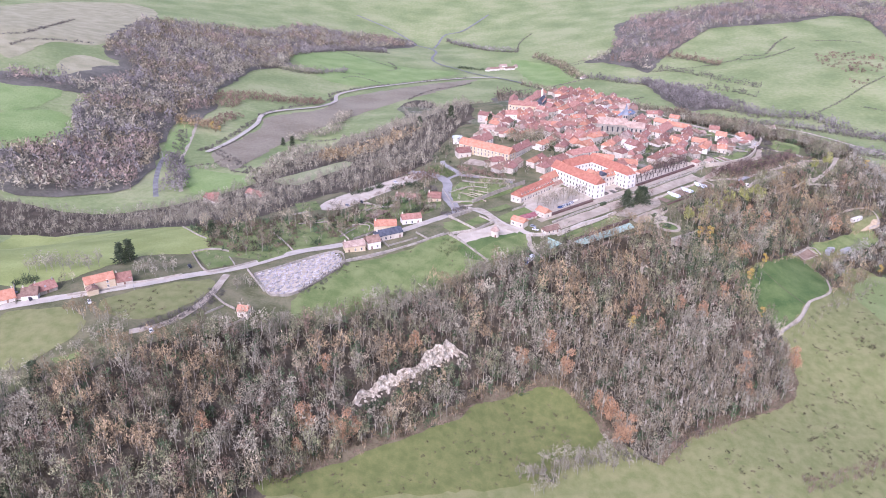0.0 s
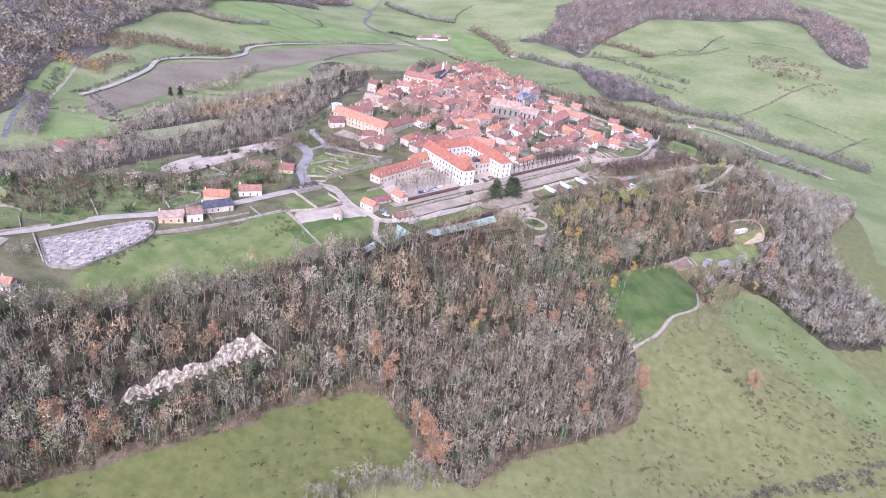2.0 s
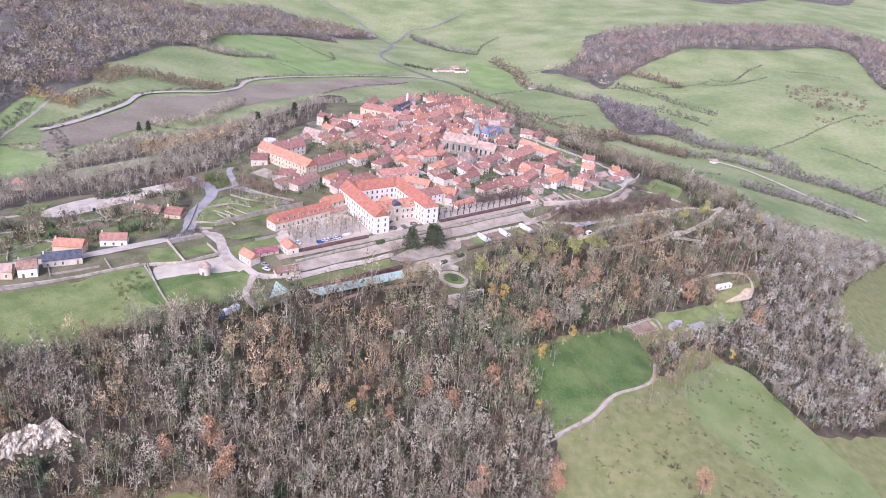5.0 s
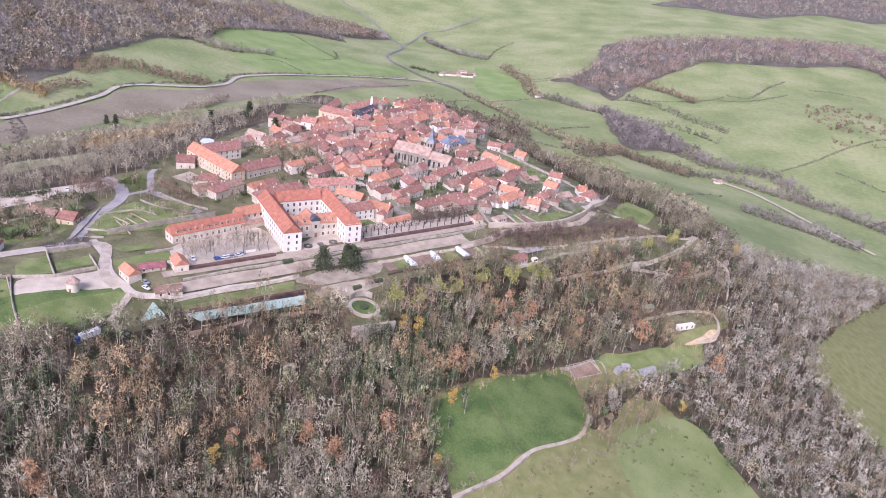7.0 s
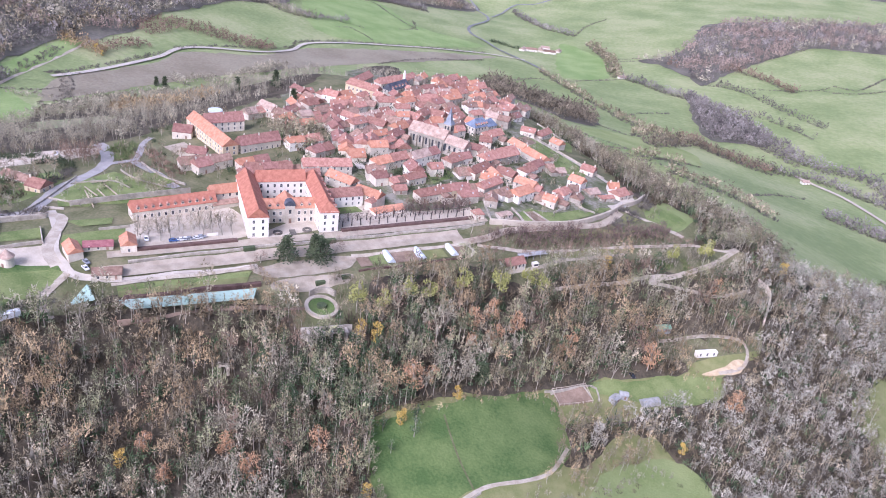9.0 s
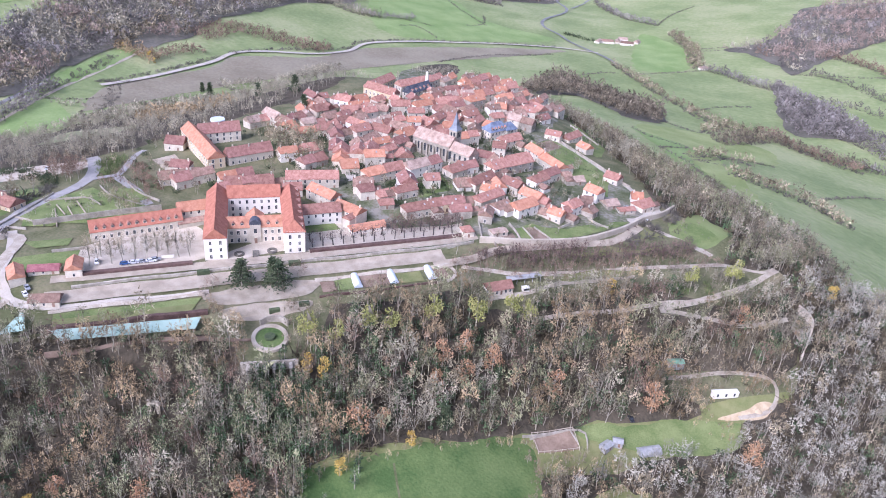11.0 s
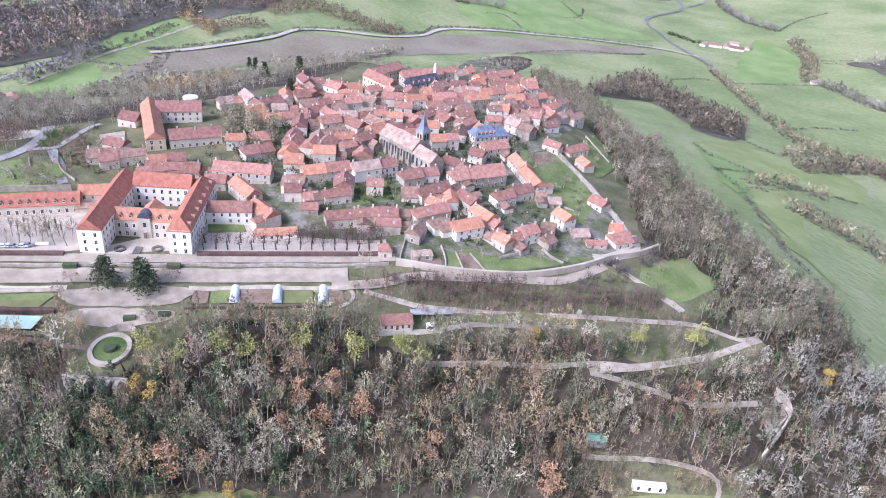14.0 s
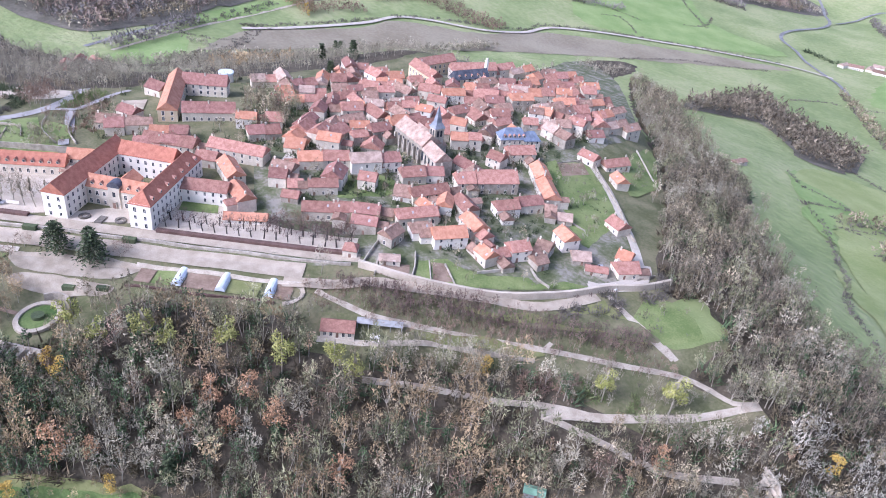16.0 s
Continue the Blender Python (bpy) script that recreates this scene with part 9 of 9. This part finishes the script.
for (ax, ay), (bx, by) in zip(FENCED, FENCED[1:] + FENCED[:1]):
    n_rail = int(math.hypot(bx - ax, by - ay) / 2.4)
    for k in range(n_rail):
        px, py, ex, ey = (ax + (bx - ax) * k / n_rail, ay + (by - ay) * k / n_rail, ax + (bx - ax) * (k + 1) / n_rail, ay + (by - ay) * (k + 1) / n_rail)
        pz, ez = float(ground(px, py)) + 0.5, float(ground(ex, ey)) + 0.5
        child("post", POST, plot_fence, pose(px - 275, py - 512, pz - plot_fence.matrix_basis.translation.z))
        child("rail", RAIL, plot_fence, pose((px + ex) / 2 - 275, (py + ey) / 2 - 512, (pz + ez) / 2 - plot_fence.matrix_basis.translation.z, 0, -math.degrees(math.atan2(ez - pz, math.hypot(ex - px, ey - py))), math.degrees(math.atan2(ey - py, ex - px))) @ Matrix.Diagonal((math.hypot(ex - px, ey - py), 1, 1, 1)))
for poly_, gap_, kinds_, mat_, words, lo_, hi_ in (([(-28, 574), (-27, 587), (1, 593), (-14, 611), (-58, 625), (-54, 595)], 6.5, BARE_MID, TWIG_PALE, "tall bare trees beside the approach road", 0.7, 1.1), ([(-46, 571), (-33, 578), (-4, 556), (-10, 545)], 5.5, BARE_MID, TWIG_RED, "brown bare trees beside the approach road", 0.5, 0.9)):
    stuff("garden_trees", spots_in(poly_, gap_, rng, [beside(l, w + 2) for n, l, w in ROADS if n == "approach_road"], 0.2, 1.0, PLACED), kinds_, BARK, mat_, words, "trees", 204, lo_, hi_)
for line_ in ([(10, 584), (49, 556)], [(15, 576), (42, 555)]):
    stuff("hedge", spots_in(beside(line_, 3), 2.2, rng), SHRUBS, BARK, TWIG_RED, "tall brown hedge beside a garden path", "hedge", 205, 0.7, 1.1)
patch("stable_court", [(18, 587), (25, 598), (44, 584), (33, 578)], GRAVEL_DARK, 0.5, 6, "pale gravel court between old houses", "ground", False)
sp = spots_in([(56, 642), (85, 653), (107, 625), (85, 610)], 6.5, rng, (), 0.2, 1.0, PLACED)
stuff("garden_trees", sp, BARE_MID, BARK, TWIG, "large bare trees in a walled garden", "trees", 206, 0.8, 1.25)
sp = spots_in([(275, 504), (302, 519), (324, 505), (310, 485), (286, 462), (270, 456), (273, 478)], 4.4, rng, [FENCED])
stuff("thicket", sp[::2], BARE_MID, BARK, TWIG_WARM, "beige-brown bare bushes beside a green field", "bushes", 199, 0.45, 0.85)
stuff("thicket", sp[1::2], BARE_MID, BARK, TWIG, "grey-brown bare bushes beside a green field", "bushes", 200, 0.4, 0.85)
for line_, mat_ in (([(219, 402), (236, 417), (255, 435), (272, 453)], TWIG), ([(263, 439), (279, 450), (314, 486), (324, 485)], TWIG_PALE)):
    stuff("thicket", spots_in(beside(line_, 6), 3.6, rng), BARE_MID, BARK, mat_, "bare bushes along a field track", "bushes", 201, 0.2, 0.5)
patch("lookout_platform", [(364, 618), (369, 614), (373, 626), (367, 628)], TRACK, 0.5, 6, "pale gravel of a lookout platform", "ground", False)
low_wall("lookout_wall", [(370, 613), (372, 620), (373.5, 626.5), (371, 627.5), (367, 628)], 1.6, 0.9, GRAVEL, "pale angular wall round a lookout platform", 3.0, 2)
sp = spots_in(beside([(171, 570), (184, 581), (199, 594)], 6), 2.8, rng)
stuff("garden_trees", sp, BARE_MID, BARK_DARK, TWIG_PURPLE, "row of purple-brown bare limes behind a gravel court", "trees", 185, 0.55, 0.75)
gardens = [p for n, p in WOODS if n == "gardens"][0]
sp = spots_in(gardens, 6.5, rng, OUT)
stuff("garden_bushes", sp[::2], SHRUBS + BRUSH[:1], BARK, LEAF_GREEN, "evergreen bushes in sloping gardens", "bushes", 73, 0.5, 1.0)
stuff("garden_bushes", sp[1::2], SHRUBS + BRUSH[:2], BARK, TWIG_RED, "bare reddish bushes in sloping gardens", "bushes", 74, 0.6, 1.1)
for k, (x, y, L, turn, ridge) in enumerate(BARNS):
    if k == 0:
        L, ridge = 13, 3.6
    tagged(house(x, y, min(max(L, 12), 22), turn, 6 if k == 0 else 9, ridge, PLASTER, TILE_BROWN if k == 0 else TILE_RED, 700 + k, rows=1, group="valley farms", chimneys=0, name="farm_barn"), "long farm barn with a red tile roof in the valley", "barn")
for x, y, L, turn, wall_, roof_ in ((98, 1628, 16, 80, WHITE, TILE_TAN), (112, 1640, 22, 20, WHITE, TILE_BROWN), (128, 1655, 18, 95, PLASTER, TILE_TAN), (146, 1644, 22, 12, WHITE, TILE_BROWN), (160, 1664, 14, 80, PLASTER, TILE_TAN), (134, 1676, 16, 15, WHITE, TILE_TAN)):
    tagged(house(x, y, L, turn, 9, 7.0, wall_, roof_, int(x), rows=1, group="valley farms", chimneys=0, name="farm_building"), "pale farm building with a %s in the valley" % WORDS[roof_.name], "farm building")
for x, y, L, turn in ((283, 1517, 14, 30), (516, 1153, 9, 20)):
    tagged(house(x, y, L, turn, 6.5, 5.4, WHITE, TILE_TAN, int(x), rows=1, group="valley farms", chimneys=0, name="farm_building"), "small white building beside a valley lane", "farm building")
sp = spots_in(beside([(35, 1633), (66, 1634), (98, 1631)], 12), 6, rng)
stuff("hedgerow", sp, SHRUBS, BARK, LEAF_GREEN, "dark tall hedge by a farm", "hedge", 75, 2.0, 3.0)

# ---- the worker's yard in the wood ----
shed = tagged(new("site_cabin"), "long white site cabin in a sandy yard", "cabin")
shed.matrix_basis = pose(338.5, 568, float(ground(338.5, 568)), 0, 0, 29)
child("body", boxes("body", WHITE, (-6, 6, -1.3, 1.3, -0.3, 2.5)), shed)
child("roof", boxes("roof", WHITE, (-6.2, 6.2, -1.5, 1.5, 2.5, 2.65)), shed)
for x in (-4, 0, 4):
    child("window", WINDOW_PANE, shed, pose(x, -1.31, 1.4))
heap_v, heap_f = [(0, 0, 2.4)], []
for r_, z_ in ((1.6, 1.9), (3.4, 0.9), (5.2, -0.4)):
    heap_v += [(r_ * math.cos(i * 0.4488) * (1 + 0.2 * noise.noise((i * 0.9, r_, 0))), r_ * math.sin(i * 0.4488), z_ + 0.3 * noise.noise((i, r_, 3))) for i in range(14)]
heap_f = [(0, 1 + i, 1 + (i + 1) % 14) for i in range(14)] + [(1 + 14 * k + i, 15 + 14 * k + i, 15 + 14 * k + (i + 1) % 14, 1 + 14 * k + (i + 1) % 14) for k in range(2) for i in range(14)]
for x, y, s in ((353.5, 567.5, 0.42), (340, 558, 0.24), (345, 560.5, 0.2)):
    heap = tagged(new("sand_mound", mesh_of("sand_mound", heap_v, heap_f, SAND)), "mound of ochre sand in a yard", "mound", "mounds of sand")
    heap.matrix_basis = pose(x, y, float(ground(x, y)), 0, 0, x * 40) @ Matrix.Scale(s, 4)
patch("yard_ground", [(337, 556), (349, 560), (358, 566), (359, 574), (353, 571), (346, 563)], SAND, 0.35, 6, "sandy ground of a yard", "ground", True, 1.0)
for x, y, L, turn, roof_, label in ((315, 572, 7, 30, GREENROOF, "small shed with a green sheet roof in the wood"), (295, 520, 5, 60, METAL, "grey sheet-metal hut beside a field"), (299, 524, 4, 10, METAL, "small pale sheet-roofed hut beside a field")):
    s_ = tagged(new("shed"), label, "shed", "sheds")
    s_.matrix_basis = pose(x, y, float(ground(x, y)), 0, 0, turn)
    child("wall", gable_wall("wall", L, 3.6, 2.2, 2.9, SHUTTER), s_)
    child("roof", gable_roof("roof", L, 3.6, 2.2, 2.9, roof_, 0.25, 0.08), s_)
    child("door", DOOR_LEAF, s_, pose(0.6, -1.83, 0) @ Matrix.Scale(0.9, 4))
tv, tf = [], []
for i in range(9):
    a = math.pi * i / 8
    tv += [(-5, math.cos(a) * 2.6, math.sin(a) * 2.6), (5, math.cos(a) * 2.6, math.sin(a) * 2.6)]
    if i:
        tf.append((2 * i - 2, 2 * i, 2 * i + 1, 2 * i - 1))
tf += [tuple(range(0, 18, 2)), tuple(range(17, 0, -2))]
tun = tagged(new("storage_tunnel", mesh_of("storage_tunnel", tv, tf, METAL)), "grey half-round storage tunnel among bushes", "shed")
tun.matrix_basis = pose(312, 527, float(ground(312, 527)) - 0.2, 0, 0, 35)

# ---- ruined folly in the wood ----
folly = tagged(new("folly"), "ruined pale stone folly with an arch in the wood", "ruin")
folly.matrix_basis = pose(134, 442, float(ground(134, 442)), 0, 0, 20)
child("pier", boxes("pier", ROCK, (-2.6, -1.0, -0.8, 0.8, -2, 5.4), (-2.2, -1.2, -0.6, 0.6, 5.4, 6.4)), folly)
child("pier", boxes("pier", ROCK, (1.0, 2.4, -0.8, 0.8, -2, 4.2)), folly)
child("lintel", boxes("lintel", ROCK, (-2.7, 1.8, -0.7, 0.7, 4.2, 5.0)), folly)
low_wall("belvedere", [(186, 476), (189, 472.5), (193, 472), (196, 474.5)], 1.6, 0.7, GRAVEL, "pale curved wall of a lookout in the wood", 2, 1.5)

# ---- cars, a lorry, a lamp post ----
def profile(name, side, half, mat, inset=0.0):
    """A body drawn by its side outline (y, z), of a given half width, drawn in towards the top."""
    n, top = len(side), max(z for _, z in side)
    v = [(sx * (half - inset * max(0, z - 0.8) / max(0.1, top - 0.8)), y, z) for sx in (-1, 1) for y, z in side]
    f = [tuple(range(n - 1, -1, -1)), tuple(range(n, 2 * n))] + [(i, (i + 1) % n, n + (i + 1) % n, n + i) for i in range(n)]
    return mesh_of(name, v, f, mat)


def wheel_mesh(name, r, half, mat, n=12):
    v = [(s * half, r * math.cos(i * 2 * math.pi / n), r * math.sin(i * 2 * math.pi / n)) for s in (-1, 1) for i in range(n)]
    return mesh_of(name, v, [tuple(range(n - 1, -1, -1)), tuple(range(n, 2 * n))] + [(i, (i + 1) % n, n + (i + 1) % n, n + i) for i in range(n)], mat)


TYRE, RIM = wheel_mesh("wheel", 0.31, 0.1, RUBBER), wheel_mesh("rim", 0.19, 0.11, METAL, 10)
CAR_SIDE = [(-2.05, 0.3), (-2.1, 0.62), (-1.95, 0.8), (-0.95, 0.92), (-0.3, 1.42), (1.15, 1.45), (1.85, 1.0), (2.05, 0.92), (2.1, 0.5), (2.0, 0.3)]
PAINTS = {}
for k in range(4):
    c = tagged(new("car"), "parked %s hatchback car" % ("white", "black", "grey", "blue")[k], "car", "parked cars")
    child("body", profile("body", CAR_SIDE, 0.86, CARS[k], 0.16), c)
    child("windscreen", mesh_of("windscreen", [(-0.66, -0.93, 0.96), (0.66, -0.93, 0.96), (0.6, -0.36, 1.4), (-0.6, -0.36, 1.4)], [(0, 1, 2, 3)], GLASS), c)
    child("rear_window", mesh_of("rear_window", [(0.64, 1.85, 1.03), (-0.64, 1.85, 1.03), (-0.58, 1.24, 1.42), (0.58, 1.24, 1.42)], [(0, 1, 2, 3)], GLASS), c)
    for s in (-1, 1):
        child("side_window", mesh_of("side_window", [(s * 0.84, -0.8, 0.98), (s * 0.84, 1.6, 0.98), (s * 0.735, 1.1, 1.38), (s * 0.735, -0.3, 1.38)], [(0, 1, 2, 3)], GLASS), c)
        child("headlight", boxes("headlight", METAL, (s * 0.6 - 0.17, s * 0.6 + 0.17, -2.12, -2.0, 0.58, 0.72)), c)
        for y in (-1.28, 1.25):
            child("rim", RIM, child("wheel", TYRE, c, pose(s * 0.78, y, 0.31)))
    PAINTS[k] = c
used_cars = set()
for x, y, turn, k in PARKED:
    m = pose(x, y, float(ground(x, y)) + 0.5, 0, 0, turn)
    if k in used_cars:
        copy_thing(PAINTS[k], m)
    else:
        PAINTS[k].matrix_basis = m
        used_cars.add(k)
PAINTS[3].matrix_basis = pose(84, 489, float(ground(84, 489)) + 0.5, 0, 0, 128)
lorry = tagged(new("lorry"), "white box lorry with a blue cab parked by a hedge", "lorry")
lorry.matrix_basis = pose(56, 419, float(ground(56, 419)) + 0.3, 0, 0, 146)
child("cargo_box", boxes("cargo_box", CARS[0], (-1.2, 1.2, -4.2, 4.2, 0.9, 3.3)), lorry)
child("cab", profile("cab", [(4.4, 0.5), (4.4, 2.6), (5.6, 2.6), (6.2, 1.6), (6.3, 0.5)], 1.15, CARS[3], 0.1), lorry)
child("windscreen", mesh_of("windscreen", [(-0.95, 6.22, 1.62), (0.95, 6.22, 1.62), (0.9, 5.66, 2.52), (-0.9, 5.66, 2.52)], [(0, 1, 2, 3)], GLASS), lorry)
for s in (-1, 1):
    for y in (-3.0, -1.9, 5.3):
        child("rim", RIM, child("wheel", TYRE, lorry, pose(s * 1.05, y, 0.45) @ Matrix.Scale(1.45, 4)))
lx, ly = LAMP_SPOT
lamp = tagged(new("street_lamp"), "tall grey street lamp beside the road", "street lamp")
lamp.matrix_basis = pose(lx, ly, float(ground(lx, ly)), 0, 0, -50)
child("pole", wheel_mesh("pole", 0.11, 4.2, METAL, 8), lamp, pose(0, 0, 4.2, 0, 90, 0))
child("arm", boxes("arm", METAL, (-0.05, 0.05, -1.4, 0, 8.3, 8.4)), lamp)
child("lamp_head", boxes("lamp_head", METAL, (-0.15, 0.15, -1.9, -1.3, 8.24, 8.4)), lamp)
